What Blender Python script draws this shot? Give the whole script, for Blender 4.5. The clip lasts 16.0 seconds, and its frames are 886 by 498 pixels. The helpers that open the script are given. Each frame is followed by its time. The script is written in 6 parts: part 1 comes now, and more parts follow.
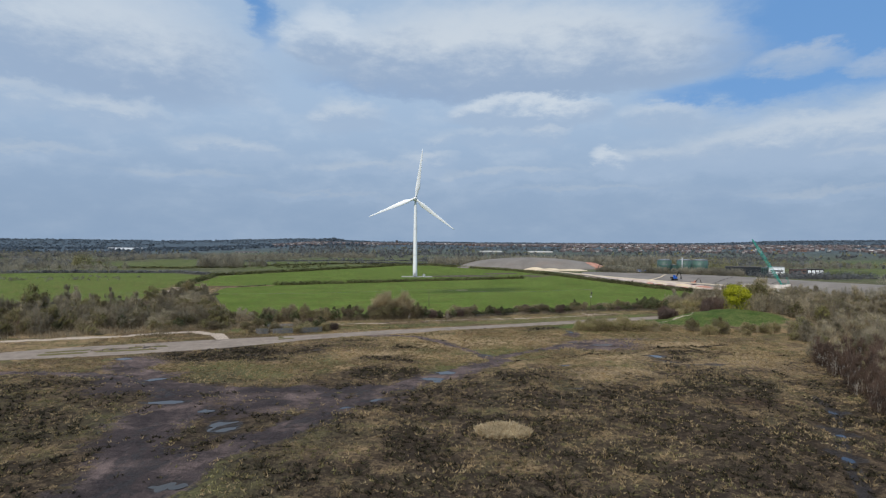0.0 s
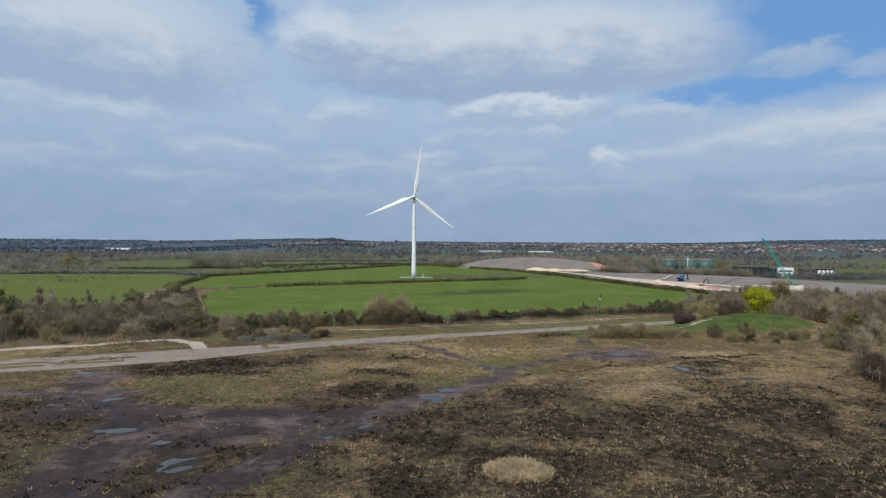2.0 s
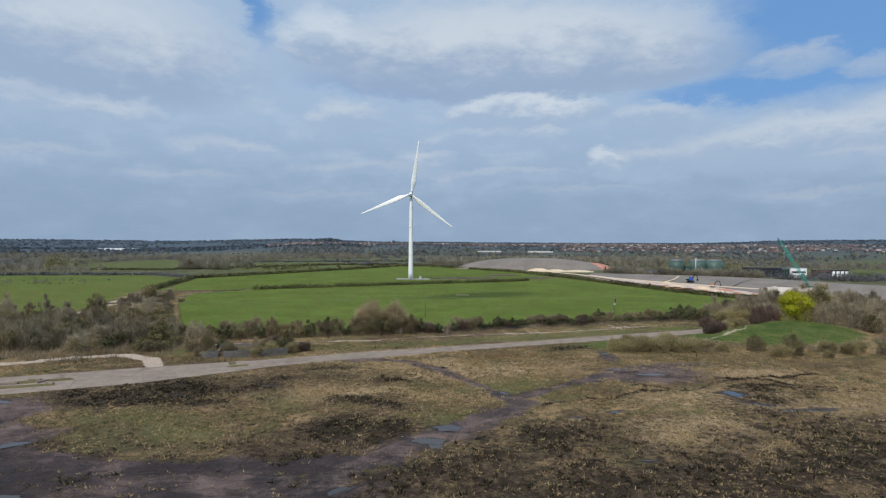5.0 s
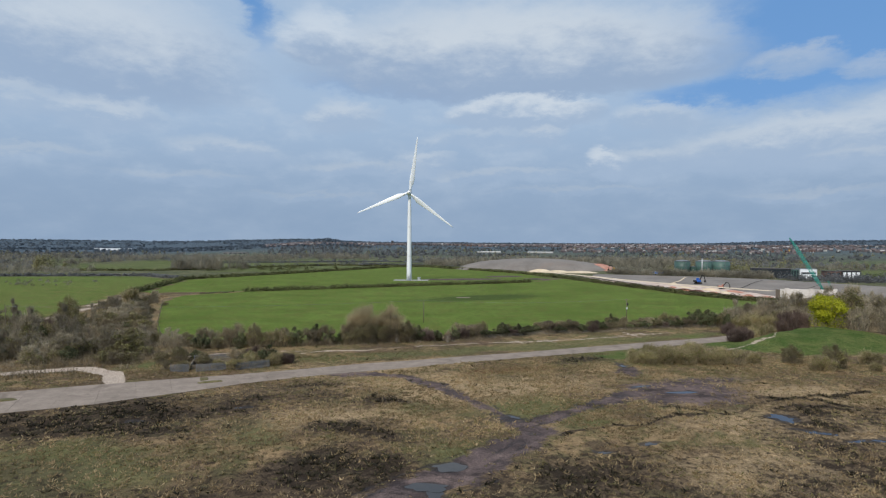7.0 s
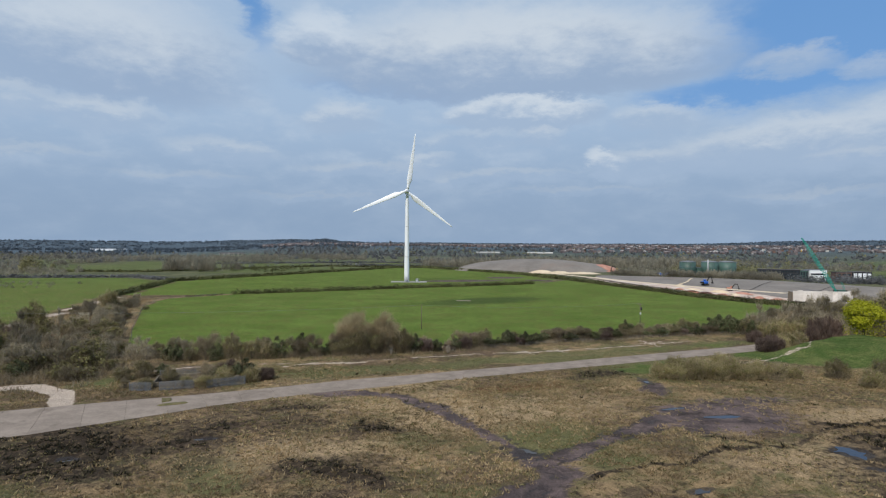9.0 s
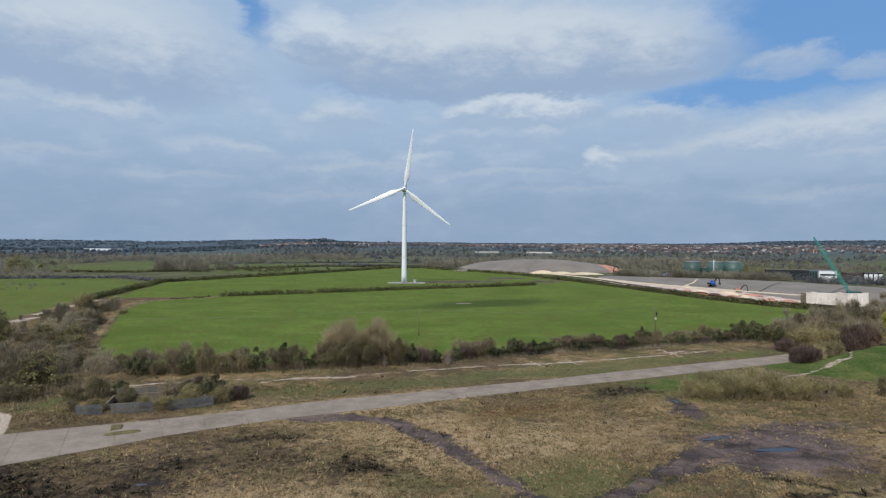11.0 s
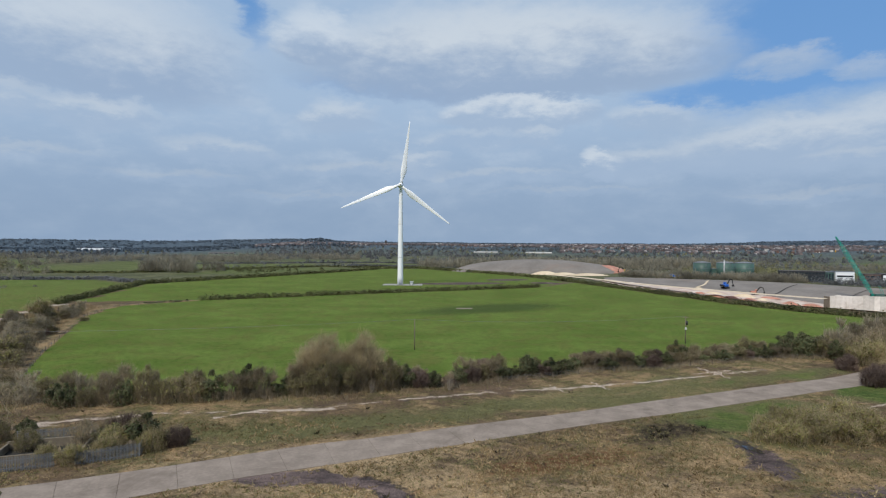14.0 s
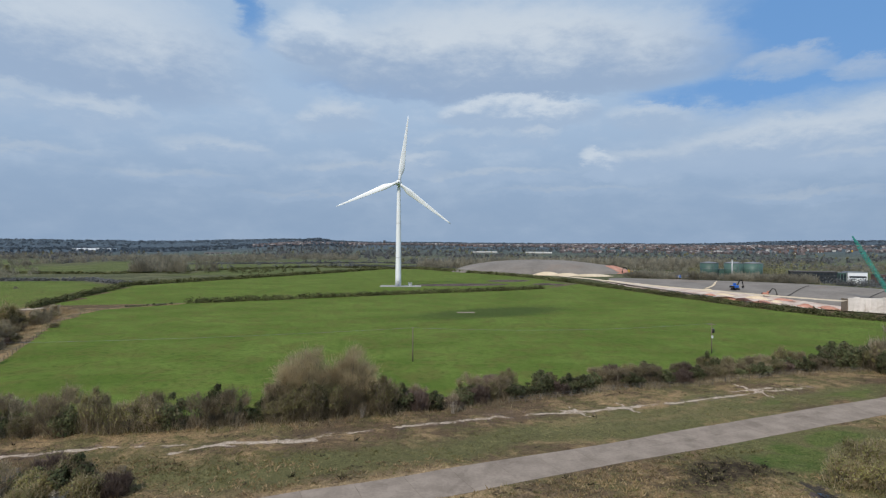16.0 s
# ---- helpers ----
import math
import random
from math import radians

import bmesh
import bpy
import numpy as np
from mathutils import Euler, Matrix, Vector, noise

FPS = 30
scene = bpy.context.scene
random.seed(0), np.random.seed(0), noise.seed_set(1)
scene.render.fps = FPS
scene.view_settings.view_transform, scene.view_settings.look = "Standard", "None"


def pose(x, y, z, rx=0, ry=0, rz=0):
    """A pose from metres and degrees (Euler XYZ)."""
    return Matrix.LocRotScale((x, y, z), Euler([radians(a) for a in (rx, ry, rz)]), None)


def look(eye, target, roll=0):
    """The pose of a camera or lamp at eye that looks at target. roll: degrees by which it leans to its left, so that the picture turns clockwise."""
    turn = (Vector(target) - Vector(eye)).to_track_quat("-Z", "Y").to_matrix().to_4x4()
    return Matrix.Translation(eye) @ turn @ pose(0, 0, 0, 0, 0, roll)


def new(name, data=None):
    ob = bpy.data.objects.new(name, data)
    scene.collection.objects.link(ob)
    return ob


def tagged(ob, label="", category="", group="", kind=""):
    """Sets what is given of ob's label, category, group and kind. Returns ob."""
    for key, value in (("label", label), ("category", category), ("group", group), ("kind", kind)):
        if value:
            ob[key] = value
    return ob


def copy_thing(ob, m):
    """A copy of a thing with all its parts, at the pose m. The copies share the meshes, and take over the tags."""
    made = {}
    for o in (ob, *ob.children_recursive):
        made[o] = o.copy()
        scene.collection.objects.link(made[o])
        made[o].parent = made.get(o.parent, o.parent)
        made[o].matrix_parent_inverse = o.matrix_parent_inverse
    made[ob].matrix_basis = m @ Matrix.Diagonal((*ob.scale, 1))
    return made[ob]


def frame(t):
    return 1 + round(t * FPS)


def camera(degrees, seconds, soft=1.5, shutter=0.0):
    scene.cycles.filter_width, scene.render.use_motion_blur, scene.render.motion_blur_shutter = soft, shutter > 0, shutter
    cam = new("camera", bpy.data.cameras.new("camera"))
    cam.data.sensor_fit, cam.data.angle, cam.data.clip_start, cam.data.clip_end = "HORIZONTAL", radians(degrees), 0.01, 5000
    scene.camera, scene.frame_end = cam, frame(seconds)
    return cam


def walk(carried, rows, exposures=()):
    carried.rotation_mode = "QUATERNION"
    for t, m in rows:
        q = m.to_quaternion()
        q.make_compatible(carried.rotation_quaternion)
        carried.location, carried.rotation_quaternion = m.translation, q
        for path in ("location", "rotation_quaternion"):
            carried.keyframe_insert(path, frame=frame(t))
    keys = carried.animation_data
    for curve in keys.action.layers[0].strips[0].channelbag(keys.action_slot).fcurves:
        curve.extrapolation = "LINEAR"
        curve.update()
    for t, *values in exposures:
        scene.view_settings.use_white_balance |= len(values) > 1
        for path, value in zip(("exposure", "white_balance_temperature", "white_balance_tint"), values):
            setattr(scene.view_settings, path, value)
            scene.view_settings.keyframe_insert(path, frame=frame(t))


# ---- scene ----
cam = camera(76.9, 16.0, 1.2)
METRES, EYE, TILT, LEAN, TURN = 124.3, 28.4, 0.0, 0.0, 0.0
ROWS = [
    (0.0, 0.0, 0.0, 0.0, 0.0, -0.34, -0.4),
    (0.5, -0.0004, 0.0302, -0.0005, -0.01, -0.34, -0.4),
    (1.0, -0.0009, 0.0629, -0.001, -0.03, -0.34, -0.38),
    (1.5, -0.0014, 0.0933, -0.0012, -0.04, -0.34, -0.37),
    (2.0, -0.0021, 0.1256, -0.0012, -0.07, -0.35, -0.35),
    (2.5, -0.0025, 0.1559, -0.0016, -0.1, -0.35, -0.34),
    (3.0, -0.0029, 0.1887, -0.002, -0.13, -0.35, -0.33),
    (3.5, -0.0031, 0.2189, -0.0024, -0.16, -0.34, -0.34),
    (4.0, -0.0035, 0.2515, -0.0029, -0.2, -0.33, -0.33),
    (6.5, -0.005, 0.4063, -0.0037, -0.33, -0.31, -0.37),
    (7.0, -0.0055, 0.4391, -0.0044, -0.35, -0.29, -0.36),
    (7.5, -0.0057, 0.4693, -0.0046, -0.38, -0.27, -0.36),
    (8.0, -0.0064, 0.5018, -0.0047, -0.43, -0.27, -0.35),
    (8.5, -0.0068, 0.532, -0.0049, -0.46, -0.26, -0.35),
    (9.0, -0.0072, 0.5649, -0.0052, -0.51, -0.24, -0.35),
    (11.5, -0.0087, 0.7185, -0.0056, -0.71, -0.26, -0.36),
    (12.0, -0.0091, 0.7512, -0.0059, -0.74, -0.26, -0.36),
    (12.5, -0.0095, 0.7812, -0.006, -0.79, -0.27, -0.38),
    (13.0, -0.0098, 0.814, -0.006, -0.84, -0.29, -0.4),
    (13.5, -0.0103, 0.8441, -0.0062, -0.88, -0.28, -0.4),
    (14.0, -0.0103, 0.8769, -0.0065, -0.91, -0.27, -0.41),
    (14.5, -0.0109, 0.9067, -0.0067, -0.95, -0.27, -0.41),
    (15.0, -0.012, 0.9394, -0.0066, -0.99, -0.28, -0.37),
    (15.5, -0.0125, 0.9694, -0.0067, -1.0, -0.29, -0.39),
    (16.0, -0.0132, 0.9998, -0.0065, -1.03, -0.28, -0.39),
]
walk(cam, [(t, pose(0, 0, EYE, TILT, LEAN, TURN) @ pose(METRES * x, METRES * y, METRES * z, 90 + pitch, roll, yaw)) for t, x, y, z, yaw, pitch, roll in ROWS])

# ---- world, sun and exposure ----
SUN_AZ, SUN_EL = -148.0, 47.0      # degrees clockwise from +y, and above the horizon
scene.view_settings.exposure = 0.0
sun_data = bpy.data.lights.new("sun", "SUN")
sun_data.energy, sun_data.angle, sun_data.color = 3.3, radians(1.5), (1.0, 0.92, 0.80)
sun = new("sun", sun_data)
_sd = Vector((math.sin(radians(SUN_AZ)) * math.cos(radians(SUN_EL)), math.cos(radians(SUN_AZ)) * math.cos(radians(SUN_EL)), math.sin(radians(SUN_EL))))
sun.matrix_world = look(_sd * 400, (0, 0, 0))


class Nodes:
    """Small builder for node trees."""

    def __init__(self, tree):
        self.t = tree
        tree.nodes.clear()

    def add(self, kind, **sets):
        n = self.t.nodes.new(kind)
        for k, v in sets.items():
            if k == "ins":
                for key, val in v.items():
                    self.put(n.inputs[key], val)
            elif k == "op":
                n.operation = v
            elif k == "blend":
                n.blend_type = v
            elif k == "dtype":
                n.data_type = v
            elif k == "attr":
                n.attribute_name = v
            elif k == "dims":
                n.noise_dimensions = v
        return n

    def put(self, socket, val):
        if isinstance(val, bpy.types.NodeSocket):
            self.t.links.new(val, socket)
        elif isinstance(val, bpy.types.Node):
            self.t.links.new(val.outputs[0], socket)
        else:
            socket.default_value = val

    def m(self, op, a, b=0.0, c=0.0, clamp=False):
        n = self.add("ShaderNodeMath", op=op, ins={0: a, 1: b, 2: c})
        n.use_clamp = clamp
        return n.outputs[0]

    def ramp(self, x, lo, hi, a=0.0, b=1.0):
        """Smooth step of x from lo to hi, mapped to a..b."""
        n = self.add("ShaderNodeMapRange", ins={0: x, 1: lo, 2: hi, 3: a, 4: b})
        n.interpolation_type = "SMOOTHSTEP"
        return n.outputs[0]

    def noise(self, vec, scale, detail=4.0, rough=0.55, distort=0.0):
        n = self.add("ShaderNodeTexNoise", ins={"Scale": scale, "Detail": detail, "Roughness": rough, "Distortion": distort})
        if vec is not None:
            self.put(n.inputs["Vector"], vec)
        return n.outputs[0]

    def mix(self, f, a, b):
        n = self.add("ShaderNodeMix", dtype="RGBA")
        self.put(n.inputs[0], f)
        self.put(n.inputs[6], (*a, 1) if isinstance(a, tuple) and len(a) == 3 else a)
        self.put(n.inputs[7], (*b, 1) if isinstance(b, tuple) and len(b) == 3 else b)
        return n.outputs[2]

    def scale_col(self, col, f):
        n = self.add("ShaderNodeVectorMath", op="SCALE")
        self.put(n.inputs[0], col)
        self.put(n.inputs[3], f)
        return n.outputs[0]


def build_sky():
    world = bpy.data.worlds.new("sky")
    scene.world = world
    world.use_nodes = True
    N = Nodes(world.node_tree)
    sky = N.add("ShaderNodeTexSky")
    sky.sky_type, sky.sun_disc = "NISHITA", False
    sky.sun_elevation, sky.sun_rotation = radians(SUN_EL), radians(SUN_AZ)
    sky.air_density, sky.dust_density, sky.ozone_density = 1.0, 1.0, 1.5
    geo = N.add("ShaderNodeTexCoord").outputs["Generated"]
    sep = N.add("ShaderNodeSeparateXYZ", ins={0: geo})
    x, y, z = sep.outputs
    az = N.m("MULTIPLY", N.m("ARCTAN2", x, y), 57.2958)
    el = N.m("MULTIPLY", N.m("ARCSINE", z), 57.2958)
    # directions squashed upright, so that clouds lie in flat layers; two scales of billow bend their outlines
    flat = N.add("ShaderNodeCombineXYZ", ins={0: x, 1: y, 2: N.m("MULTIPLY", z, 2.3)})
    big = N.m("SUBTRACT", N.noise(flat, 5.0, 5.0, 0.55, 0.2), 0.5)
    puff = N.m("SUBTRACT", N.noise(flat, 13.0, 7.0, 0.62, 0.15), 0.5)
    other = N.m("SUBTRACT", N.noise(N.add("ShaderNodeVectorMath", op="ADD", ins={0: flat, 1: (3.1, 7.7, 1.9)}), 6.0, 6.0, 0.6, 0.2), 0.5)
    lift = N.add("ShaderNodeVectorMath", op="ADD", ins={0: flat, 1: (0.0, 0.0, 0.10)})
    crest = N.m("SUBTRACT", N.noise(flat, 6.5, 6.0, 0.58, 0.2), N.noise(lift, 6.5, 6.0, 0.58, 0.2))     # sunlit tops over grey bases
    low = N.add("ShaderNodeVectorMath", op="ADD", ins={0: flat, 1: (0.0, 0.0, 0.045)})
    tops = N.m("SUBTRACT", N.noise(flat, 12.0, 7.0, 0.6, 0.25), N.noise(low, 12.0, 7.0, 0.6, 0.25))     # small puffs in rows
    fray = N.m("SUBTRACT", N.noise(flat, 34.0, 6.0, 0.65, 0.1), 0.5)
    azw = N.m("ADD", az, N.m("ADD", N.m("ADD", N.m("MULTIPLY", big, 6.0), N.m("MULTIPLY", puff, 5.0)), N.m("MULTIPLY", fray, 2.0)))
    elw = N.m("ADD", el, N.m("ADD", N.m("ADD", N.m("MULTIPLY", other, 2.4), N.m("MULTIPLY", puff, 2.2)), N.m("MULTIPLY", fray, 1.25)))

    def banks(items, start):
        total = start
        for a0, e0, wa, we, k in items:
            da = N.m("DIVIDE", N.m("SUBTRACT", azw, a0), wa)
            de = N.m("DIVIDE", N.m("SUBTRACT", elw, e0), we)
            g = N.m("EXPONENT", N.m("MULTIPLY", N.m("ADD", N.m("MULTIPLY", da, da), N.m("MULTIPLY", de, de)), -1.0))
            total = N.m("MULTIPLY_ADD", g, k, total)
        return total

    # a thin veil with streaks, brighter and more broken higher up
    noise0 = N.m("ADD", N.m("MULTIPLY", crest, N.ramp(el, 3.0, 17.0, 0.12, 0.8)), N.m("ADD", N.m("ADD", N.m("MULTIPLY", puff, N.ramp(el, 3.0, 16.0, 0.25, 0.7)), N.m("MULTIPLY", tops, N.ramp(el, 3.0, 9.0, 0.2, 0.7))), N.m("MULTIPLY", other, 0.45)))
    veil = N.mix(N.ramp(el, 1.0, 15.0), (2.66, 3.70, 5.24), (3.68, 4.96, 6.72))
    col = N.mix(N.ramp(noise0, -0.12, 0.62, 0.0, 0.85), veil, (5.05, 6.0, 7.2))
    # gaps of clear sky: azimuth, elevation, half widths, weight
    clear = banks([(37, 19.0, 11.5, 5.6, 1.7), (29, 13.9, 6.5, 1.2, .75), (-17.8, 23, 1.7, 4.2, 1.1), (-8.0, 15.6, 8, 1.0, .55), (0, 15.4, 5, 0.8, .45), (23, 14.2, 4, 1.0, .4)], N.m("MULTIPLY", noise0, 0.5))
    blue = N.mix(0.25, (1.45, 3.40, 6.9), sky.outputs[0])
    col = N.mix(N.ramp(clear, 0.05, 1.15), col, blue)

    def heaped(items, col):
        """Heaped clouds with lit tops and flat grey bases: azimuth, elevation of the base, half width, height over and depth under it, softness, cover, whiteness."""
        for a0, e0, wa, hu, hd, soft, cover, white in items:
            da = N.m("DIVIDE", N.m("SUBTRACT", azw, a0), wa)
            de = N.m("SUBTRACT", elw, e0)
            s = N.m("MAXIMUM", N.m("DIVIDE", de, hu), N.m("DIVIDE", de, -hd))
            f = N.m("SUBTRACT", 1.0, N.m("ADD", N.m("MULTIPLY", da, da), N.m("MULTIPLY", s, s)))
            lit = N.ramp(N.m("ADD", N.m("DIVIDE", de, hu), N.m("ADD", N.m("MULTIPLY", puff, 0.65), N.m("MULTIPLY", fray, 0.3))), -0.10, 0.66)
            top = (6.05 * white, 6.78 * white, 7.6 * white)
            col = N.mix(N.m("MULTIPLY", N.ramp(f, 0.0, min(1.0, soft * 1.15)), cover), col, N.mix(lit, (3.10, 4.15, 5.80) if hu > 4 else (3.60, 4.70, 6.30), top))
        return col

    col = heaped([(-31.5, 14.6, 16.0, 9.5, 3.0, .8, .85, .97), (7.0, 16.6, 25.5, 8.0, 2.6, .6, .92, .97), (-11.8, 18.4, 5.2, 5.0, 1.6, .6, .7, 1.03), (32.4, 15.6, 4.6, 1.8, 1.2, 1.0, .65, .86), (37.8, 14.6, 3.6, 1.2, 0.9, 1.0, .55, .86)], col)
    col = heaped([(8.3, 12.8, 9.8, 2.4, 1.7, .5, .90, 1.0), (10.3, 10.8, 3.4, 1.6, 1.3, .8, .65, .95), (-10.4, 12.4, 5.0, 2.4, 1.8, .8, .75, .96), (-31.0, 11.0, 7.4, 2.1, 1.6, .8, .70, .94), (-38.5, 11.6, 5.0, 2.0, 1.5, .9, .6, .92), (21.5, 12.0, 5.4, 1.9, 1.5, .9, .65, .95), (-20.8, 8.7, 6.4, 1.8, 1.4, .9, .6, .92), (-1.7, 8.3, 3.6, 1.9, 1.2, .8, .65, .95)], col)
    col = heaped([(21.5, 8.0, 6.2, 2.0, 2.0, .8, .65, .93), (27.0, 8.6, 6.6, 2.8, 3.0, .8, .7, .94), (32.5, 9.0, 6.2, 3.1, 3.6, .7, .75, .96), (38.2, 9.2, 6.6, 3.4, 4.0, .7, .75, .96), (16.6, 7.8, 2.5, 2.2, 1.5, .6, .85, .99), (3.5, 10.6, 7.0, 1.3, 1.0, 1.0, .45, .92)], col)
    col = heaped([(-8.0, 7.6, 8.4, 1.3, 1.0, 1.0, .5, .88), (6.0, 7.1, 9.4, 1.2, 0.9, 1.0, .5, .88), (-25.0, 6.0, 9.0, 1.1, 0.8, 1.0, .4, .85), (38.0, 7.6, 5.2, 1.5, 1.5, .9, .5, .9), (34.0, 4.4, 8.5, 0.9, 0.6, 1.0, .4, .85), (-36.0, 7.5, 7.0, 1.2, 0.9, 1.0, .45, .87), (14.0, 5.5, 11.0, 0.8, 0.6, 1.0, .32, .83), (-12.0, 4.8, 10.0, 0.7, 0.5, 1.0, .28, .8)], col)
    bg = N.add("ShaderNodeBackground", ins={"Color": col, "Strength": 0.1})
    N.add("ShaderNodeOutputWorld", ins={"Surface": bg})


build_sky()


# ---- materials ----
def material(name, rough=0.8, metal=0.0, spec=0.3):
    mat = bpy.data.materials.new(name)
    mat.use_nodes = True
    N = Nodes(mat.node_tree)
    bsdf = N.add("ShaderNodeBsdfPrincipled", ins={"Roughness": rough, "Metallic": metal, "Specular IOR Level": spec})
    N.add("ShaderNodeOutputMaterial", ins={"Surface": bsdf})
    return mat, N, bsdf


def mottled(name, a, b, scale=1.0, rough=0.8, metal=0.0, bump=0.0, stain=None, per_object=0.15, spec=0.3):
    """A surface of two tones of noise at two scales, with stains and a little difference between objects."""
    mat, N, bsdf = material(name, rough, metal, spec)
    pos = N.add("ShaderNodeTexCoord").outputs["Object"]
    n1 = N.noise(pos, scale, 5.0, 0.6)
    n2 = N.noise(pos, scale * 7.3, 4.0, 0.6)
    f = N.ramp(N.m("ADD", N.m("MULTIPLY", n1, 0.65), N.m("MULTIPLY", n2, 0.35)), 0.33, 0.67)
    col = N.mix(f, a, b)
    if stain:
        col = N.mix(N.ramp(N.noise(pos, scale * 0.37, 6.0, 0.65, 0.6), 0.52, 0.72, 0.0, 0.7), col, stain)
    rnd = N.add("ShaderNodeObjectInfo").outputs["Random"]
    col = N.scale_col(col, N.m("MULTIPLY_ADD", rnd, per_object * 2, 1 - per_object))
    N.put(bsdf.inputs["Base Color"], col)
    if bump:
        N.put(bsdf.inputs["Normal"], N.add("ShaderNodeBump", ins={"Strength": 0.6, "Distance": bump, "Height": n2}))
    return mat


def foliage(name, a, b, c, per_object=0.25, translucent=0.25):
    """Leaves or twigs: every island takes its own tone between a, b and c."""
    mat, N, bsdf = material(name, 0.75, 0.0, 0.2)
    isl = N.add("ShaderNodeNewGeometry").outputs["Random Per Island"]
    col = N.mix(N.ramp(isl, 0.0, 0.6), a, b)
    col = N.mix(N.ramp(isl, 0.7, 1.0), col, c)
    rnd = N.add("ShaderNodeObjectInfo").outputs["Random"]
    col = N.scale_col(col, N.m("MULTIPLY_ADD", rnd, per_object * 2, 1 - per_object))
    pos = N.add("ShaderNodeNewGeometry").outputs["Position"]
    col = N.scale_col(col, N.ramp(N.noise(pos, 0.055, 4.0, 0.65), 0.33, 0.67, 0.62, 1.3))
    N.put(bsdf.inputs["Base Color"], col)
    if translucent:
        tr = N.add("ShaderNodeBsdfTranslucent", ins={"Color": col})
        mx = N.add("ShaderNodeMixShader", ins={0: translucent, 1: bsdf, 2: tr})
        out = [n for n in N.t.nodes if n.bl_idname == "ShaderNodeOutputMaterial"][0]
        N.put(out.inputs["Surface"], mx)
    return mat


def ground_material():
    mat, N, bsdf = material("ground_cover", 0.95, 0.0, 0.04)
    pos = N.add("ShaderNodeNewGeometry").outputs["Position"]
    A = N.add("ShaderNodeAttribute", attr="cover_a")
    B = N.add("ShaderNodeAttribute", attr="cover_b")
    sa = N.add("ShaderNodeSeparateColor", ins={0: A.outputs["Color"]})
    sb = N.add("ShaderNodeSeparateColor", ins={0: B.outputs["Color"]})
    mud, path, field = sa.outputs
    lush = A.outputs["Alpha"]
    dark, straw, rust = sb.outputs
    wet = B.outputs["Alpha"]
    n30 = N.noise(pos, 0.035, 5.0, 0.6, 0.4)
    n8 = N.noise(pos, 0.13, 9.0, 0.70, 0.5)
    n2 = N.noise(pos, 0.6, 6.0, 0.65, 0.3)
    n05 = N.noise(pos, 2.3, 5.0, 0.7)
    fine = N.noise(pos, 7.0, 4.0, 0.7)
    jit = N.m("ADD", N.m("MULTIPLY", N.m("SUBTRACT", n2, 0.5), 0.9), N.m("MULTIPLY", N.m("SUBTRACT", n05, 0.5), 0.55))

    def edge(mask, lo=0.40, hi=0.62, k=1.0):
        return N.ramp(N.m("MULTIPLY_ADD", jit, k, mask), lo, hi)

    # rough heath: straw, olive moss and brown litter in drifts; tussocks with lighter tops and dark gaps between them,
    # more gaps where the dark mask is strong
    n4 = N.noise(N.add("ShaderNodeMapping", ins={0: pos, 2: (0, 0, 0.35), 3: (0.16, 0.30, 0.2)}), 1.0, 9.0, 0.74, 0.7)
    t1 = N.noise(pos, 0.75, 3.0, 0.6, 0.4)
    t2 = N.noise(pos, 1.9, 4.0, 0.7, 0.3)
    tus = N.m("ADD", N.m("MULTIPLY", t1, 0.5), N.m("MULTIPLY", t2, 0.5))
    olive, tan, litter = (0.112, 0.100, 0.050), (0.255, 0.180, 0.102), (0.096, 0.068, 0.047)
    col = N.mix(N.ramp(N.m("ADD", n8, N.m("MULTIPLY", jit, 0.20)), 0.40, 0.58), olive, tan)
    col = N.mix(N.ramp(N.m("ADD", n4, N.m("MULTIPLY", N.m("SUBTRACT", n30, 0.5), 0.9)), 0.42, 0.60, 0.0, 0.85), col, litter)
    col = N.mix(N.m("MULTIPLY", edge(straw, 0.35, 0.75), 0.85), col, N.mix(n05, (0.37, 0.275, 0.165), (0.26, 0.19, 0.115)))
    col = N.mix(N.m("MULTIPLY", edge(rust, 0.40, 0.80, 1.0), 0.8), col, (0.120, 0.058, 0.030))
    col = N.mix(N.m("MULTIPLY", edge(lush, 0.25, 0.65, 0.7), 0.85), col, N.mix(n05, (0.074, 0.080, 0.034), (0.140, 0.136, 0.066)))
    col = N.mix(N.m("MULTIPLY", N.ramp(N.m("MULTIPLY_ADD", jit, 0.35, lush), 0.80, 0.98), 0.9), col, N.mix(N.ramp(N.m("ADD", N.m("MULTIPLY", n8, 0.6), N.m("MULTIPLY", n05, 0.4)), 0.38, 0.62), (0.034, 0.072, 0.015), (0.112, 0.130, 0.044)))
    # dark brown cover; its broad near part also carries painted cloud shade
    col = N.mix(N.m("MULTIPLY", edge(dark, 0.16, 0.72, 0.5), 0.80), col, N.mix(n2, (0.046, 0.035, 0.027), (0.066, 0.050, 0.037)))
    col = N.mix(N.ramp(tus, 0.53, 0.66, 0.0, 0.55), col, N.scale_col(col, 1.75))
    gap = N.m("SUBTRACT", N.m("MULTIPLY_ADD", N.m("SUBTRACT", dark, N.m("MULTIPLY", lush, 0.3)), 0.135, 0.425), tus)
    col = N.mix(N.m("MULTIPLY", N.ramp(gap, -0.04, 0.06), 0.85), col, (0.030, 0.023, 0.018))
    # muted olive laid over the heath by distance, from 430 m to 620 m
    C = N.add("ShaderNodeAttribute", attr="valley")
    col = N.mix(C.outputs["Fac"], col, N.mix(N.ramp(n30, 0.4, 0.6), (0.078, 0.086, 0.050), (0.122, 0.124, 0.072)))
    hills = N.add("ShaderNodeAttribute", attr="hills")
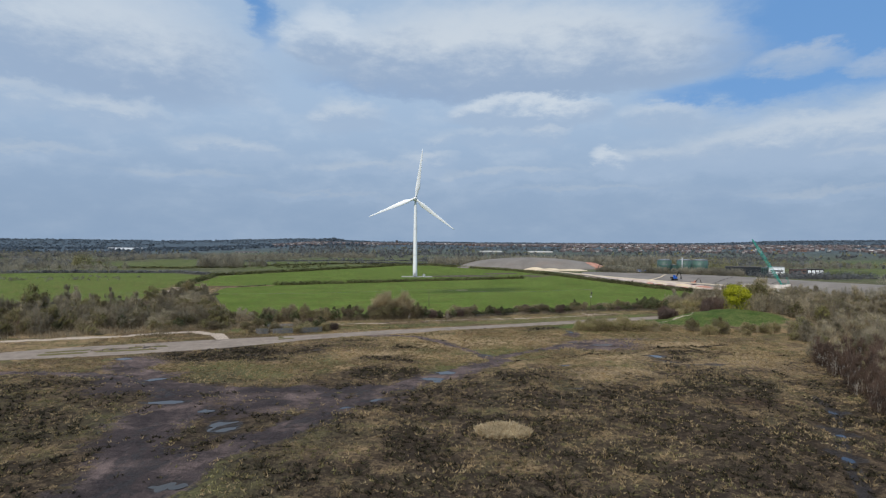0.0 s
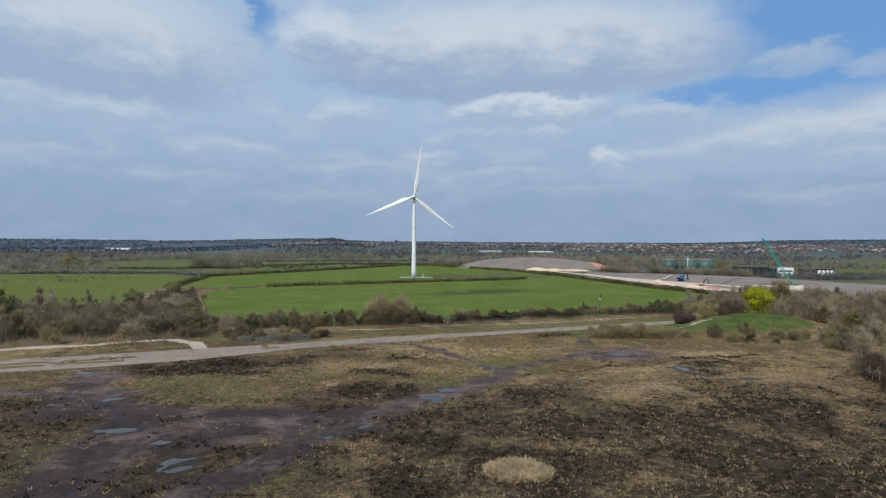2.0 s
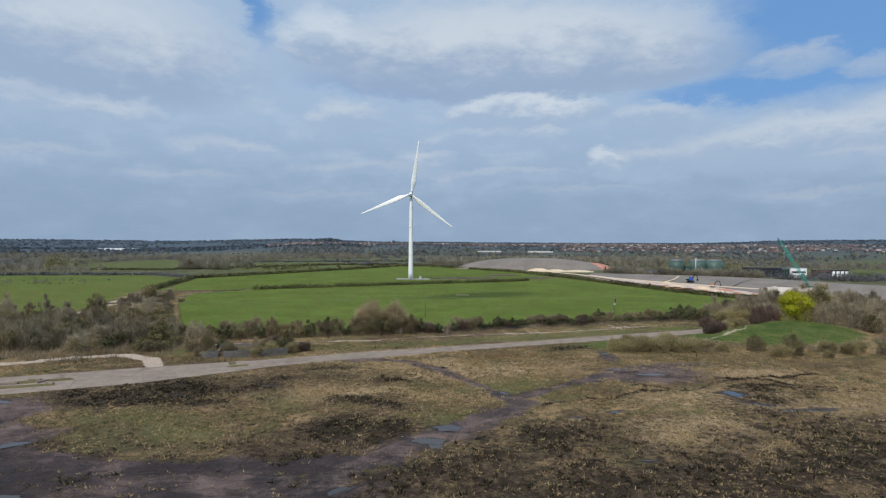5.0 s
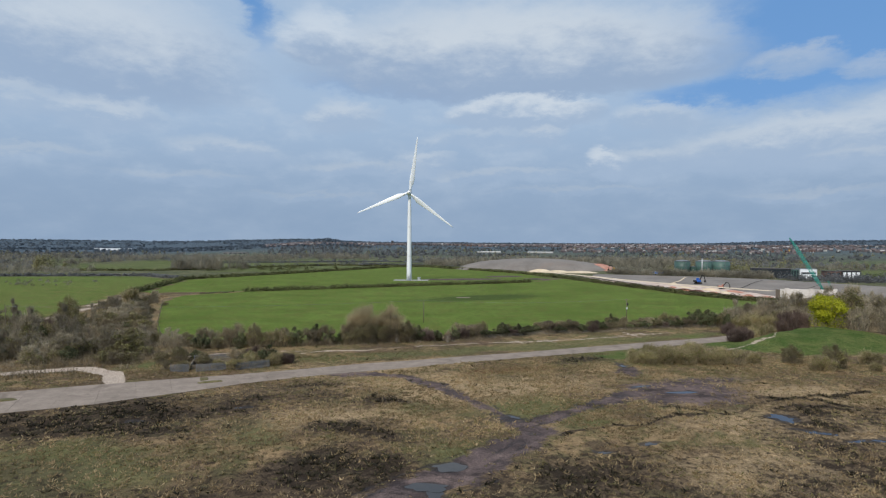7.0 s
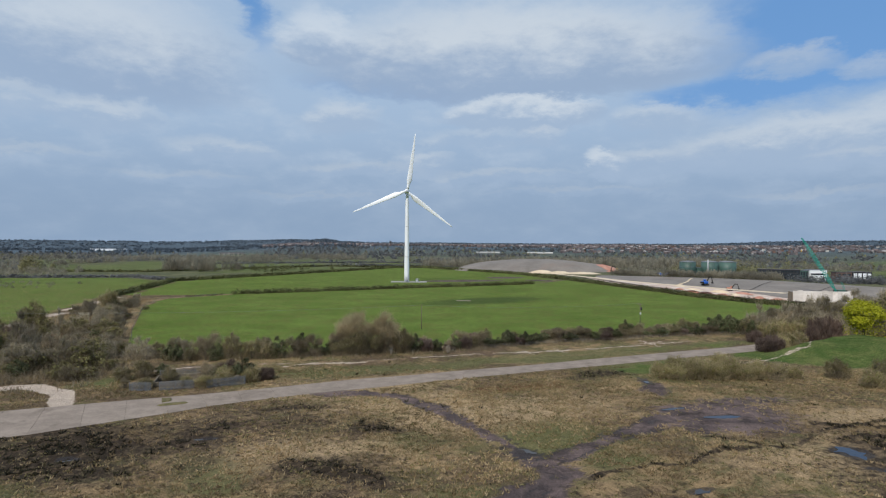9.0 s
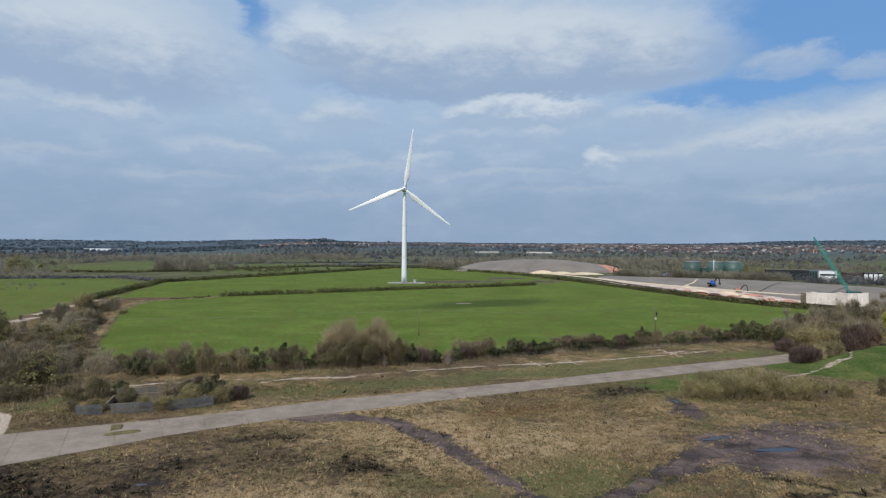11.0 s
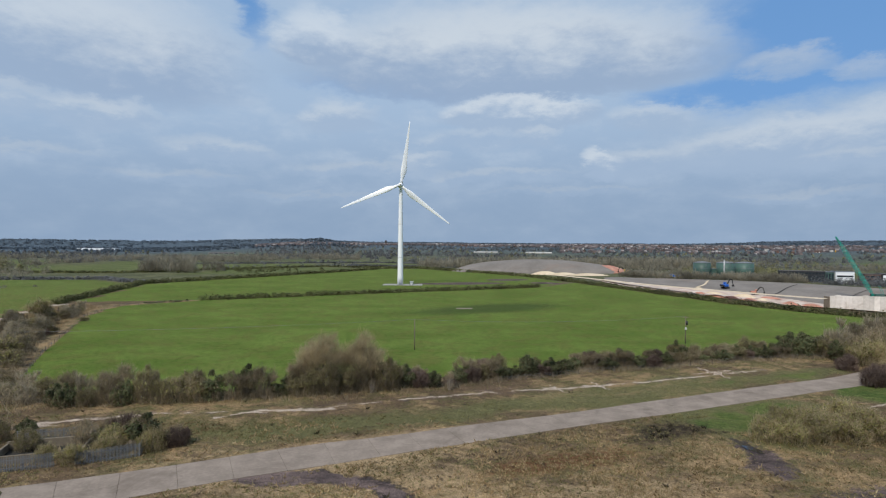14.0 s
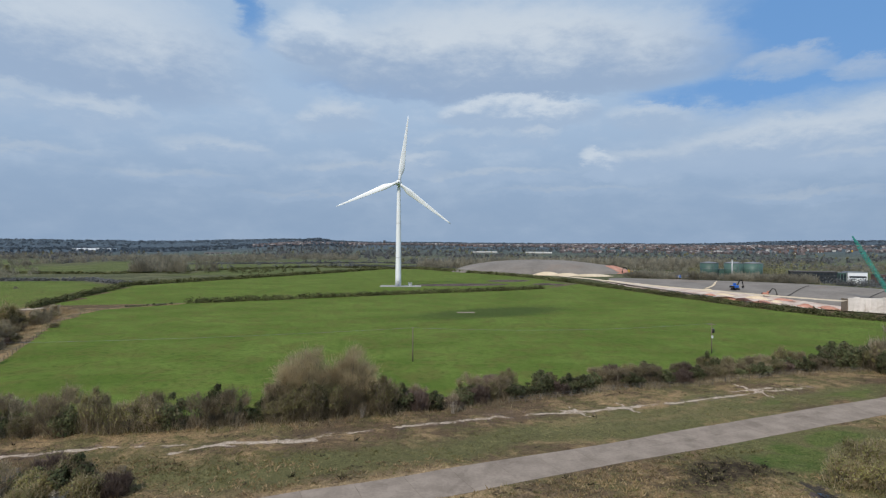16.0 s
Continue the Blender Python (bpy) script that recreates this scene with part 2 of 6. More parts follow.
    # grazed pasture
    stripe = N.noise(N.add("ShaderNodeMapping", ins={0: pos, 3: (0.03, 0.07, 0.1)}), 1.0, 5.0, 0.6, 0.3)
    grass = N.mix(N.ramp(N.m("ADD", N.m("MULTIPLY", n30, 0.6), N.m("MULTIPLY", stripe, 0.4)), 0.38, 0.62), (0.085, 0.130, 0.025), (0.128, 0.180, 0.041))
    grass = N.mix(N.ramp(n8, 0.44, 0.62, 0.0, 0.75), grass, (0.116, 0.120, 0.036))
    grass = N.mix(N.ramp(n2, 0.48, 0.66, 0.0, 0.75), grass, (0.056, 0.098, 0.018))
    grass = N.mix(N.ramp(n05, 0.55, 0.75, 0.0, 0.4), grass, (0.130, 0.190, 0.048))
    damp = N.add("ShaderNodeAttribute", attr="damp").outputs["Fac"]
    grass = N.mix(N.ramp(N.m("MULTIPLY_ADD", jit, 0.5, damp), 0.25, 0.85, 0.0, 0.8), grass, (0.048, 0.070, 0.022))
    col = N.mix(N.ramp(N.m("MULTIPLY_ADD", jit, 0.25, field), 0.42, 0.58), col, grass)
    # far ground tinted blue with distance, haze put into its colour
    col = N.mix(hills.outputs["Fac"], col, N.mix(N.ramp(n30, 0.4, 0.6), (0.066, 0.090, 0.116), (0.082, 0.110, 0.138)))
    # mud, dry tracks and wet hollows
    mudcol = N.mix(N.ramp(n8, 0.35, 0.65), (0.062, 0.050, 0.051), (0.168, 0.126, 0.118))
    mudcol = N.mix(N.ramp(n4, 0.48, 0.66, 0.0, 0.85), mudcol, (0.034, 0.028, 0.027))
    mudcol = N.mix(N.m("MULTIPLY", edge(dark, 0.35, 0.75, 0.9), 0.75), mudcol, (0.034, 0.029, 0.032))
    mudf = edge(mud, 0.40, 0.66, 1.15)
    col = N.mix(mudf, col, mudcol)
    col = N.mix(edge(path, 0.42, 0.66, 0.8), col, N.mix(n05, (0.34, 0.275, 0.225), (0.48, 0.405, 0.34)))
    wetf = edge(wet, 0.40, 0.70, 0.9)
    col = N.mix(N.m("MULTIPLY", wetf, 0.75), col, (0.030, 0.026, 0.026))
    col = N.scale_col(col, N.ramp(fine, 0.30, 0.70, 0.42, 1.55))
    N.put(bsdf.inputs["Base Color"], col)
    N.put(bsdf.inputs["Roughness"], N.ramp(wetf, 0.0, 1.0, 0.95, 0.42))
    h = N.m("ADD", N.m("MULTIPLY", n2, 0.45), N.m("MULTIPLY", n05, 0.35))
    N.put(bsdf.inputs["Normal"], N.add("ShaderNodeBump", ins={"Strength": 1.0, "Distance": 0.5, "Height": h}))
    return mat


M_GROUND = ground_material()
M_CONCRETE = mottled("weathered_concrete", (0.205, 0.170, 0.144), (0.290, 0.243, 0.208), 0.35, 0.95, bump=0.01, stain=(0.135, 0.110, 0.092), per_object=0.04, spec=0.08)
M_PALECONC = mottled("pale_concrete", (0.52, 0.50, 0.47), (0.64, 0.62, 0.59), 0.5, 0.85, stain=(0.36, 0.33, 0.29))
M_WHITE = mottled("white_paint", (0.78, 0.81, 0.85), (0.83, 0.86, 0.90), 0.15, 0.35, per_object=0.0, spec=0.5)
M_GREYPAINT = mottled("grey_paint", (0.38, 0.40, 0.42), (0.46, 0.48, 0.50), 0.6, 0.5)
M_STEEL = mottled("galvanised_steel", (0.145, 0.155, 0.17), (0.22, 0.235, 0.255), 2.0, 0.5, 0.35, per_object=0.12)
M_TIMBER = mottled("weathered_timber", (0.12, 0.10, 0.075), (0.20, 0.17, 0.13), 1.5, 0.9)
M_BLACK = mottled("black_cladding", (0.018, 0.020, 0.024), (0.035, 0.038, 0.044), 0.3, 0.45)
M_GLASS = mottled("dark_glass", (0.02, 0.03, 0.04), (0.03, 0.04, 0.05), 0.3, 0.08, spec=0.6)
M_TANK = mottled("green_tank_paint", (0.050, 0.100, 0.088), (0.066, 0.124, 0.110), 0.25, 0.5, stain=(0.05, 0.10, 0.08))
M_TEAL = mottled("teal_crane_paint", (0.02, 0.26, 0.21), (0.03, 0.33, 0.27), 0.5, 0.45)
M_BLUE = mottled("blue_machine_paint", (0.02, 0.10, 0.42), (0.03, 0.14, 0.52), 0.8, 0.4)
M_YELLOW = mottled("yellow_machine_paint", (0.55, 0.33, 0.03), (0.62, 0.40, 0.05), 0.8, 0.45)
M_REDBRICK = mottled("red_brick", (0.13, 0.082, 0.072), (0.19, 0.12, 0.10), 0.4, 0.9)
M_RENDER = mottled("pale_render", (0.36, 0.35, 0.33), (0.52, 0.51, 0.49), 0.3, 0.9)
M_ROOF = mottled("clay_roof_tiles", (0.080, 0.062, 0.058), (0.115, 0.082, 0.074), 0.5, 0.9, per_object=0.35)
M_SLATE = mottled("slate_roof", (0.060, 0.058, 0.062), (0.11, 0.10, 0.10), 0.5, 0.8, per_object=0.3)
M_RUBBER = mottled("dark_rubber", (0.018, 0.018, 0.018), (0.035, 0.033, 0.03), 2.0, 0.85)
M_LINER = mottled("grey_capping_soil", (0.155, 0.139, 0.126), (0.222, 0.201, 0.184), 0.05, 0.95, bump=0.15, stain=(0.205, 0.158, 0.13), per_object=0.0)
M_SAND = mottled("pale_sand", (0.50, 0.40, 0.28), (0.64, 0.54, 0.41), 0.12, 0.95, bump=0.1, per_object=0.05)
M_REDSOIL = mottled("red_clay_soil", (0.36, 0.15, 0.105), (0.48, 0.26, 0.20), 0.2, 0.95, bump=0.1, stain=(0.55, 0.46, 0.38), per_object=0.1)
M_FLOOR = mottled("worked_soil", (0.40, 0.27, 0.22), (0.64, 0.57, 0.50), 0.16, 0.95, bump=0.1, stain=(0.33, 0.135, 0.105), per_object=0.0)
M_BARK = mottled("grey_brown_bark", (0.085, 0.070, 0.055), (0.16, 0.135, 0.11), 1.2, 0.95)
M_COPSEBARK = mottled("grey_bark", (0.17, 0.145, 0.115), (0.29, 0.25, 0.205), 1.2, 0.95)
M_BIRCH = mottled("pale_birch_bark", (0.28, 0.24, 0.20), (0.46, 0.42, 0.37), 1.5, 0.85, stain=(0.08, 0.07, 0.06))

F_TWIG = foliage("bare_twigs", (0.190, 0.153, 0.103), (0.270, 0.220, 0.148), (0.37, 0.305, 0.21), 0.28, 0.35)
F_COPSE = foliage("grey_copse_twigs", (0.25, 0.215, 0.155), (0.34, 0.292, 0.215), (0.44, 0.38, 0.285), 0.25, 0.4)
F_WILLOWTWIG = foliage("willow_twigs", (0.34, 0.270, 0.165), (0.44, 0.360, 0.225), (0.54, 0.455, 0.30), 0.12, 0.5)
F_WILLOW = foliage("willow_buds", (0.155, 0.148, 0.052), (0.215, 0.200, 0.076), (0.29, 0.265, 0.115), 0.2, 0.35)
F_REDTWIG = foliage("reddish_birch_twigs", (0.085, 0.055, 0.042), (0.125, 0.085, 0.065), (0.18, 0.13, 0.10), 0.25, 0.35)
F_PURPLE = foliage("purple_brown_twigs", (0.12, 0.085, 0.076), (0.18, 0.132, 0.112), (0.24, 0.185, 0.14), 0.2, 0.35)
F_OLIVE = foliage("budding_olive_leaves", (0.115, 0.108, 0.042), (0.170, 0.158, 0.062), (0.25, 0.23, 0.10), 0.30, 0.3)
F_DARK = foliage("dark_evergreen_leaves", (0.048, 0.06, 0.026), (0.088, 0.097, 0.045), (0.14, 0.14, 0.07), 0.3, 0.25)
F_YELLOW = foliage("yellow_green_leaves", (0.21, 0.23, 0.012), (0.33, 0.34, 0.018), (0.42, 0.42, 0.04), 0.1)
F_WHITE = foliage("white_blossom", (0.42, 0.40, 0.34), (0.55, 0.53, 0.47), (0.65, 0.63, 0.58), 0.1)
F_HEDGE = foliage("hawthorn_hedge_leaves", (0.07, 0.08, 0.03), (0.105, 0.112, 0.045), (0.15, 0.15, 0.066), 0.1, 0.2)
F_WOOD = foliage("far_woodland", (0.25, 0.228, 0.175), (0.30, 0.275, 0.215), (0.36, 0.33, 0.25), 0.1, 0.5)
# blue-grey of distance haze mixed into these leaf colours
F_WOODHAZE = foliage("hazed_dark_woodland", (0.145, 0.152, 0.160), (0.175, 0.180, 0.185), (0.205, 0.208, 0.205), 0.1, 0.5)
F_WOODGREEN = foliage("far_budding_woodland", (0.23, 0.218, 0.112), (0.265, 0.25, 0.13), (0.3, 0.28, 0.15), 0.1, 0.5)
F_STRAW = foliage("straw_grass", (0.27, 0.195, 0.105), (0.39, 0.29, 0.165), (0.52, 0.41, 0.25), 0.1, 0.4)
F_MOSS = foliage("mossy_grass", (0.155, 0.140, 0.060), (0.225, 0.200, 0.090), (0.31, 0.27, 0.13), 0.1, 0.4)
F_REED = foliage("dry_reeds", (0.40, 0.31, 0.19), (0.52, 0.42, 0.27), (0.62, 0.52, 0.36), 0.05, 0.4)
F_VERGE = foliage("verge_grass", (0.145, 0.150, 0.058), (0.215, 0.205, 0.090), (0.32, 0.275, 0.145), 0.0, 0.4)
F_RUSH = foliage("dark_rushes", (0.02, 0.018, 0.012), (0.042, 0.037, 0.022), (0.095, 0.08, 0.045), 0.1, 0.25)
# haze blue painted into the leaves of the skyline woods
F_HILLHAZE = foliage("hazed_hill_woods", (0.125, 0.160, 0.20), (0.14, 0.178, 0.218), (0.158, 0.197, 0.236), 0.05, 0.5)


# ---- tools ----
rng = np.random.default_rng(7)


def lattice(ix, iy, seed):
    h = (ix.astype(np.int64) * 374761393 + iy.astype(np.int64) * 668265263 + seed * 982451653) & 0xFFFFFFFF
    h = ((h ^ (h >> 13)) * 1274126177) & 0xFFFFFFFF
    return ((h ^ (h >> 16)) & 0xFFFF) / 65535.0


def vnoise(x, y, seed=0):
    x, y = np.asarray(x, float), np.asarray(y, float)
    ix, iy = np.floor(x), np.floor(y)
    fx, fy = x - ix, y - iy
    fx, fy = fx * fx * (3 - 2 * fx), fy * fy * (3 - 2 * fy)
    a, b = lattice(ix, iy, seed), lattice(ix + 1, iy, seed)
    c, d = lattice(ix, iy + 1, seed), lattice(ix + 1, iy + 1, seed)
    return (a * (1 - fx) + b * fx) * (1 - fy) + (c * (1 - fx) + d * fx) * fy


def fbm(x, y, seed=0, octaves=4):
    s, amp, tot = 0.0, 1.0, 0.0
    for k in range(octaves):
        s, tot = s + amp * vnoise(x * 2 ** k + 17.3 * k, y * 2 ** k - 9.1 * k, seed + k), tot + amp
        amp *= 0.5
    return s / tot


def sstep(lo, hi, v):
    t = np.clip((v - lo) / (hi - lo), 0, 1)
    return t * t * (3 - 2 * t)


def line_dist(x, y, pts):
    """Distance from points to a polyline."""
    best = np.full(np.shape(x), 1e9)
    for (ax, ay), (bx, by) in zip(pts[:-1], pts[1:]):
        dx, dy = bx - ax, by - ay
        t = np.clip(((x - ax) * dx + (y - ay) * dy) / (dx * dx + dy * dy), 0, 1)
        best = np.minimum(best, np.hypot(x - ax - t * dx, y - ay - t * dy))
    return best


def inside(x, y, poly):
    res = np.zeros(np.shape(x), bool)
    for (ax, ay), (bx, by) in zip(poly, poly[1:] + poly[:1]):
        if ay != by:
            res ^= ((ay > y) != (by > y)) & (x < (bx - ax) * (y - ay) / (by - ay) + ax)
    return res


def area_mask(x, y, poly, soft):
    """1 inside a polygon, 0 outside, falling off over soft metres either side of its edge."""
    d = line_dist(x, y, poly + poly[:1])
    d = np.where(inside(x, y, poly), d, -d)
    return sstep(-soft, soft, d)


def blob_mask(x, y, cx, cy, rx, ry, turn=0.0):
    c, s = math.cos(radians(turn)), math.sin(radians(turn))
    u, v = ((x - cx) * c + (y - cy) * s) / rx, (-(x - cx) * s + (y - cy) * c) / ry
    return np.clip(1.25 - 0.75 * np.hypot(u, v), 0, 1)


def mesh_of(name, verts, faces, mat=None, smooth=False):
    """A mesh from an array of corners and an array (or list) of faces."""
    me = bpy.data.meshes.new(name)
    verts = np.asarray(verts, np.float32).reshape(-1, 3)
    if isinstance(faces, np.ndarray):
        n, k = faces.shape
        me.vertices.add(len(verts))
        me.vertices.foreach_set("co", verts.ravel())
        me.loops.add(n * k)
        me.loops.foreach_set("vertex_index", faces.astype(np.int32).ravel())
        me.polygons.add(n)
        me.polygons.foreach_set("loop_start", np.arange(0, n * k, k, dtype=np.int32))
        me.polygons.foreach_set("loop_total", np.full(n, k, np.int32))
        me.update(calc_edges=True)
    else:
        me.from_pydata([tuple(v) for v in verts], [], faces)
    if smooth:
        me.polygons.foreach_set("use_smooth", [True] * len(me.polygons))
    if mat:
        me.materials.append(mat)
    return me


def soup(name, tris, mat):
    """A mesh of loose triangles, given as (n, 3, 3)."""
    tris = np.asarray(tris, np.float32).reshape(-1, 3, 3)
    return mesh_of(name, tris.reshape(-1, 3), np.arange(len(tris) * 3).reshape(-1, 3), mat)


def part(name, bm, mat, parent, label=""):
    """Links a bmesh (or a mesh) as one object under a thing or a part."""
    if isinstance(bm, bmesh.types.BMesh):
        me = bpy.data.meshes.new(name)
        bm.to_mesh(me)
        bm.free()
        me.materials.append(mat)
    else:
        me = bm
    ob = new(name, me)
    ob.parent = parent
    return tagged(ob, label)


def thing(name, m, label, category, group="", kind=""):
    ob = new(name)
    ob.matrix_world = m
    ob.empty_display_size = 0.3
    return tagged(ob, label, category, group, kind)


def box(bm, x0, y0, z0, x1, y1, z1, bevel=0.0, m=None):
    mat = Matrix.LocRotScale(((x0 + x1) / 2, (y0 + y1) / 2, (z0 + z1) / 2), None, (abs(x1 - x0), abs(y1 - y0), abs(z1 - z0)))
    r = bmesh.ops.create_cube(bm, size=1.0, matrix=(m @ mat) if m else mat)
    if bevel:
        edges = list({e for v in r["verts"] for e in v.link_edges})
        bmesh.ops.bevel(bm, geom=edges, offset=bevel, segments=1, affect="EDGES")
    return bm


def boxes(*items, bevel=0.0):
    bm = bmesh.new()
    for it in items:
        box(bm, *it, bevel=bevel)
    return bm


def lathe(profile, sides=24, smooth=True):
    """A body of revolution about z from (radius, z) pairs, closed at both ends."""
    bm = bmesh.new()
    rings = []
    for r, z in profile:
        rings.append([bm.verts.new((r * math.cos(2 * math.pi * i / sides), r * math.sin(2 * math.pi * i / sides), z)) for i in range(sides)])
    for a, b in zip(rings[:-1], rings[1:]):
        for i in range(sides):
            f = bm.faces.new((a[i], a[(i + 1) % sides], b[(i + 1) % sides], b[i]))
            f.smooth = smooth
    bm.faces.new(rings[0][::-1])
    bm.faces.new(rings[-1])
    return bm


def strut(bm, a, b, r, sides=6, r2=None):
    """A tapered bar from a to b."""
    a, b = Vector(a), Vector(b)
    q = (b - a).to_track_quat("Z", "Y").to_matrix().to_4x4()
    m = Matrix.Translation((a + b) / 2) @ q
    bmesh.ops.create_cone(bm, cap_ends=True, segments=sides, radius1=r, radius2=r if r2 is None else r2, depth=(b - a).length, matrix=m)
    return bm


# ---- the plan ----
ROAD_N = [(-230, 78), (-170, 112), (-114, 143.4), (-102, 151), (-76, 162), (-58, 170), (-40, 176.4), (-31, 180.2), (-18, 186.5), (-7, 190.3), (6.7, 196), (21.6, 201.5), (39, 209), (68, 221), (84, 227), (104, 238), (120, 250)]
ROAD_S = [(-226, 68), (-168, 102), (-107, 134), (-88, 139.5), (-64, 150), (-48, 161), (-40.6, 166.8), (-28, 173.6), (-14, 179.5), (-0.7, 185.2), (9.3, 189.6), (19.3, 193.8), (38.6, 201.3), (70, 214.2), (87, 221), (107.5, 232), (124, 246)]
SIDE_TRACK = [(-165, 142), (-127, 160), (-102, 168), (-90, 176), (-79, 179), (-71, 175), (-66, 167.5)]
DIRT_PATH = [(-75, 191), (-57, 197), (-46, 200.4), (-28, 201.6), (-8.6, 208.2), (9, 214.4), (23, 217), (45.7, 224), (60.8, 229.5), (72, 231)]
MUD_LINES = [([(-24, 175.5), (-15, 175.5), (-7, 173), (-1, 166), (3, 158.5), (7.5, 151.4), (11.2, 145.1)], 1.6),
             ([(11.2, 145.1), (14, 138.2), (9, 130.5), (3.2, 124.3), (-2.8, 119), (-9.3, 111.8), (-15, 104.1), (-20.9, 92.9), (-25.4, 83.1), (-29.9, 77.2), (-33, 67), (-36, 55)], 3.4),
             ([(13, 142), (20.6, 148.3), (32, 157.2), (41, 163.5)], 1.8),
             ([(-9.3, 111.8), (-20, 109.3), (-33, 108.5), (-46, 108.5), (-56, 113.5), (-67.6, 125.3), (-77.7, 137.5)], 3.0),
             ([(-53, 108.4), (-45, 97.2), (-46.5, 89.3), (-44, 80.3), (-38, 66), (-36, 55)], 5.0),
             ([(-120, 118), (-90, 122), (-68, 118), (-52, 104)], 1.5)]
FIELD = [(-87, 226), (-100, 252), (-132, 320), (-141, 358), (-116, 387), (-25, 439), (72, 490), (108, 541), (146, 384), (160, 352), (180, 326), (196, 308), (168, 288), (128, 270), (100, 258), (40, 240), (0, 226), (-40, 214), (-70, 214)]
UPPER = [(-116, 390), (-25, 442), (72, 493), (100, 545), (84, 620), (64, 664), (-20, 790), (-60, 790), (-92, 711), (-160, 580), (-199, 497), (-170, 375)]
LEFT = [(-145, 262), (-160, 322), (-176, 374), (-205, 500), (-260, 545), (-420, 520), (-420, 330), (-300, 262), (-200, 245)]
FAR_FIELDS = [[(-440, 735), (-310, 750), (-330, 1000), (-520, 1000)], [(-250, 600), (-190, 640), (-170, 745), (-240, 740)], [(-260, 1000), (-40, 1060), (-40, 1180), (-280, 1150)], [(-160, 590), (-92, 720), (-60, 800), (-150, 830), (-260, 700)], [(-270, 720), (-150, 840), (-180, 980), (-360, 900)], [(-420, 640), (-300, 640), (-330, 860), (-560, 820)],
              [(-120, 880), (40, 830), (60, 960), (-100, 1010)], [(-750, 820), (-520, 860), (-600, 1080), (-900, 1020)], [(430, 560), (640, 640), (700, 820), (420, 720)], [(700, 900), (1100, 1050), (1050, 1250), (640, 1080)]]
LANDFILL_EDGE = [(100, 640), (128, 520), (165, 400), (185, 340), (330, 380), (400, 520), (330, 640), (240, 760), (150, 700)]


def far_height(x, y):
    """The land's large forms: flat valley floor, a built-up ridge ahead, wooded hills behind it."""
    r, az = np.hypot(x, y), np.degrees(np.arctan2(x, y))
    front = sstep(-95, -60, az) * sstep(-95, -60, -az)
    ridge = (6 + 27 * sstep(-26, -12, az)) * sstep(1150, 2500, r) * (0.9 + 0.2 * vnoise(az * 0.22, r * 0.001, 5))
    hill = (18 + 22 * sstep(-6, -16, az) + 20 * sstep(24, 32, az)) * sstep(3000, 4200, r) * (0.86 + 0.28 * fbm(az * 0.13, r * 0.0006, 9, 3))
    knoll = 26 * np.exp(-((az + 11.2) / 1.7) ** 2 - ((r - 3000) / 350) ** 2)
    return front * (ridge + hill + knoll)


# the diggings: four lines from the near lip over the floor to the crest of the far bank, each with heights
PIT_LIP = [(134, 590, 0.1), (136, 500, 0.1), (147, 458, 0.1), (158, 416, 0.1), (172, 382, 0.1), (197, 352, 0.1), (228, 326, 0.1)]
PIT_NEAR = [(142, 592, -0.4), (150, 510, -2.0), (163, 472, -3.5), (178, 437, -5.0), (198, 408, -8.4), (220, 382, -9.0), (248, 356, -9.0)]
PIT_TOE = [(150, 602, -0.4), (176, 550, -2.0), (204, 528, -3.0), (230, 500, -5.0), (254, 466, -8.4), (278, 428, -9.0), (302, 398, -9.0)]
PIT_CREST = [(153, 612, 0.3), (194, 598, 0.3), (244, 572, 0.3), (279, 540, 0.3), (296, 495, 0.3), (314, 452, 0.3), (337, 412, 0.3)]


def pit_line(line, f):
    a = np.array(line, float)
    t = np.linspace(0, 1, len(a))
    return np.stack([np.interp(f, t, a[:, i]) for i in range(3)], -1)


def pit_at(f, q):
    """A place on the floor of the diggings: f along it, q from the near side to the toe of the bank."""
    p = pit_line(PIT_NEAR, f) * (1 - q) + pit_line(PIT_TOE, f) * q
    return float(p[0]), float(p[1]), float(p[2])


def land(x, y):
    """Ground height without the small relief."""
    x, y = np.asarray(x, float), np.asarray(y, float)
    h = far_height(x, y)
    off = sstep(5.0, 13.0, line_dist(x, y, [(-40, 171), (0, 188), (39, 205), (72, 218.5), (86, 224), (106, 235), (122, 248)]))
    h = h + off * 1.6 * np.exp(-(((x - 130) / 24) ** 2 + ((y - 232) / 22) ** 2) ** 1.5)
    h = h + off * 3.3 * np.exp(-(((x - 106) / 25) ** 2 + ((y - 217) / 15) ** 2) ** 1.3)
    ring = [p[:2] for p in PIT_LIP] + [p[:2] for p in PIT_CREST[::-1]]
    h = h - np.where(inside(x, y, ring), np.clip(line_dist(x, y, ring + ring[:1]) * 1.6, 0, 16), 0)
    h = h + off * 1.0 * np.exp(-(((x - 70) / 10) ** 2 + ((y - 235) / 6) ** 2))
    return h


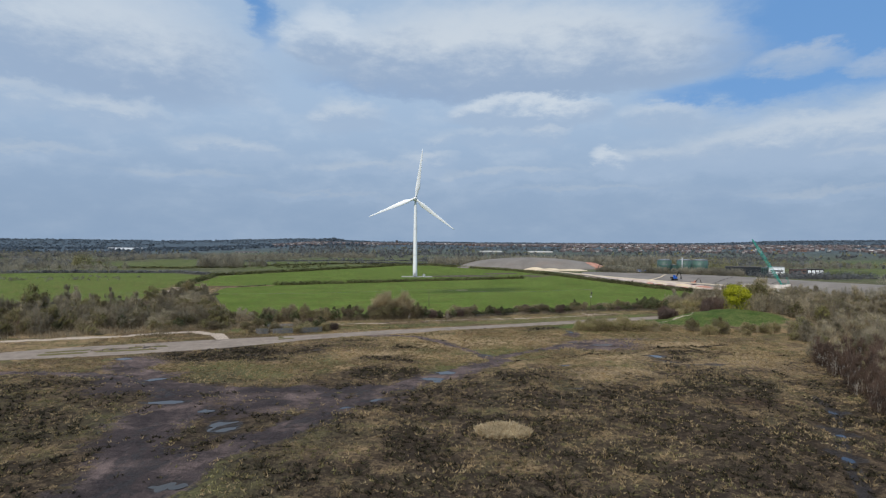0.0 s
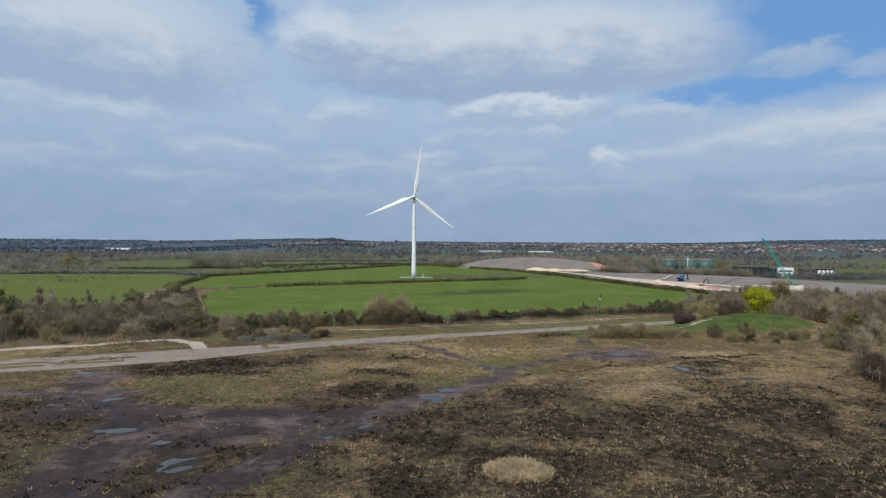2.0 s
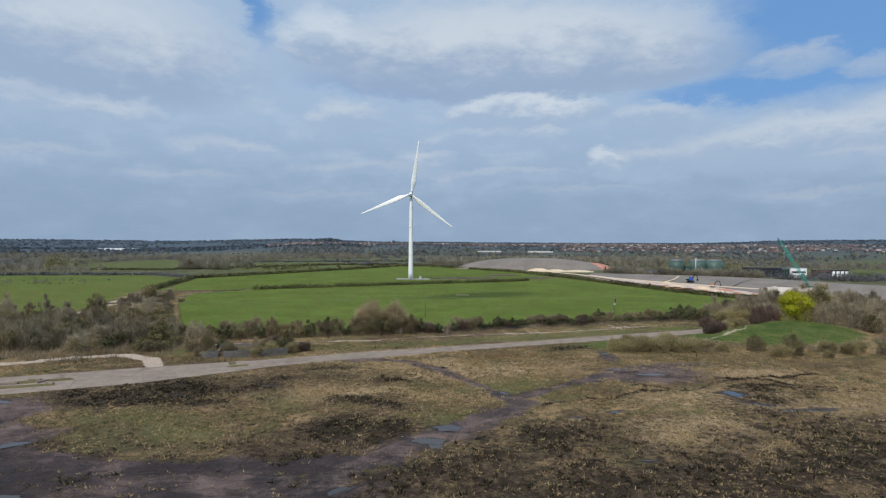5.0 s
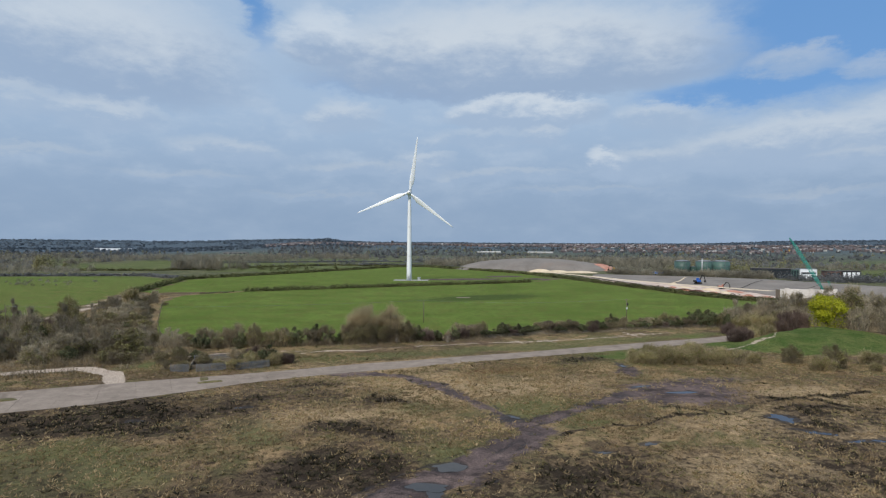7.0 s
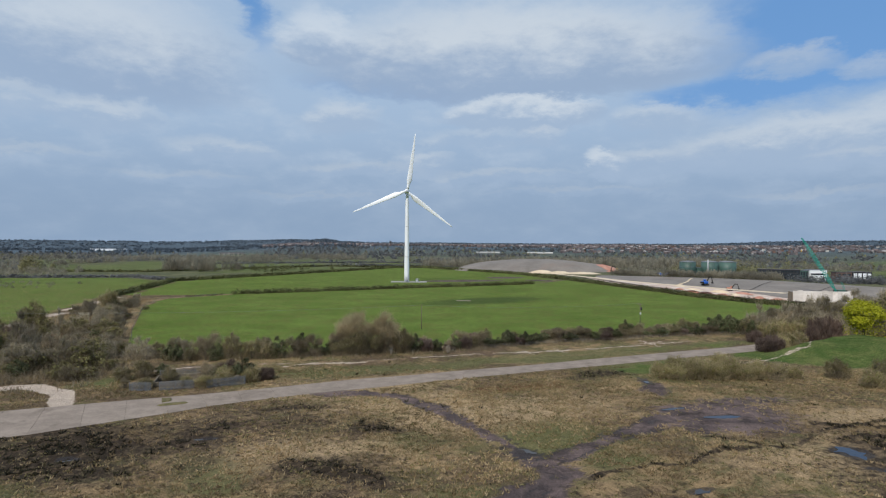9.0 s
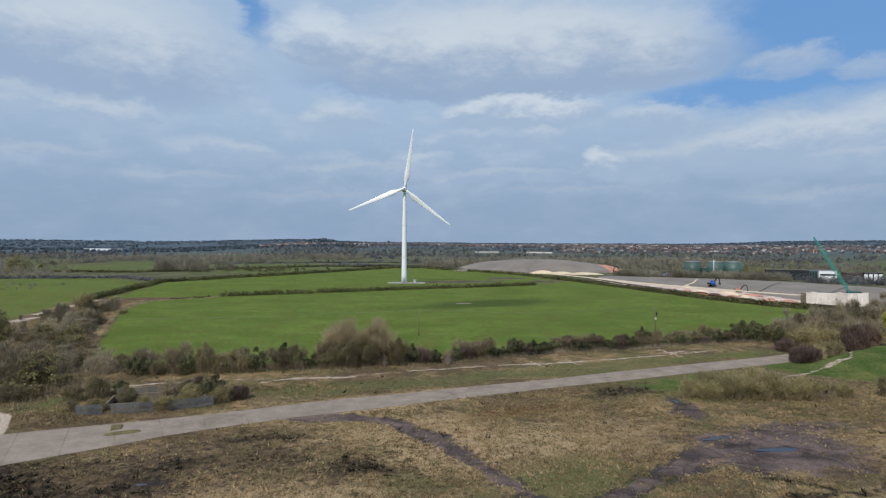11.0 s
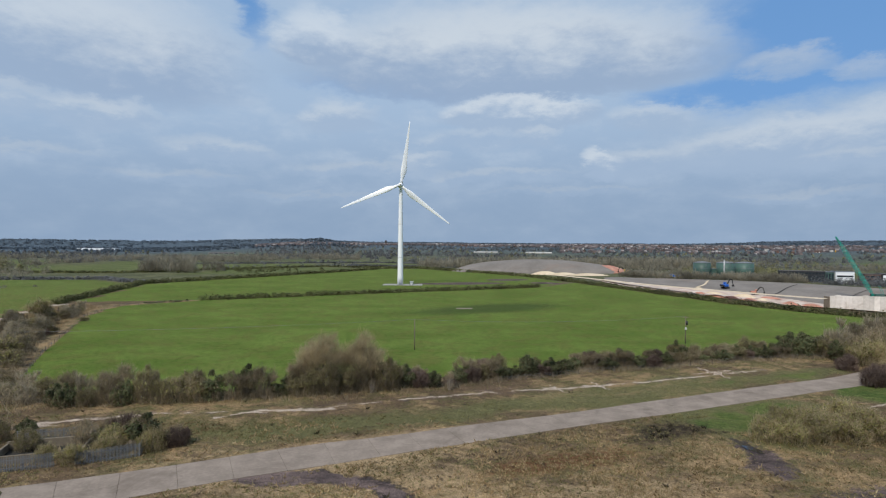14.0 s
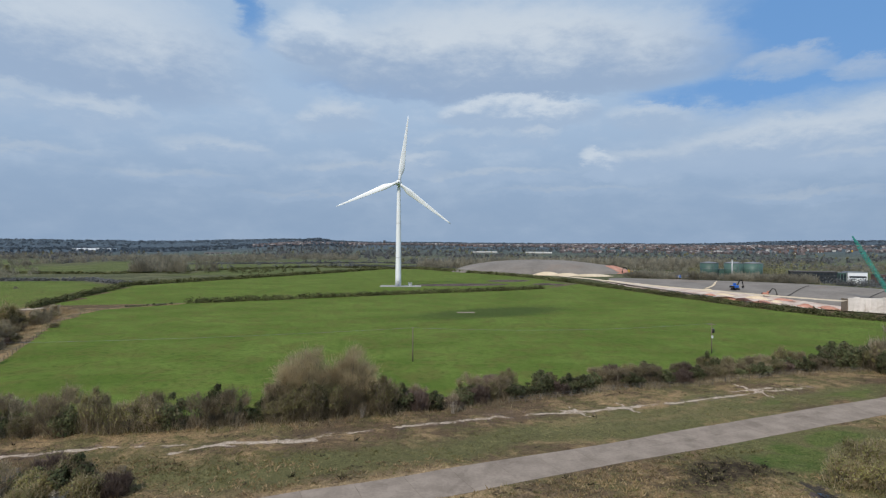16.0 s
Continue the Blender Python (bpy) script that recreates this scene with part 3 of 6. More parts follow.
PUDDLES = [(0.6, 125.2, 2.6, 1.7, 10), (-2.0, 119.2, 2.8, 1.5, 0), (11.2, 146.4, 1.7, 1.5, -30), (56.2, 146.5, 2.6, 2.6, -60), (56.5, 139.6, 3.2, 0.9, -25), (64, 135.5, 5.5, 0.9, 5),
           (42.7, 186.5, 0.8, 3.2, 12), (-78.8, 138.3, 2.2, 1.5, 0), (-60, 117, 2.2, 1.3, 20), (-49.7, 100.2, 4.6, 1.3, 8), (-40.2, 95.3, 1.6, 1.2, 0), (-34.2, 87.6, 2.6, 3.4, 20),
           (-16.8, 97.9, 1.5, 0.8, 35), (-12.2, 103, 2.8, 0.8, 35), (46.5, 162, 3.4, 0.9, 8), (40, 166.5, 2.6, 0.7, 20), (-1.0, 117.6, 1.2, 1.4, 0), (-48.5, 142.5, 1.6, 1.0, 0), (-34, 150.5, 1.7, 0.7, 10),
           (69.6, 98, 1.2, 2.4, 20), (62, 87, 1.0, 3.2, 28), (56, 77, 1.1, 3.0, 28), (-32, 65.5, 2.4, 1.3, 20), (22, 130.5, 1.8, 0.8, 0), (27, 112, 1.6, 0.9, 10), (29.5, 134, 2.2, 0.7, 20)]


def build_ground():
    def axis(lo, hi, step, grow, far_lo, far_hi, far_fine=0):
        mid = list(np.arange(lo, hi + 1e-6, step))
        up, s = [hi], step
        while up[-1] < far_hi:
            s = min(s * grow, 5.0 if up[-1] < far_fine else 130)
            up.append(up[-1] + s)
        dn, s = [lo], step
        while dn[-1] > far_lo:
            s = min(s * grow, 130)
            dn.append(dn[-1] - s)
        return np.array(dn[:0:-1] + mid + up[1:])

    xs = axis(-95, 95, 0.75, 1.09, -6200, 6200, 350)
    ys = axis(58, 232, 0.75, 1.08, -3000, 6200, 630)
    X, Y = np.meshgrid(xs, ys)
    near = (np.abs(X) < 330) & (Y > 20) & (Y < 420)
    road = area_mask(X, Y, ROAD_N + ROAD_S[::-1], 0.7)
    wob = (fbm(X * 0.18, Y * 0.18, 3, 3) - 0.5)
    mud = np.zeros_like(X)
    for pts, w in MUD_LINES:
        mud = np.maximum(mud, sstep(w * 1.7, w * 0.15, line_dist(X, Y, pts) + wob * 4.0))
    ruts = np.zeros_like(X)
    for pts, w in MUD_LINES:
        d = line_dist(X, Y, pts) + wob * 1.2
        for o in (0.9, w * 0.8, w * 1.25):
            ruts = np.maximum(ruts, sstep(0.55, 0.1, np.abs(d - o)) * sstep(0.35, 0.6, fbm(X * 0.07 + o * 9, Y * 0.07, 14, 2)))
    mud = np.maximum(mud, blob_mask(X, Y, 47, 163.5, 12, 8.5, 10))
    mud = np.maximum(mud, 0.8 * blob_mask(X, Y, -72, 131, 9, 6, 40))
    mud = mud * (0.62 + 0.75 * fbm(X * 0.16, Y * 0.16, 36, 3))
    puddle = np.zeros_like(X)
    for cx, cy, rx, ry, turn in PUDDLES:
        puddle = np.maximum(puddle, blob_mask(X, Y, cx, cy, rx * 1.25, ry * 1.25, turn))
    path = np.maximum((0.66 + 0.9 * wob) * sstep(1.15, 0.2, line_dist(X, Y, DIRT_PATH) + wob * 2.2), sstep(2.6, 1.2, line_dist(X, Y, SIDE_TRACK) + wob))
    mud = np.maximum(mud, 0.42 * sstep(4.2, 1.0, line_dist(X, Y, DIRT_PATH) + wob * 4))
    for cx, cy, rx, ry, k in ((-73, 131, 6, 12, .95), (-46, 90, 7, 11, 1.0), (-38, 70, 7, 10, 1.0), (-28, 103, 22, 6, .9), (-63, 114, 10, 10, .8), (-34, 99, 10, 11, .75), (43, 181, 4, 7, .85), (52, 171, 14, 4, .7), (46, 157, 12, 5, .8)):
        mud = np.maximum(mud, k * blob_mask(X + wob * 9, Y + wob * 7, cx, cy, rx, ry) * (0.65 + 0.7 * fbm(X * 0.16, Y * 0.16, 37, 3)))
    path = np.maximum(path, 0.75 * sstep(1.2, 0.2, line_dist(X, Y, [(-18, 203), (-30, 202.5), (-36, 198)]) + wob))
    for cx, cy, s in ((23, 217, 3), (32, 219.5, 3), (60, 230, 4.5)):
        path = np.maximum(path, 0.66 * np.maximum(sstep(0.9, 0.2, line_dist(X, Y, [(cx - s * .3, cy + s), (cx + s * .35, cy - s * .8)])), sstep(0.8, 0.15, line_dist(X, Y, [(cx - s, cy + .5), (cx + s, cy + 1)]))))
    path = np.maximum(path, 1.15 * sstep(2.8, 1.2, line_dist(X, Y, [(-140, 238), (-146, 266), (-160, 322), (-172, 368)]) + wob))
    path = np.maximum(path, 0.6 * sstep(1.2, 0.2, line_dist(X, Y, [(73, 204), (81, 206.7), (95, 213), (103, 224)]) + wob))
    path = np.maximum(path, 0.55 * blob_mask(X, Y, -62, 194, 6, 3, 20))
    field = np.maximum.reduce([area_mask(X, Y, FIELD, 1.5), area_mask(X, Y, UPPER, 2.5), 0.54 * area_mask(X, Y, LEFT, 5.0)])
    for poly in FAR_FIELDS:
        field = np.maximum(field, 0.49 * area_mask(X, Y, poly, 8.0))
    mound = np.exp(-(((X - 103) / 27) ** 2 + ((Y - 213) / 16) ** 2) ** 2)
    moundgreen = sstep(0.2, 0.6, mound + wob * 0.6)
    r = np.hypot(X, Y)
    field = np.where(r > 700, np.maximum(field, 0.48 * sstep(0.58, 0.66, fbm(X * 0.0032, Y * 0.0045, 31, 2)) * (1 - sstep(1100, 1400, Y) * (X > -400))), field)
    # a worn, bare strip beside the turbine's pad, and the gateway
    bare = np.maximum(blob_mask(X, Y, 20, 525, 42, 15, 14), blob_mask(X, Y, 84, 535, 14, 14, 0))
    bare = np.maximum(bare, 0.9 * blob_mask(X, Y, 60, 575, 26, 18, 30))
    field = field * (1 - 0.8 * sstep(0.45, 0.8, bare))
    mud = np.maximum(mud, 0.85 * sstep(0.35, 0.8, bare))
    X0, Y0 = X, Y
    X, Y = X + 14 * (fbm(X * 0.07, Y * 0.07, 91, 3) - 0.5), Y + 11 * (fbm(X * 0.08, Y * 0.08, 95, 3) - 0.5)
    def patches(items):
        return np.maximum.reduce([k * blob_mask(X, Y, cx, cy, rx, ry, turn) for cx, cy, rx, ry, turn, k in items])

    lush = patches([(44, 196, 12, 7, 20, .95), (49, 200, 8, 7, 0, 1.0), (57, 204, 9, 5, 20, 1.0), (-50, 126, 11, 7, 0, .8), (-56, 87, 6, 10, 0, .75), (-63, 83, 5, 8, 0, .65), (-27, 70, 8, 9, 0, .75), (-44, 121, 13, 5, 5, .75), (1, 131, 6, 7, 0, .75),
                    (16, 153, 8, 8, 0, .8), (-26, 137, 7, 5, 0, .65), (78, 229, 16, 4, 25, .95), (58, 222, 12, 3, 22, .9)])
    lush = np.maximum(lush, patches([(-69, 183, 7, 5, 0, .85), (20, 207, 44, 6, 20, .74), (-18, 196, 30, 6, 20, .7), (40, 220, 30, 3, 22, .6), (24, 143, 9, 5, 20, .6), (-20, 85, 12, 9, 0, .5), (32, 190, 9, 3, 22, .6), (-80, 100, 14, 8, 0, .55)]))
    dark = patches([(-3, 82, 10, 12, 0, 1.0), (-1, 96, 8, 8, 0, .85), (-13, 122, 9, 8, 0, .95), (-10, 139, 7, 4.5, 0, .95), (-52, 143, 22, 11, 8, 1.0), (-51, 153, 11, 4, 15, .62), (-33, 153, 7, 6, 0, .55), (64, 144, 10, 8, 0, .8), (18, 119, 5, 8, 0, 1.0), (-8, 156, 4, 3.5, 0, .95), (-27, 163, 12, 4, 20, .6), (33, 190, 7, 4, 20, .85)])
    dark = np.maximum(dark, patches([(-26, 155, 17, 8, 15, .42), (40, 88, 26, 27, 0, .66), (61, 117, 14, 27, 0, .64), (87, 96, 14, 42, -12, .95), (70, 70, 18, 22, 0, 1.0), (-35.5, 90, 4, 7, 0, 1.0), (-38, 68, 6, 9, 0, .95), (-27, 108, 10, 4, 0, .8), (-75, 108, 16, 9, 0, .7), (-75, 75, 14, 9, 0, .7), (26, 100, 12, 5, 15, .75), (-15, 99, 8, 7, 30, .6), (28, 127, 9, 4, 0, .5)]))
    crack = np.minimum.reduce([line_dist(X, Y, p) for p in ([(18.6, 135.8), (38, 144), (55, 154), (84, 160)], [(40, 152), (52, 147), (66, 152), (80, 148)], [(58, 158), (72, 152), (88, 150)])])
    dark = np.maximum(dark, 0.9 * sstep(0.9, 0.2, crack + wob))
    for k in range(4):
        dark = np.maximum(dark, 0.9 * sstep(1.0, 0.2, line_dist(X, Y, [(36 + 6 * k, 60), (44 + 7 * k, 95), (50 + 8 * k, 125)]) + wob * 1.6))
    straw = patches([(-14, 182, 30, 9, 20, .8), (-16, 144, 18, 8, 10, .74), (9.3, 85.2, 4.6, 4.2, 0, .95), (69, 160, 11, 6, 0, .9), (76, 156, 16, 4, 0, .6), (10, 166, 26, 11, 18, .82), (64, 142, 30, 14, 0, .74), (40, 123, 20, 10, 0, .72), (-12, 168, 28, 7, 18, .76), (35, 215, 50, 6, 20, .5), (80, 130, 16, 18, 0, .55)])
    # near heath darker throughout: brown cover plus cloud shade painted in
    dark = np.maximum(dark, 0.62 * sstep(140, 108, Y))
    straw = np.maximum(straw, 0.52 * sstep(1.4, 0.3, line_dist(X, Y, [(-104, 250), (-140, 330), (-158, 365)]) / 12))
    X, Y = X0, Y0
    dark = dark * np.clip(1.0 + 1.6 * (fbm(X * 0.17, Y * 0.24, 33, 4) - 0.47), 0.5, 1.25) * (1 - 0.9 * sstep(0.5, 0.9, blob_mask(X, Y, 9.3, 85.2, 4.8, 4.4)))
    rust = np.maximum.reduce([0.9 * blob_mask(X, Y, 58, 102.5, 8, 3.6, 0), 0.85 * blob_mask(X, Y, 16, 180.5, 15, 3.6, 20), 0.6 * blob_mask(X, Y, -5, 171, 8, 3, 20), 0.6 * blob_mask(X, Y, 28, 154, 7, 3, 30), 0.45 * blob_mask(X, Y, -25, 193, 20, 3, 20), 0.5 * blob_mask(X, Y, -42, 92, 10, 8, 0)])
    wet = np.maximum(sstep(0.30, 0.9, puddle), 0.55 * mud * sstep(0.45, 0.7, fbm(X * 0.13, Y * 0.13, 12, 3)))
    wet = np.maximum(wet, 0.75 * ruts)
    lush = np.maximum(lush, moundgreen * 1.45)
    for a in (lush, dark, straw, rust):
        a *= 1 - field
    # relief: hummocks on the heath, hollows under the puddles, flat under road and pasture
    soft = (1 - 0.85 * np.clip(field, 0, 1)) * (1 - 0.75 * np.clip(mud, 0, 1)) * (1 - sstep(0.0, 0.2, road))
    Z = land(X, Y)
    relief = (fbm(X * 0.55, Y * 0.55, 21, 3) - 0.5) * 0.55 + (fbm(X * 0.12, Y * 0.12, 22, 2) - 0.5) * 0.5
    hum = np.abs(fbm(X * 0.9, Y * 0.9, 24, 2) - 0.5)
    Z = Z + near * soft * (relief + (0.18 + 0.35 * np.clip(dark, 0, 1)) * (0.25 - hum))
    Z = Z + near * np.clip(mud, 0, 1) * (fbm(X * 0.4, Y * 0.4, 26, 3) - 0.55) * 0.22 * (1 - sstep(0.0, 0.2, road))
    Z = Z - near * ruts * 0.12 - near * sstep(0.25, 0.8, puddle) * 0.22 - 0.06 * sstep(0.3, 0.9, road) - 0.10 * near * sstep(0.5, 1, path) * (1 - road)
    ditch = line_dist(X, Y, [(72, 108), (69.8, 99), (62, 87), (56, 77), (49, 64), (46, 50)])
    Z = Z - 0.5 * sstep(2.2, 0.4, ditch)
    wet = np.maximum(wet, 0.8 * sstep(1.8, 0.4, ditch))
    verts = np.stack([X, Y, Z], -1).reshape(-1, 3)
    ny, nx = X.shape
    idx = np.arange(nx * ny).reshape(ny, nx)
    faces = np.stack([idx[:-1, :-1], idx[:-1, 1:], idx[1:, 1:], idx[1:, :-1]], -1).reshape(-1, 4)
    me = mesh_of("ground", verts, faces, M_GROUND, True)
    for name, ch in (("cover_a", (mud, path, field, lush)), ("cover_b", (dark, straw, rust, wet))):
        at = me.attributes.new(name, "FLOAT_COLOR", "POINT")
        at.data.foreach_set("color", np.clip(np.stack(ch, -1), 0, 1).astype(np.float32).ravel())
    # mask of the painted haze tint, from 1000 m to full at 2300 m
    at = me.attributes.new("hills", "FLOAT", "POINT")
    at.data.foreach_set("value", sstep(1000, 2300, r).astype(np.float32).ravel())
    # two ovals where the pasture grass is darker
    at = me.attributes.new("damp", "FLOAT", "POINT")
    at.data.foreach_set("value", np.clip(np.maximum(blob_mask(X, Y, 24, 358, 40, 15, 30), 0.35 * blob_mask(X, Y, 90, 320, 50, 20, 15)), 0, 1).astype(np.float32).ravel())
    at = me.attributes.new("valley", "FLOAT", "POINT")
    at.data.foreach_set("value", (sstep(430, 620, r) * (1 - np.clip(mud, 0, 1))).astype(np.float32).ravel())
    return tagged(new("ground", me), "rough heath, mud and green pasture reaching to the hills", "ground", kind="structure"), (xs, ys, Z, dark, straw, mud, field, road, puddle, path, lush)


ground, (GX, GY, GZ, G_DARK, G_STRAW, G_MUD, G_FIELD, G_ROAD, G_PUDDLE, G_PATH, G_LUSH) = build_ground()


def sample(grid, x, y):
    """Value of a ground grid at places, between its corners."""
    x, y = np.asarray(x, float), np.asarray(y, float)
    i = np.clip(np.searchsorted(GX, x) - 1, 0, len(GX) - 2)
    j = np.clip(np.searchsorted(GY, y) - 1, 0, len(GY) - 2)
    u, v = np.clip((x - GX[i]) / (GX[i + 1] - GX[i]), 0, 1), np.clip((y - GY[j]) / (GY[j + 1] - GY[j]), 0, 1)
    return (grid[j, i] * (1 - u) + grid[j, i + 1] * u) * (1 - v) + (grid[j + 1, i] * (1 - u) + grid[j + 1, i + 1] * u) * v


def gz(x, y):
    return float(sample(GZ, x, y))


# ---- water ----
def water_material():
    mat, N, bsdf = material("puddle_water", 0.10, 0.0, 0.35)
    pos = N.add("ShaderNodeNewGeometry").outputs["Position"]
    N.put(bsdf.inputs["Base Color"], N.mix(N.noise(pos, 0.8), (0.020, 0.020, 0.022), (0.045, 0.040, 0.036)))
    N.put(bsdf.inputs["Normal"], N.add("ShaderNodeBump", ins={"Strength": 0.08, "Distance": 0.05, "Height": N.noise(pos, 3.0)}))
    return mat


M_WATER = water_material()
for k, (cx, cy, rx, ry, turn) in enumerate(PUDDLES):
    n = 28
    rx, ry = rx * 0.85, ry * 0.8
    c, s = math.cos(radians(turn)), math.sin(radians(turn))
    ring = []
    for i in range(n):
        a = 2 * math.pi * i / n
        q = 1.0 + 0.75 * (float(vnoise(2.2 * math.cos(a) + 5 * k, 2.2 * math.sin(a), 44)) - 0.45)
        u, v = rx * q * math.cos(a), ry * q * math.sin(a)
        ring.append((cx + u * c - v * s, cy + u * s + v * c))
    level = min(gz(*p) for p in [(cx, cy)] + ring[::3]) + 0.075
    me = mesh_of("puddle", [(x, y, level) for x, y in ring], [list(range(n))], M_WATER)
    tagged(new("puddle", me), "shallow muddy puddle lying in the heath", "puddle", "puddles on the heath", "structure")


# ---- vegetation ----
def unit(v):
    return v / np.maximum(np.linalg.norm(v, axis=-1, keepdims=True), 1e-9)


def twig_tris(base, way, length, width, r):
    side = unit(np.cross(way, r.normal(size=way.shape)))
    return np.stack([base - side * width[:, None], base + side * width[:, None], base + way * length[:, None]], 1)


def leaf_tris(centre, size, r, facing=None):
    """Small leaf triangles; facing turns them roughly outwards, as a crown's leaves lie."""
    if facing is None:
        u = unit(r.normal(size=centre.shape))
        v = unit(np.cross(u, r.normal(size=centre.shape)))
    else:
        n = unit(facing + r.normal(size=centre.shape) * 0.35)
        u = unit(np.cross(n, r.normal(size=centre.shape)))
        v = np.cross(n, u)
    s = size[:, None]
    return np.stack([centre - u * s * 0.6 - v * s * 0.4, centre + u * s * 0.7 - v * s * 0.15, centre + v * s * 0.75], 1)


def lobes(r, n, w, h, low):
    """Centres and radii of the lobes of a crown that is w wide and h high."""
    out = []
    for k in range(n):
        a, d = r.uniform(0, 2 * math.pi), math.sqrt(r.uniform(0, 1)) * w * 0.40
        top = h * (1.0 - 0.45 * (d / (w * 0.5)) ** 1.5) * r.uniform(0.6, 1.0)
        rad = w * r.uniform(0.12, 0.26)
        out.append((d * math.cos(a), d * math.sin(a), max(top - rad * 0.9, low * h), rad, rad * r.uniform(0.85, 1.3)))
    return np.array(out)


def crown_points(r, lob, n, shell):
    k = r.integers(0, len(lob), n)
    d = unit(r.normal(size=(n, 3)))
    d[:, 2] = np.where(d[:, 2] < -0.35, -d[:, 2], d[:, 2])
    q = r.uniform(shell, 1.0, n) ** 0.6 * r.uniform(0.8, 1.25, n)
    c = lob[k]
    p = c[:, :3] + d * np.stack([c[:, 3], c[:, 3], c[:, 4]], 1) * q[:, None]
    p[:, 2] = np.maximum(p[:, 2], 0.1)
    return p, d


def plant_meshes(seed, w, h, n_lobes, n_twigs, n_leaves, twig_mat, leaf_mat, stem_mat, leaf=0.22, low=0.25, stems=6, trunk=0.09, twig_len=0.9, twig_w=0.028, up=0.8, skirt=0.3, ball=False):
    """Meshes of a shrub or tree: stems or trunk with limbs, twigs and leaves."""
    r = np.random.default_rng(seed)
    lob = lobes(r, n_lobes, w, h, low)
    if ball:        # an even round head, lobed all over
        d = unit(r.normal(size=(n_lobes, 3)))
        q = w * 0.34 * r.uniform(0.8, 1.1, n_lobes)
        lob = np.c_[d[:, 0] * q, d[:, 1] * q, h * 0.55 + d[:, 2] * q * 0.92, np.full(n_lobes, w * 0.17), np.full(n_lobes, w * 0.17)]
    bm = bmesh.new()
    for k in range(stems):
        c = lob[k % len(lob)]
        foot = Vector((r.normal() * w * 0.05, r.normal() * w * 0.05, -0.3)) if stems > 2 else Vector((0, 0, -0.3))
        knee = foot.lerp(Vector(c[:3]), 0.5) + Vector((r.normal() * 0.2, r.normal() * 0.2, 0.1 * h))
        strut(bm, foot, knee, trunk, 4, trunk * 0.65)
        strut(bm, knee, Vector(c[:3]) + Vector((0, 0, c[4] * 0.4)), trunk * 0.65, 3, trunk * 0.15)
    for c in lob:
        top = Vector(c[:3])
        e = top + Vector((r.normal() * c[3] * 0.5, r.normal() * c[3] * 0.5, c[4] * r.uniform(0.3, 0.9)))
        strut(bm, Vector((c[0] * 0.4, c[1] * 0.4, c[2] * 0.45)), e, trunk * 0.45, 3, trunk * 0.08)
    me_s = bpy.data.meshes.new("stems")
    bm.to_mesh(me_s)
    bm.free()
    me_s.materials.append(stem_mat)
    p, d = crown_points(r, lob, n_twigs, 0.1)
    way = unit(d * 0.9 + np.array([0, 0, up]) + r.normal(size=d.shape) * 0.35)
    tw = twig_tris(p - way * (twig_len * 0.5), way, r.uniform(0.5, 1.3, n_twigs) * twig_len, r.uniform(0.6, 1.4, n_twigs) * twig_w, r)
    nb = int(n_twigs * skirt)
    if nb:        # shoots that rise from the ground
        a, q = r.uniform(0, 2 * math.pi, nb), np.sqrt(r.uniform(0, 1, nb)) * w * 0.42
        base = np.stack([q * np.cos(a), q * np.sin(a), r.uniform(-0.05, h * 0.25, nb)], 1)
        wy = unit(np.stack([np.cos(a) * 0.35, np.sin(a) * 0.35, np.ones(nb)], 1) + r.normal(size=(nb, 3)) * 0.25)
        tw = np.concatenate([tw, twig_tris(base, wy, r.uniform(0.7, 1.6, nb) * twig_len, np.full(nb, twig_w * 1.2), r)])
    me_t = soup("twigs", tw, twig_mat)
    me_l = None
    if n_leaves:
        p, d = crown_points(r, lob, n_leaves, 0.25)
        ns = int(n_leaves * skirt * 0.7)
        if ns:
            a, q = r.uniform(0, 2 * math.pi, ns), np.sqrt(r.uniform(0.1, 1, ns)) * w * 0.44
            p[:ns] = np.stack([q * np.cos(a), q * np.sin(a), r.uniform(0.1, h * 0.45, ns)], 1)
        me_l = soup("leaves", leaf_tris(p, r.uniform(0.6, 1.4, n_leaves) * leaf, r, d * 0.8 + np.array([0, 0, 0.3])), leaf_mat)
    return me_s, me_t, me_l


def plant(name, meshes, label, category, group):
    ob = thing(name, Matrix(), label, category, group)
    part("trunk", meshes[0], None, ob)
    part("crown", meshes[1], None, ob)
    if meshes[2]:
        part("foliage", meshes[2], None, ob)
    return ob


G1, G2, G3 = "shrubs of the hedgerow", "trees and scrub of the copse", "willow scrub on the heath"
KINDS = {}


def kind_of(key, name, label, category, group, variants, **kw):
    KINDS[key] = [dict(meshes=plant_meshes(seed=hash_seed(key, v), **kw), name=name, label=label, category=category, group=group, first=True) for v in range(variants)]


def hash_seed(key, v):
    return sum(ord(c) * (i + 3) for i, c in enumerate(key)) * 31 + v


kind_of("bare", "bare_shrub", "bare grey-brown deciduous shrub with fine twigs beside the pasture", "shrub", G1, 3, w=5.0, h=4.8, n_lobes=17, n_twigs=1700, n_leaves=400, twig_mat=F_TWIG, leaf_mat=F_OLIVE, stem_mat=M_BARK, leaf=0.12, twig_w=0.022, twig_len=0.75, up=0.55)
kind_of("dark", "evergreen_shrub", "dark green dense evergreen shrub of the hedgerow", "shrub", G1, 3, w=4.4, h=4.2, n_lobes=15, n_twigs=500, n_leaves=2000, twig_mat=F_TWIG, leaf_mat=F_DARK, stem_mat=M_BARK, leaf=0.24)
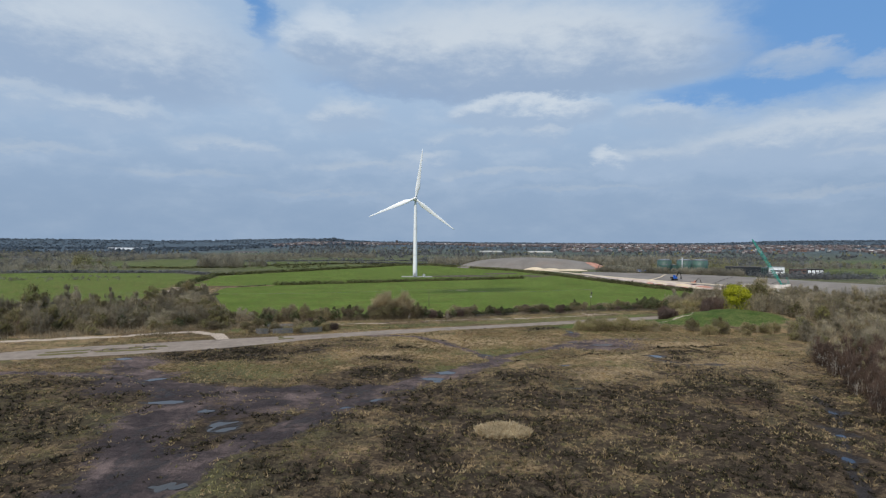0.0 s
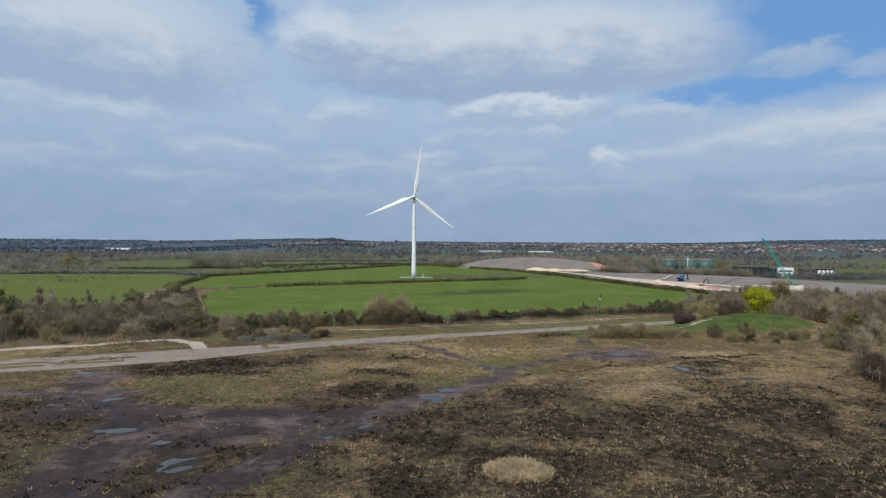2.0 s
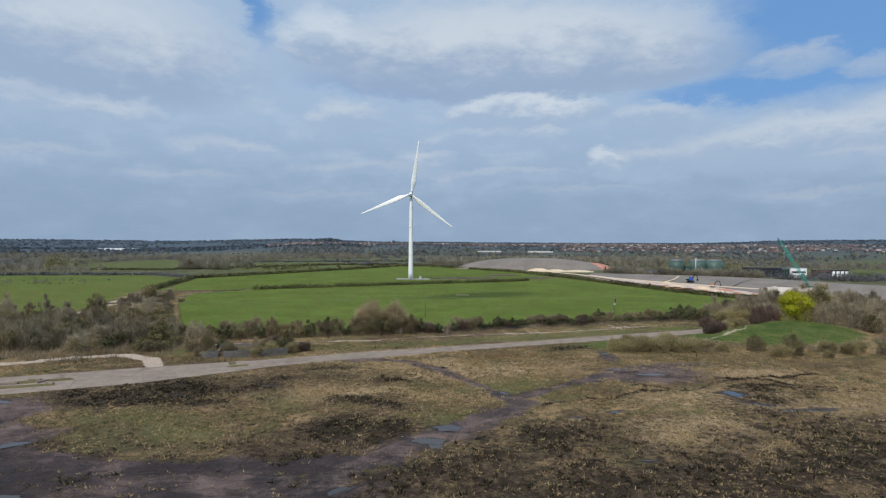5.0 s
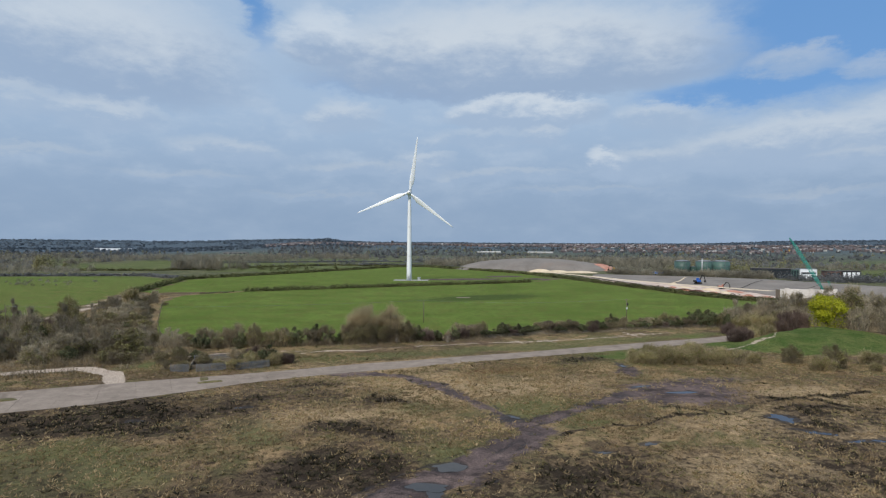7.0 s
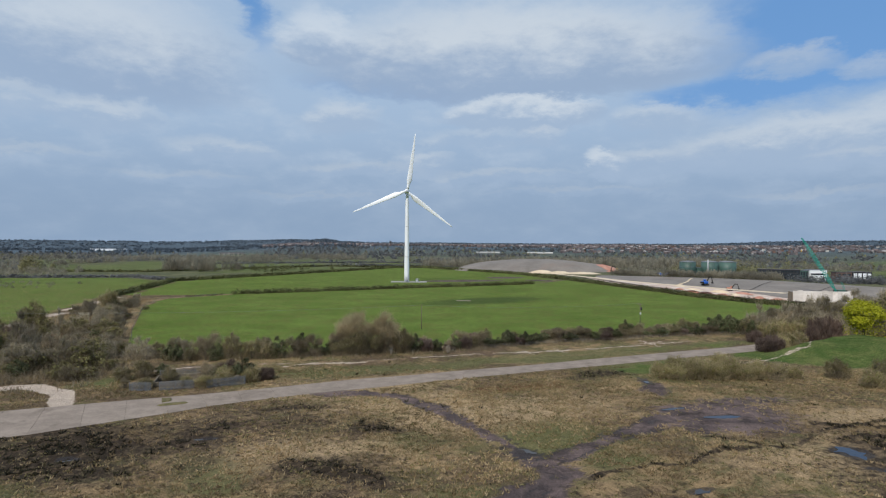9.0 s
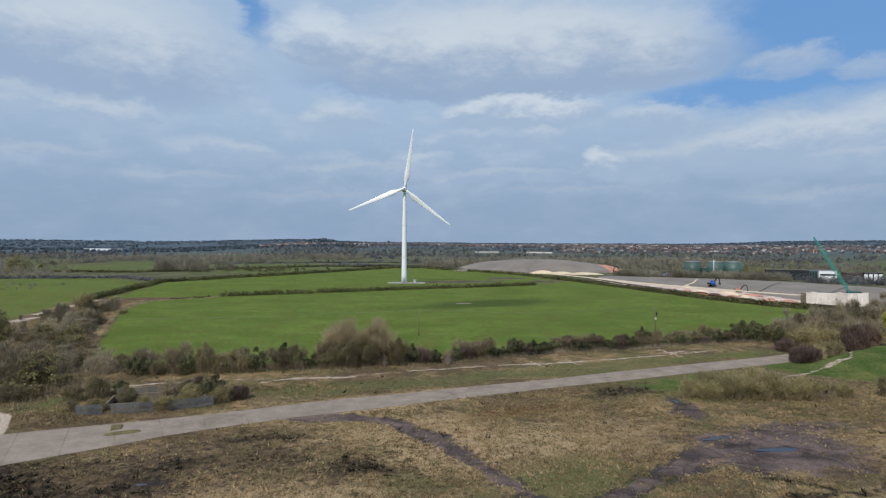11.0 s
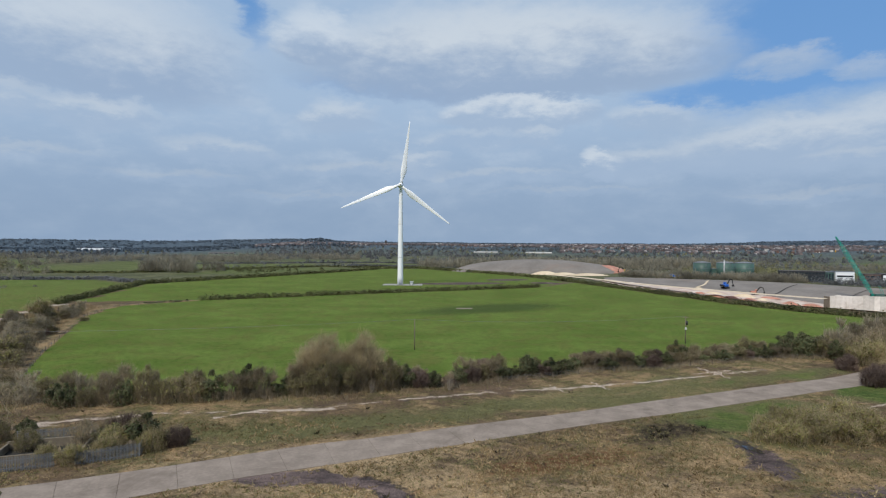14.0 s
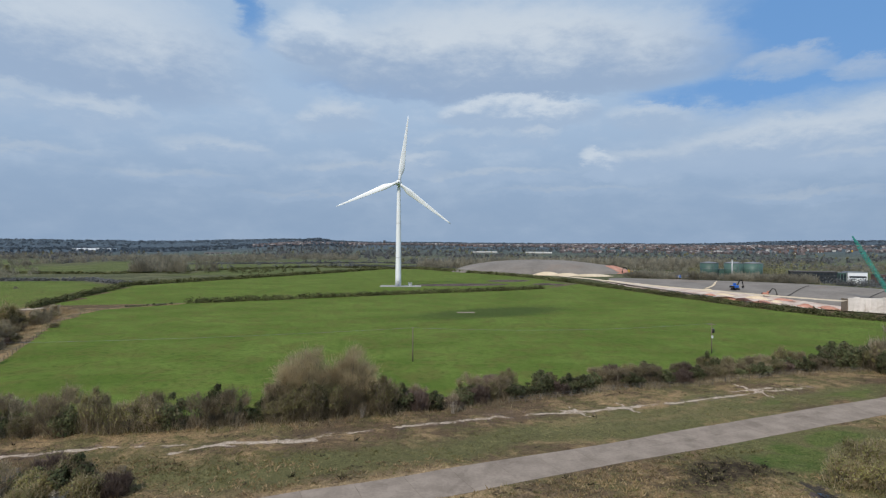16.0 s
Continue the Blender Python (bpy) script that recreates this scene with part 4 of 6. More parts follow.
kind_of("olive", "budding_shrub", "olive-green budding shrub with thin upright shoots", "shrub", G1, 3, w=4.6, h=4.6, n_lobes=15, n_twigs=1500, n_leaves=1500, twig_mat=F_TWIG, leaf_mat=F_OLIVE, stem_mat=M_BARK, leaf=0.14, twig_w=0.022, up=0.55)
kind_of("purple", "blackthorn_shrub", "purple-brown leafless blackthorn shrub, dense and rounded", "shrub", G1, 2, w=4.6, h=4.0, n_lobes=15, n_twigs=2300, n_leaves=0, twig_mat=F_PURPLE, leaf_mat=None, stem_mat=M_BARK, twig_w=0.04, twig_len=0.7)
kind_of("blossom", "blossom_shrub", "shrub with patches of white spring blossom", "shrub", G1, 1, w=3.4, h=3.2, n_lobes=6, n_twigs=1300, n_leaves=1200, twig_mat=F_TWIG, leaf_mat=F_WHITE, stem_mat=M_BARK, leaf=0.13)
kind_of("willow", "willow_bush", "rounded willow bush, grey-green and half in leaf", "shrub", G3, 3, w=4.2, h=3.2, n_lobes=16, n_twigs=1700, n_leaves=1500, twig_mat=F_WILLOWTWIG, leaf_mat=F_WILLOW, stem_mat=M_BARK, leaf=0.13, twig_w=0.020, twig_len=0.7, up=0.6)
kind_of("tree", "bare_tree", "bare grey-brown tree with a spreading twiggy crown", "tree", G2, 3, w=6.5, h=8.5, n_lobes=18, n_twigs=2300, n_leaves=450, twig_mat=F_COPSE, leaf_mat=F_OLIVE, stem_mat=M_BARK, leaf=0.25, low=0.35, stems=2, trunk=0.16, twig_len=1.3, twig_w=0.042, skirt=0.12)
kind_of("greentree", "budding_tree", "tree coming into olive-green leaf above the scrub", "tree", G2, 2, w=6.0, h=8.0, n_lobes=18, n_twigs=1200, n_leaves=1700, twig_mat=F_TWIG, leaf_mat=F_OLIVE, stem_mat=M_BARK, leaf=0.27, low=0.30, stems=2, trunk=0.16, twig_len=1.1, skirt=0.15)
kind_of("birch", "birch_sapling", "slender birch sapling with pale stems and reddish twigs", "tree", "birch saplings by the ditch", 3, w=3.0, h=7.0, n_lobes=11, n_twigs=620, n_leaves=0, twig_mat=F_REDTWIG, leaf_mat=None, stem_mat=M_BIRCH, low=0.30, stems=3, trunk=0.040, twig_len=1.1, twig_w=0.022, up=1.4, skirt=0.25)
kind_of("copse", "copse_tree", "slender bare grey-brown tree of the copse with fine twigs", "tree", G2, 4, w=5.0, h=7.6, n_lobes=14, n_twigs=620, n_leaves=160, twig_mat=F_COPSE, leaf_mat=F_OLIVE, stem_mat=M_COPSEBARK, leaf=0.22, low=0.25, stems=4, trunk=0.09, twig_len=1.5, twig_w=0.042, up=1.4, skirt=0.3)
kind_of("thicket", "thicket_shrub", "olive-brown budding thicket shrub of the copse", "shrub", G2, 3, w=5.0, h=4.6, n_lobes=13, n_twigs=480, n_leaves=400, twig_mat=F_TWIG, leaf_mat=F_OLIVE, stem_mat=M_BARK, leaf=0.32, low=0.2, stems=5, trunk=0.06, twig_len=1.1, twig_w=0.045, skirt=0.4)


kind_of("stems", "sapling_clump", "clump of pale bare sapling stems in front of the hedgerow", "shrub", "sapling clumps by the hedgerow", 1, w=2.4, h=4.4, n_lobes=9, n_twigs=500, n_leaves=0, twig_mat=F_TWIG, leaf_mat=None, stem_mat=M_BIRCH, low=0.6, stems=14, trunk=0.035, twig_len=1.1, twig_w=0.015, up=2.4, skirt=0.3)


def grow(key, x, y, size=1.0, tall=1.0, z=None):
    """Puts one more plant of a kind on the ground."""
    v = KINDS[key][int(rng.integers(len(KINDS[key])))]
    m = Matrix.LocRotScale((x, y, gz(x, y) - 0.05 if z is None else z), Euler((0, 0, rng.uniform(0, 6.283))), (size * rng.uniform(0.9, 1.1), size * rng.uniform(0.9, 1.1), size * tall))
    if v["first"]:
        v["ob"], v["first"] = plant(v["name"], v["meshes"], v["label"], v["category"], v["group"]), False
        v["ob"].matrix_world = m
        return v["ob"]
    ob = copy_thing(v["ob"], Matrix())
    ob.matrix_basis = m
    return ob


def pick(weights):
    keys = list(weights)
    w = np.array([weights[k] for k in keys], float)
    return keys[int(rng.choice(len(keys), p=w / w.sum()))]


# hedgerow between heath and pasture
HEDGE_FRONT = [(-66, 204), (-49, 204.5), (-36, 208), (-22, 211.5), (-13, 214.5), (-3.8, 218), (4, 219.5), (10, 225), (26, 230), (39, 235), (52, 237), (61, 239.5), (78, 246.5), (101, 251), (122, 262)]


def along(pts, step):
    out, carry = [], 0.0
    for (ax, ay), (bx, by) in zip(pts[:-1], pts[1:]):
        n = math.hypot(bx - ax, by - ay)
        while carry < n:
            out.append((ax + (bx - ax) * carry / n, ay + (by - ay) * carry / n, math.degrees(math.atan2(by - ay, bx - ax))))
            carry += step
        carry -= n
    return out


for x, y, a in along(HEDGE_FRONT, 2.9):
    mix = {"bare": 4, "dark": 2.4, "olive": 2.6, "purple": 1.2} if x < 20 else {"bare": 3, "dark": 3.2, "olive": 1.6, "purple": 1.6}
    tall = 1.28 if x < -5 else 0.88
    grow(pick(mix), x + rng.normal() * 0.5, y + 1.5 + rng.normal() * 0.7, rng.uniform(0.75, 1.15), tall * rng.uniform(0.75, 1.15))
    if rng.random() < 0.65:
        grow(pick(mix), x + rng.normal() * 0.8, y + 4.6 + rng.normal() * 0.8, rng.uniform(0.8, 1.2), tall * rng.uniform(0.8, 1.2))
for x, y, s, k in ((-22.8, 218.5, 1.0, 5), (-15.0, 219.5, 0.92, 6)):
    big = plant("great_willow", plant_meshes(300 + k, 10.5, 12.0, 60, 15000, 900, F_WILLOWTWIG, F_OLIVE, M_BARK, leaf=0.14, low=0.16, stems=9, trunk=0.15, twig_len=1.05, twig_w=0.02, up=0.6, skirt=0.15), "large rounded bare willow with dense fine brown twigs", "tree", "great willows in the hedgerow")
    big.matrix_world = Matrix.LocRotScale((x, y, gz(x, y) - 0.05), None, (s, s, s))
grow("olive", -20, 213.5, 1.0, 0.9)
grow("bare", -26.5, 215.5, 1.2, 1.2)
grow("bare", -10.5, 218, 1.1, 1.1)
grow("stems", 1.8, 216.5)
grow("stems", -12.8, 213.5, 0.8, 0.9)
grow("stems", -52, 206.5, 0.8, 0.9)
grow("dark", 58, 243, 0.9, 1.5)
grow("dark", 74.5, 247, 0.55, 1.7)
grow("dark", 88, 251, 1.2, 1.1)
grow("dark", 94, 252, 1.3, 1.1)
# scrub round the fenced enclosure and along the verge
for x, y, k, s in ((-57, 177.5, "willow", 0.8), (-46.5, 179.6, "willow", 0.9), (-44.5, 186, "willow", 1.1), (-40.5, 187, "bare", 0.8), (-43, 190, "purple", 0.7), (-47.5, 189.5, "bare", 0.7), (-62, 187, "olive", 1.0), (-59.5, 189.5, "dark", 0.7),
                   (-39, 184.5, "willow", 1.15), (-41, 186.5, "dark", 1.1), (-36.5, 186, "purple", 0.8), (-44.5, 188.5, "purple", 1.1), (-44, 182.5, "willow", 1.0), (-42.5, 187.5, "olive", 1.0), (-46, 186.5, "dark", 0.8), (-48.5, 185.5, "bare", 0.9), (-50.5, 180.5, "willow", 0.8), (-55, 184, "olive", 0.8), (-65, 184.5, "olive", 0.8), (-61, 178, "bare", 0.5), (-41.5, 184.5, "blossom", 0.6), (-37.5, 188.5, "bare", 0.55), (-39, 192, "blossom", 0.4)):
    grow(k, x, y, s)
# copse in the west, thick behind the road
for k in range(430):
    x = rng.uniform(-172, -62)
    y = rng.uniform(160, 255)
    if y < 178 + 0.30 * (x + 62) + 24 * (x > -72) or inside(np.array(x), np.array(y), FIELD) or inside(np.array(x), np.array(y), LEFT) or line_dist(np.array(x), np.array(y), [(-140, 238), (-146, 266), (-160, 322)]) < 5:
        continue
    if line_dist(np.array(x), np.array(y), FIELD + FIELD[:1]) < 3 or line_dist(np.array(x), np.array(y), SIDE_TRACK) < 5:
        continue
    if y > 225 and rng.random() < 0.5:
        continue
    front = y < 215 + 0.3 * (x + 62)
    grow(pick({"copse": 5 if front else 4, "thicket": 4, "bare": 1, "olive": 0.8, "greentree": 0.5, "dark": 0.6, "purple": 0.3}), x, y, rng.uniform(0.8, 1.2), rng.uniform(0.75, 1.1) * (0.8 + 0.45 * (x < -105)))
grow("greentree", -150, 205, 1.4, 1.3)
for x, y in ((-146, 330), (-152, 345), (-138, 318), (-133, 300), (-141, 308), (-126, 310)):
    grow("bare" if x < -140 else "olive", x, y, 0.7, 0.6)
grow("olive", -147, 322, 1.2, 0.9)
grow("willow", -141, 309, 2.0, 1.6)
for k in range(120):        # straw-grown strip west of the pasture
    f = rng.random()
    x, y = -100 - 42 * f - rng.uniform(2, 27) * (0.55 + 0.45 * f), 242 + 96 * f + rng.normal() * 3
    if line_dist(np.array(x), np.array(y), [(-140, 238), (-146, 266), (-160, 322), (-172, 368)]) > 5:
        grow(pick({"thicket": 3, "bare": 1.5, "copse": 3, "purple": 0.5, "blossom": 0.4}), x, y, rng.uniform(0.65, 1.15) * (1.1 - 0.35 * f), rng.uniform(0.7, 1.0))


# willow scrub round the green mound and copse in the east
for x, y, sz in ((46.5, 188.5, 1.25), (49.5, 187.0, 1.1), (53.0, 187.8, 1.35), (51.0, 191.5, 1.4), (56.0, 191.0, 1.45), (58.5, 187.6, 1.3), (61.5, 190.5, 1.5), (64.0, 187.2, 1.2), (67.0, 188.8, 1.35), (70.5, 187.0, 1.0), (62.0, 195.0, 1.4), (57.0, 196.0, 1.2),
                 (76.0, 190.0, 0.9), (84.5, 188.5, 1.2), (87.0, 181.5, 1.35), (91.5, 184.0, 1.3), (96.0, 190.0, 0.9), (103.0, 188.0, 1.35), (108.0, 186.0, 1.3), (113.0, 190.0, 1.2), (118.0, 186.0, 1.4), (99.0, 181.0, 0.8)):
    grow(pick({"willow": 8, "olive": 1}), x, y, sz, rng.uniform(0.95, 1.15))
for x, y, k, s, tl in ((87.5, 219.5, "purple", 1.2, 1.0), (91, 222, "purple", 1.3, 1.0), (95, 225, "willow", 1.2, 1.1), (99, 228, "willow", 1.3, 1.2), (103.5, 230, "willow", 1.2, 1.2), (93, 234.5, "purple", 1.1, 1.0), (100, 239, "willow", 1.7, 1.25), (104.5, 241, "willow", 1.7, 1.4), (109, 240, "willow", 1.6, 1.4), (113.5, 241, "olive", 1.5, 1.3),
                       (111.5, 233.5, "purple", 1.55, 1.45), (115, 234.5, "purple", 1.6, 1.4), (118, 237, "purple", 1.3, 1.3), (99, 246, "dark", 1.1, 1.2), (126, 236, "tree", 1.3, 1.2), (131, 228, "bare", 1.4, 1.2), (120, 250, "tree", 1.15, 1.0), (92, 253, "dark", 1.4, 1.1), (97.5, 254, "dark", 1.4, 1.15), (103, 256, "dark", 1.2, 1.1),
                       (108, 256, "tree", 0.95, 0.9), (114, 258, "tree", 1.1, 1.05), (119, 259, "copse", 1.4, 1.2), (124, 262, "tree", 1.2, 1.1), (129, 264, "tree", 1.15, 1.1), (134, 268, "copse", 1.4, 1.3), (139, 270, "tree", 1.25, 1.1), (146, 274, "tree", 1.2, 1.1), (152, 278, "tree", 1.2, 1.1), (160, 283, "copse", 1.5, 1.2), (168, 288, "tree", 1.2, 1.0), (112, 250, "bare", 1.5, 1.3)):
    grow(k, x, y, s, tl)
for x, y, a in along([(99, 254), (125, 267), (150, 281), (176, 296), (204, 316)], 2.6):
    for off in (0.0, 4.0, 8.5):
        grow(pick({"thicket": 4, "copse": 2.5, "olive": 1.2, "dark": 1.2, "bare": 1}), x + off * 0.45 + rng.normal(), y - off + rng.normal(), rng.uniform(0.9, 1.35), rng.uniform(0.8, 1.15))
for k in range(34):
    x, y = rng.uniform(98, 150), rng.uniform(238, 262)
    if y < 236 + 0.55 * (x - 98) + 16 and y > 0.8 * (x - 98) + 226:
        grow(pick({"thicket": 4, "copse": 2, "olive": 1.5, "purple": 1}), x, y, rng.uniform(0.8, 1.2), rng.uniform(0.8, 1.1))
grow("greentree", 131.5, 234, 1.35, 1.35)
grow("tree", 136.5, 240, 1.6, 1.12)
grow("tree", 142, 246, 1.4, 1.15)
grow("copse", 126, 222, 1.2, 1.0)
grow("copse", 133, 219, 1.3, 1.0)
for k in range(430):
    x, y = rng.uniform(78, 190), rng.uniform(105, 285)
    edge = 82 + 0.0 * y + 22 * sstep(125, 165, y) + 24 * sstep(175, 205, y) + 10 * sstep(215, 250, y)
    if x < edge + 4 or (y > 236 and x < 128) or inside(np.array(x), np.array(y), FIELD) or inside(np.array(x), np.array(y), [(118, 215), (118, 238), (140, 238), (140, 215)]):
        continue
    if x > 0.86 * (y + 20) + 14:
        continue
    far = y > 205
    mix = {"copse": 6, "thicket": 2.0, "tree": 1.6, "olive": 0.5, "greentree": 0.7} if far else {"copse": 5, "thicket": 3.5, "bare": 0.7, "tree": 0.5, "olive": 0.6, "greentree": 0.4}
    grow(pick(mix), x, y, rng.uniform(0.8, 1.2), rng.uniform(0.7, 1.05) * (1.3 if far else 1.0))
for k in range(130):
    y = rng.uniform(56, 146)
    x = 79 + 0.40 * (y - 105) + abs(rng.normal()) * 8
    grow("birch", x, y, rng.uniform(0.8, 1.2), rng.uniform(0.75, 1.1))

# the yellow-green tree by the mound
yt = plant("yellow_tree", plant_meshes(77, 10.0, 10.0, 44, 500, 12000, F_TWIG, F_YELLOW, M_BARK, leaf=0.25, low=0.10, stems=2, trunk=0.2, skirt=0.10, ball=True), "round tree in bright yellow-green spring leaf beside the mound", "tree", "")
yt.matrix_world = Matrix.LocRotScale((119.5, 226.5, gz(119.5, 226.5) - 0.05), None, (1.14, 1.14, 1.04))


# ---- wind turbine ----
def build_turbine():
    t = thing("wind_turbine", pose(-25.2, 506, 0), "tall white three-bladed wind turbine on a concrete pad in the pasture", "wind turbine")
    HUB = 70.6
    part("tower", lathe([(2.05, 0.3), (2.0, 6), (1.92, 14.0), (1.80, 26), (1.62, 42), (1.42, 56), (1.22, 68.0), (1.22, 68.6)], 32), M_WHITE, t)
    for z, r in ((0.3, 2.25), (19.5, 1.885), (43.0, 1.63)):
        part("flange", lathe([(r, z), (r, z + 0.28)], 32), M_GREYPAINT, t)
    bm = boxes((-0.5, -2.12, 1.6, 0.5, -1.95, 3.8), bevel=0.03)
    part("door", bm, M_GREYPAINT, t, "grey steel access door")
    bm = bmesh.new()
    for k in range(6):
        box(bm, -0.6, -2.2 - 0.28 * (5 - k) - 0.3, 0.25 + 0.22 * k, 0.6, -2.2 - 0.28 * (5 - k), 0.31 + 0.22 * k)
    for s in (-0.62, 0.62):
        strut(bm, (s, -3.9, 0.3), (s, -2.2, 1.6), 0.04)
        strut(bm, (s, -3.9, 1.2), (s, -2.2, 2.6), 0.03)
    part("steps", bm, M_STEEL, t)
    # nacelle behind the rotor, which faces the heath
    bm = bmesh.new()
    secs = [(-2.6, 1.5, 1.55), (-1.4, 1.8, 1.85), (1.5, 1.95, 2.0), (5.0, 1.85, 1.9), (7.4, 1.45, 1.45)]
    rings = []
    for y, hw, hh in secs:
        ring = []
        for i in range(20):
            a = 2 * math.pi * i / 20
            c, s = math.cos(a), math.sin(a)
            e = 0.55
            ring.append(bm.verts.new((hw * math.copysign(abs(c) ** e, c), y, HUB + hh * math.copysign(abs(s) ** e, s))))
        rings.append(ring)
    for a, b in zip(rings[:-1], rings[1:]):
        for i in range(20):
            bm.faces.new((a[i], b[i], b[(i + 1) % 20], a[(i + 1) % 20])).smooth = True
    bm.faces.new(rings[0])
    bm.faces.new(rings[-1][::-1])
    nac = part("nacelle", bm, M_WHITE, t)
    part("cooler", boxes((-1.1, 5.2, HUB + 1.8, 1.1, 5.8, HUB + 2.9), bevel=0.05), M_GREYPAINT, nac)
    bm = bmesh.new()
    strut(bm, (0.5, 4.2, HUB + 1.8), (0.5, 4.2, HUB + 3.6), 0.05)
    part("wind_vane", bm, M_GREYPAINT, nac)
    hub = part("hub", lathe([(0.15, 2.1), (0.75, 1.95), (1.25, 1.45), (1.5, 0.6), (1.5, -0.9), (1.3, -1.1)], 24), M_WHITE, t)
    hub.matrix_basis = pose(0, -3.9, HUB) @ pose(0, 0, 0, 90, 0, 0)
    part("nose_cap", lathe([(0.05, 2.35), (0.35, 2.25), (0.42, 2.05)], 16), M_BLACK, hub, "dark nose of the hub")
    for k in range(3):
        bm = bmesh.new()
        rings = []
        for f in np.linspace(0, 1, 22):
            rr = 1.2 + f * 43.6
            if f < 0.05:
                chord, thick = 1.9, 1.8
            else:
                g = (f - 0.05) / 0.95
                chord = 1.9 + 2.3 * float(sstep(0, 0.16, g)) if g < 0.16 else 4.2 * (1 - 0.84 * ((g - 0.16) / 0.84) ** 0.85)
                thick = max(0.07, chord * (0.50 - 0.36 * min(1, g * 3)) if g < 0.33 else chord * 0.14)
                thick = max(thick, 0.10)
            if f > 0.985:
                chord *= 0.5
            tw = radians(16 * (1 - f) ** 2 + 4)
            ring = []
            for i in range(14):
                a = 2 * math.pi * i / 14
                u = chord * (0.5 * math.cos(a) + 0.18)
                v = 0.5 * thick * math.sin(a) * (1.0 if f < 0.05 else (0.45 + 0.55 * (1 - (math.cos(a) * 0.5 + 0.5)) ** 0.6 + 0.15))
                ring.append(bm.verts.new((u * math.cos(tw) - v * math.sin(tw), u * math.sin(tw) * 1.0 + v * math.cos(tw) - 1.2 * f * f, rr)))
            rings.append(ring)
        for a, b in zip(rings[:-1], rings[1:]):
            for i in range(14):
                bm.faces.new((a[i], a[(i + 1) % 14], b[(i + 1) % 14], b[i])).smooth = True
        bm.faces.new(rings[0][::-1])
        bm.faces.new(rings[-1])
        bl = part("blade", bm, M_WHITE, t)
        bl.matrix_basis = pose(0, -3.9, HUB) @ pose(0, 0, 0, 0, 8 + 120 * k, 0)
    return t


build_turbine()
pad = tagged(new("turbine_pad", None), "pale concrete and gravel pad under the wind turbine", "concrete pad", kind="structure")
pad.matrix_world = pose(-23.5, 507, 0)
part("slab", boxes((-14, -7, -0.4, 14, 7, 0.22), bevel=0.06), mottled("pad_gravel", (0.22, 0.22, 0.22), (0.32, 0.32, 0.31), 0.6, 0.95), pad)
tb = thing("transformer_cabinet", pose(-17.0, 503.5, 0.22), "green-grey steel transformer cabinet on the pad", "cabinet")
part("body", boxes((-1.3, -1.0, 0.1, 1.3, 1.0, 2.3), bevel=0.05), M_TANK, tb)
part("roof", boxes((-1.45, -1.15, 2.3, 1.45, 1.15, 2.5), bevel=0.05), M_GREYPAINT, tb)
part("door", boxes((-1.0, -1.05, 0.25, 0.0, -1.0, 2.1), bevel=0.01), M_GREYPAINT, tb)
part("door", boxes((0.04, -1.05, 0.25, 1.04, -1.0, 2.1), bevel=0.01), M_GREYPAINT, tb)
part("plinth", boxes((-1.4, -1.1, -0.1, 1.4, 1.1, 0.1)), M_PALECONC, tb)

# ---- concrete road in slabs ----
def build_road():
    road = tagged(new("road"), "worn grey concrete road laid in slabs across the heath", "road", kind="structure")
    arr_n, arr_s = np.array(ROAD_N, float), np.array(ROAD_S, float)

    # both edges run by x, so that the joints stay square to the road
    def edge(a, x):
        return np.interp(x, a[:, 0], a[:, 1])

    cx = np.interp(np.linspace(0, 1, 400), [0, 1], [-226, 118])
    mid = (edge(arr_n, cx) + edge(arr_s, cx)) / 2
    s = np.r_[0, np.cumsum(np.hypot(np.diff(cx), np.diff(mid)))]
    r = np.random.default_rng(5)
    pos = 0.0
    while pos < s[-1] - 6:
        nxt = pos + 6.1
        corners = []
        for q in (pos + 0.008, nxt - 0.008):
            x, y = np.interp(q, s, cx), np.interp(q, s, mid)
            dx, dy = np.interp(q + 1, s, cx) - np.interp(q - 1, s, cx), np.interp(q + 1, s, mid) - np.interp(q - 1, s, mid)
            n = np.array([-dy, dx]) / math.hypot(dx, dy)
            ws = (y - edge(arr_s, x)) * n[1]
            wn = (edge(arr_n, x) - y) * n[1]
            wob = 0.25 * (float(vnoise(q * 0.3, 1.7, 60)) - 0.5)
            corners.append((np.array([x, y]) + n * (wn + wob), np.array([x, y]), np.array([x, y]) - n * (ws + wob)))
        for lane in (0, 1):
            a, b = corners[0][lane], corners[0][lane + 1]
            d, c = corners[1][lane], corners[1][lane + 1]
            mid_p = (a + b + c + d) / 4
            quad = [mid_p + (p - mid_p) * 0.999 for p in (b, c, d, a)]
            z = r.uniform(0.0, 0.02)
            bm = bmesh.new()
            lo = [bm.verts.new((*p, -0.20)) for p in quad]
            hi = [bm.verts.new((*(mid_p + (p - mid_p) * 0.998), z + 0.015)) for p in quad]
            bm.faces.new(hi)
            for i in range(4):
                bm.faces.new((lo[i], lo[(i + 1) % 4], hi[(i + 1) % 4], hi[i]))
            part("slab", bm, M_CONCRETE, road)
        pos = nxt
    return road


build_road()


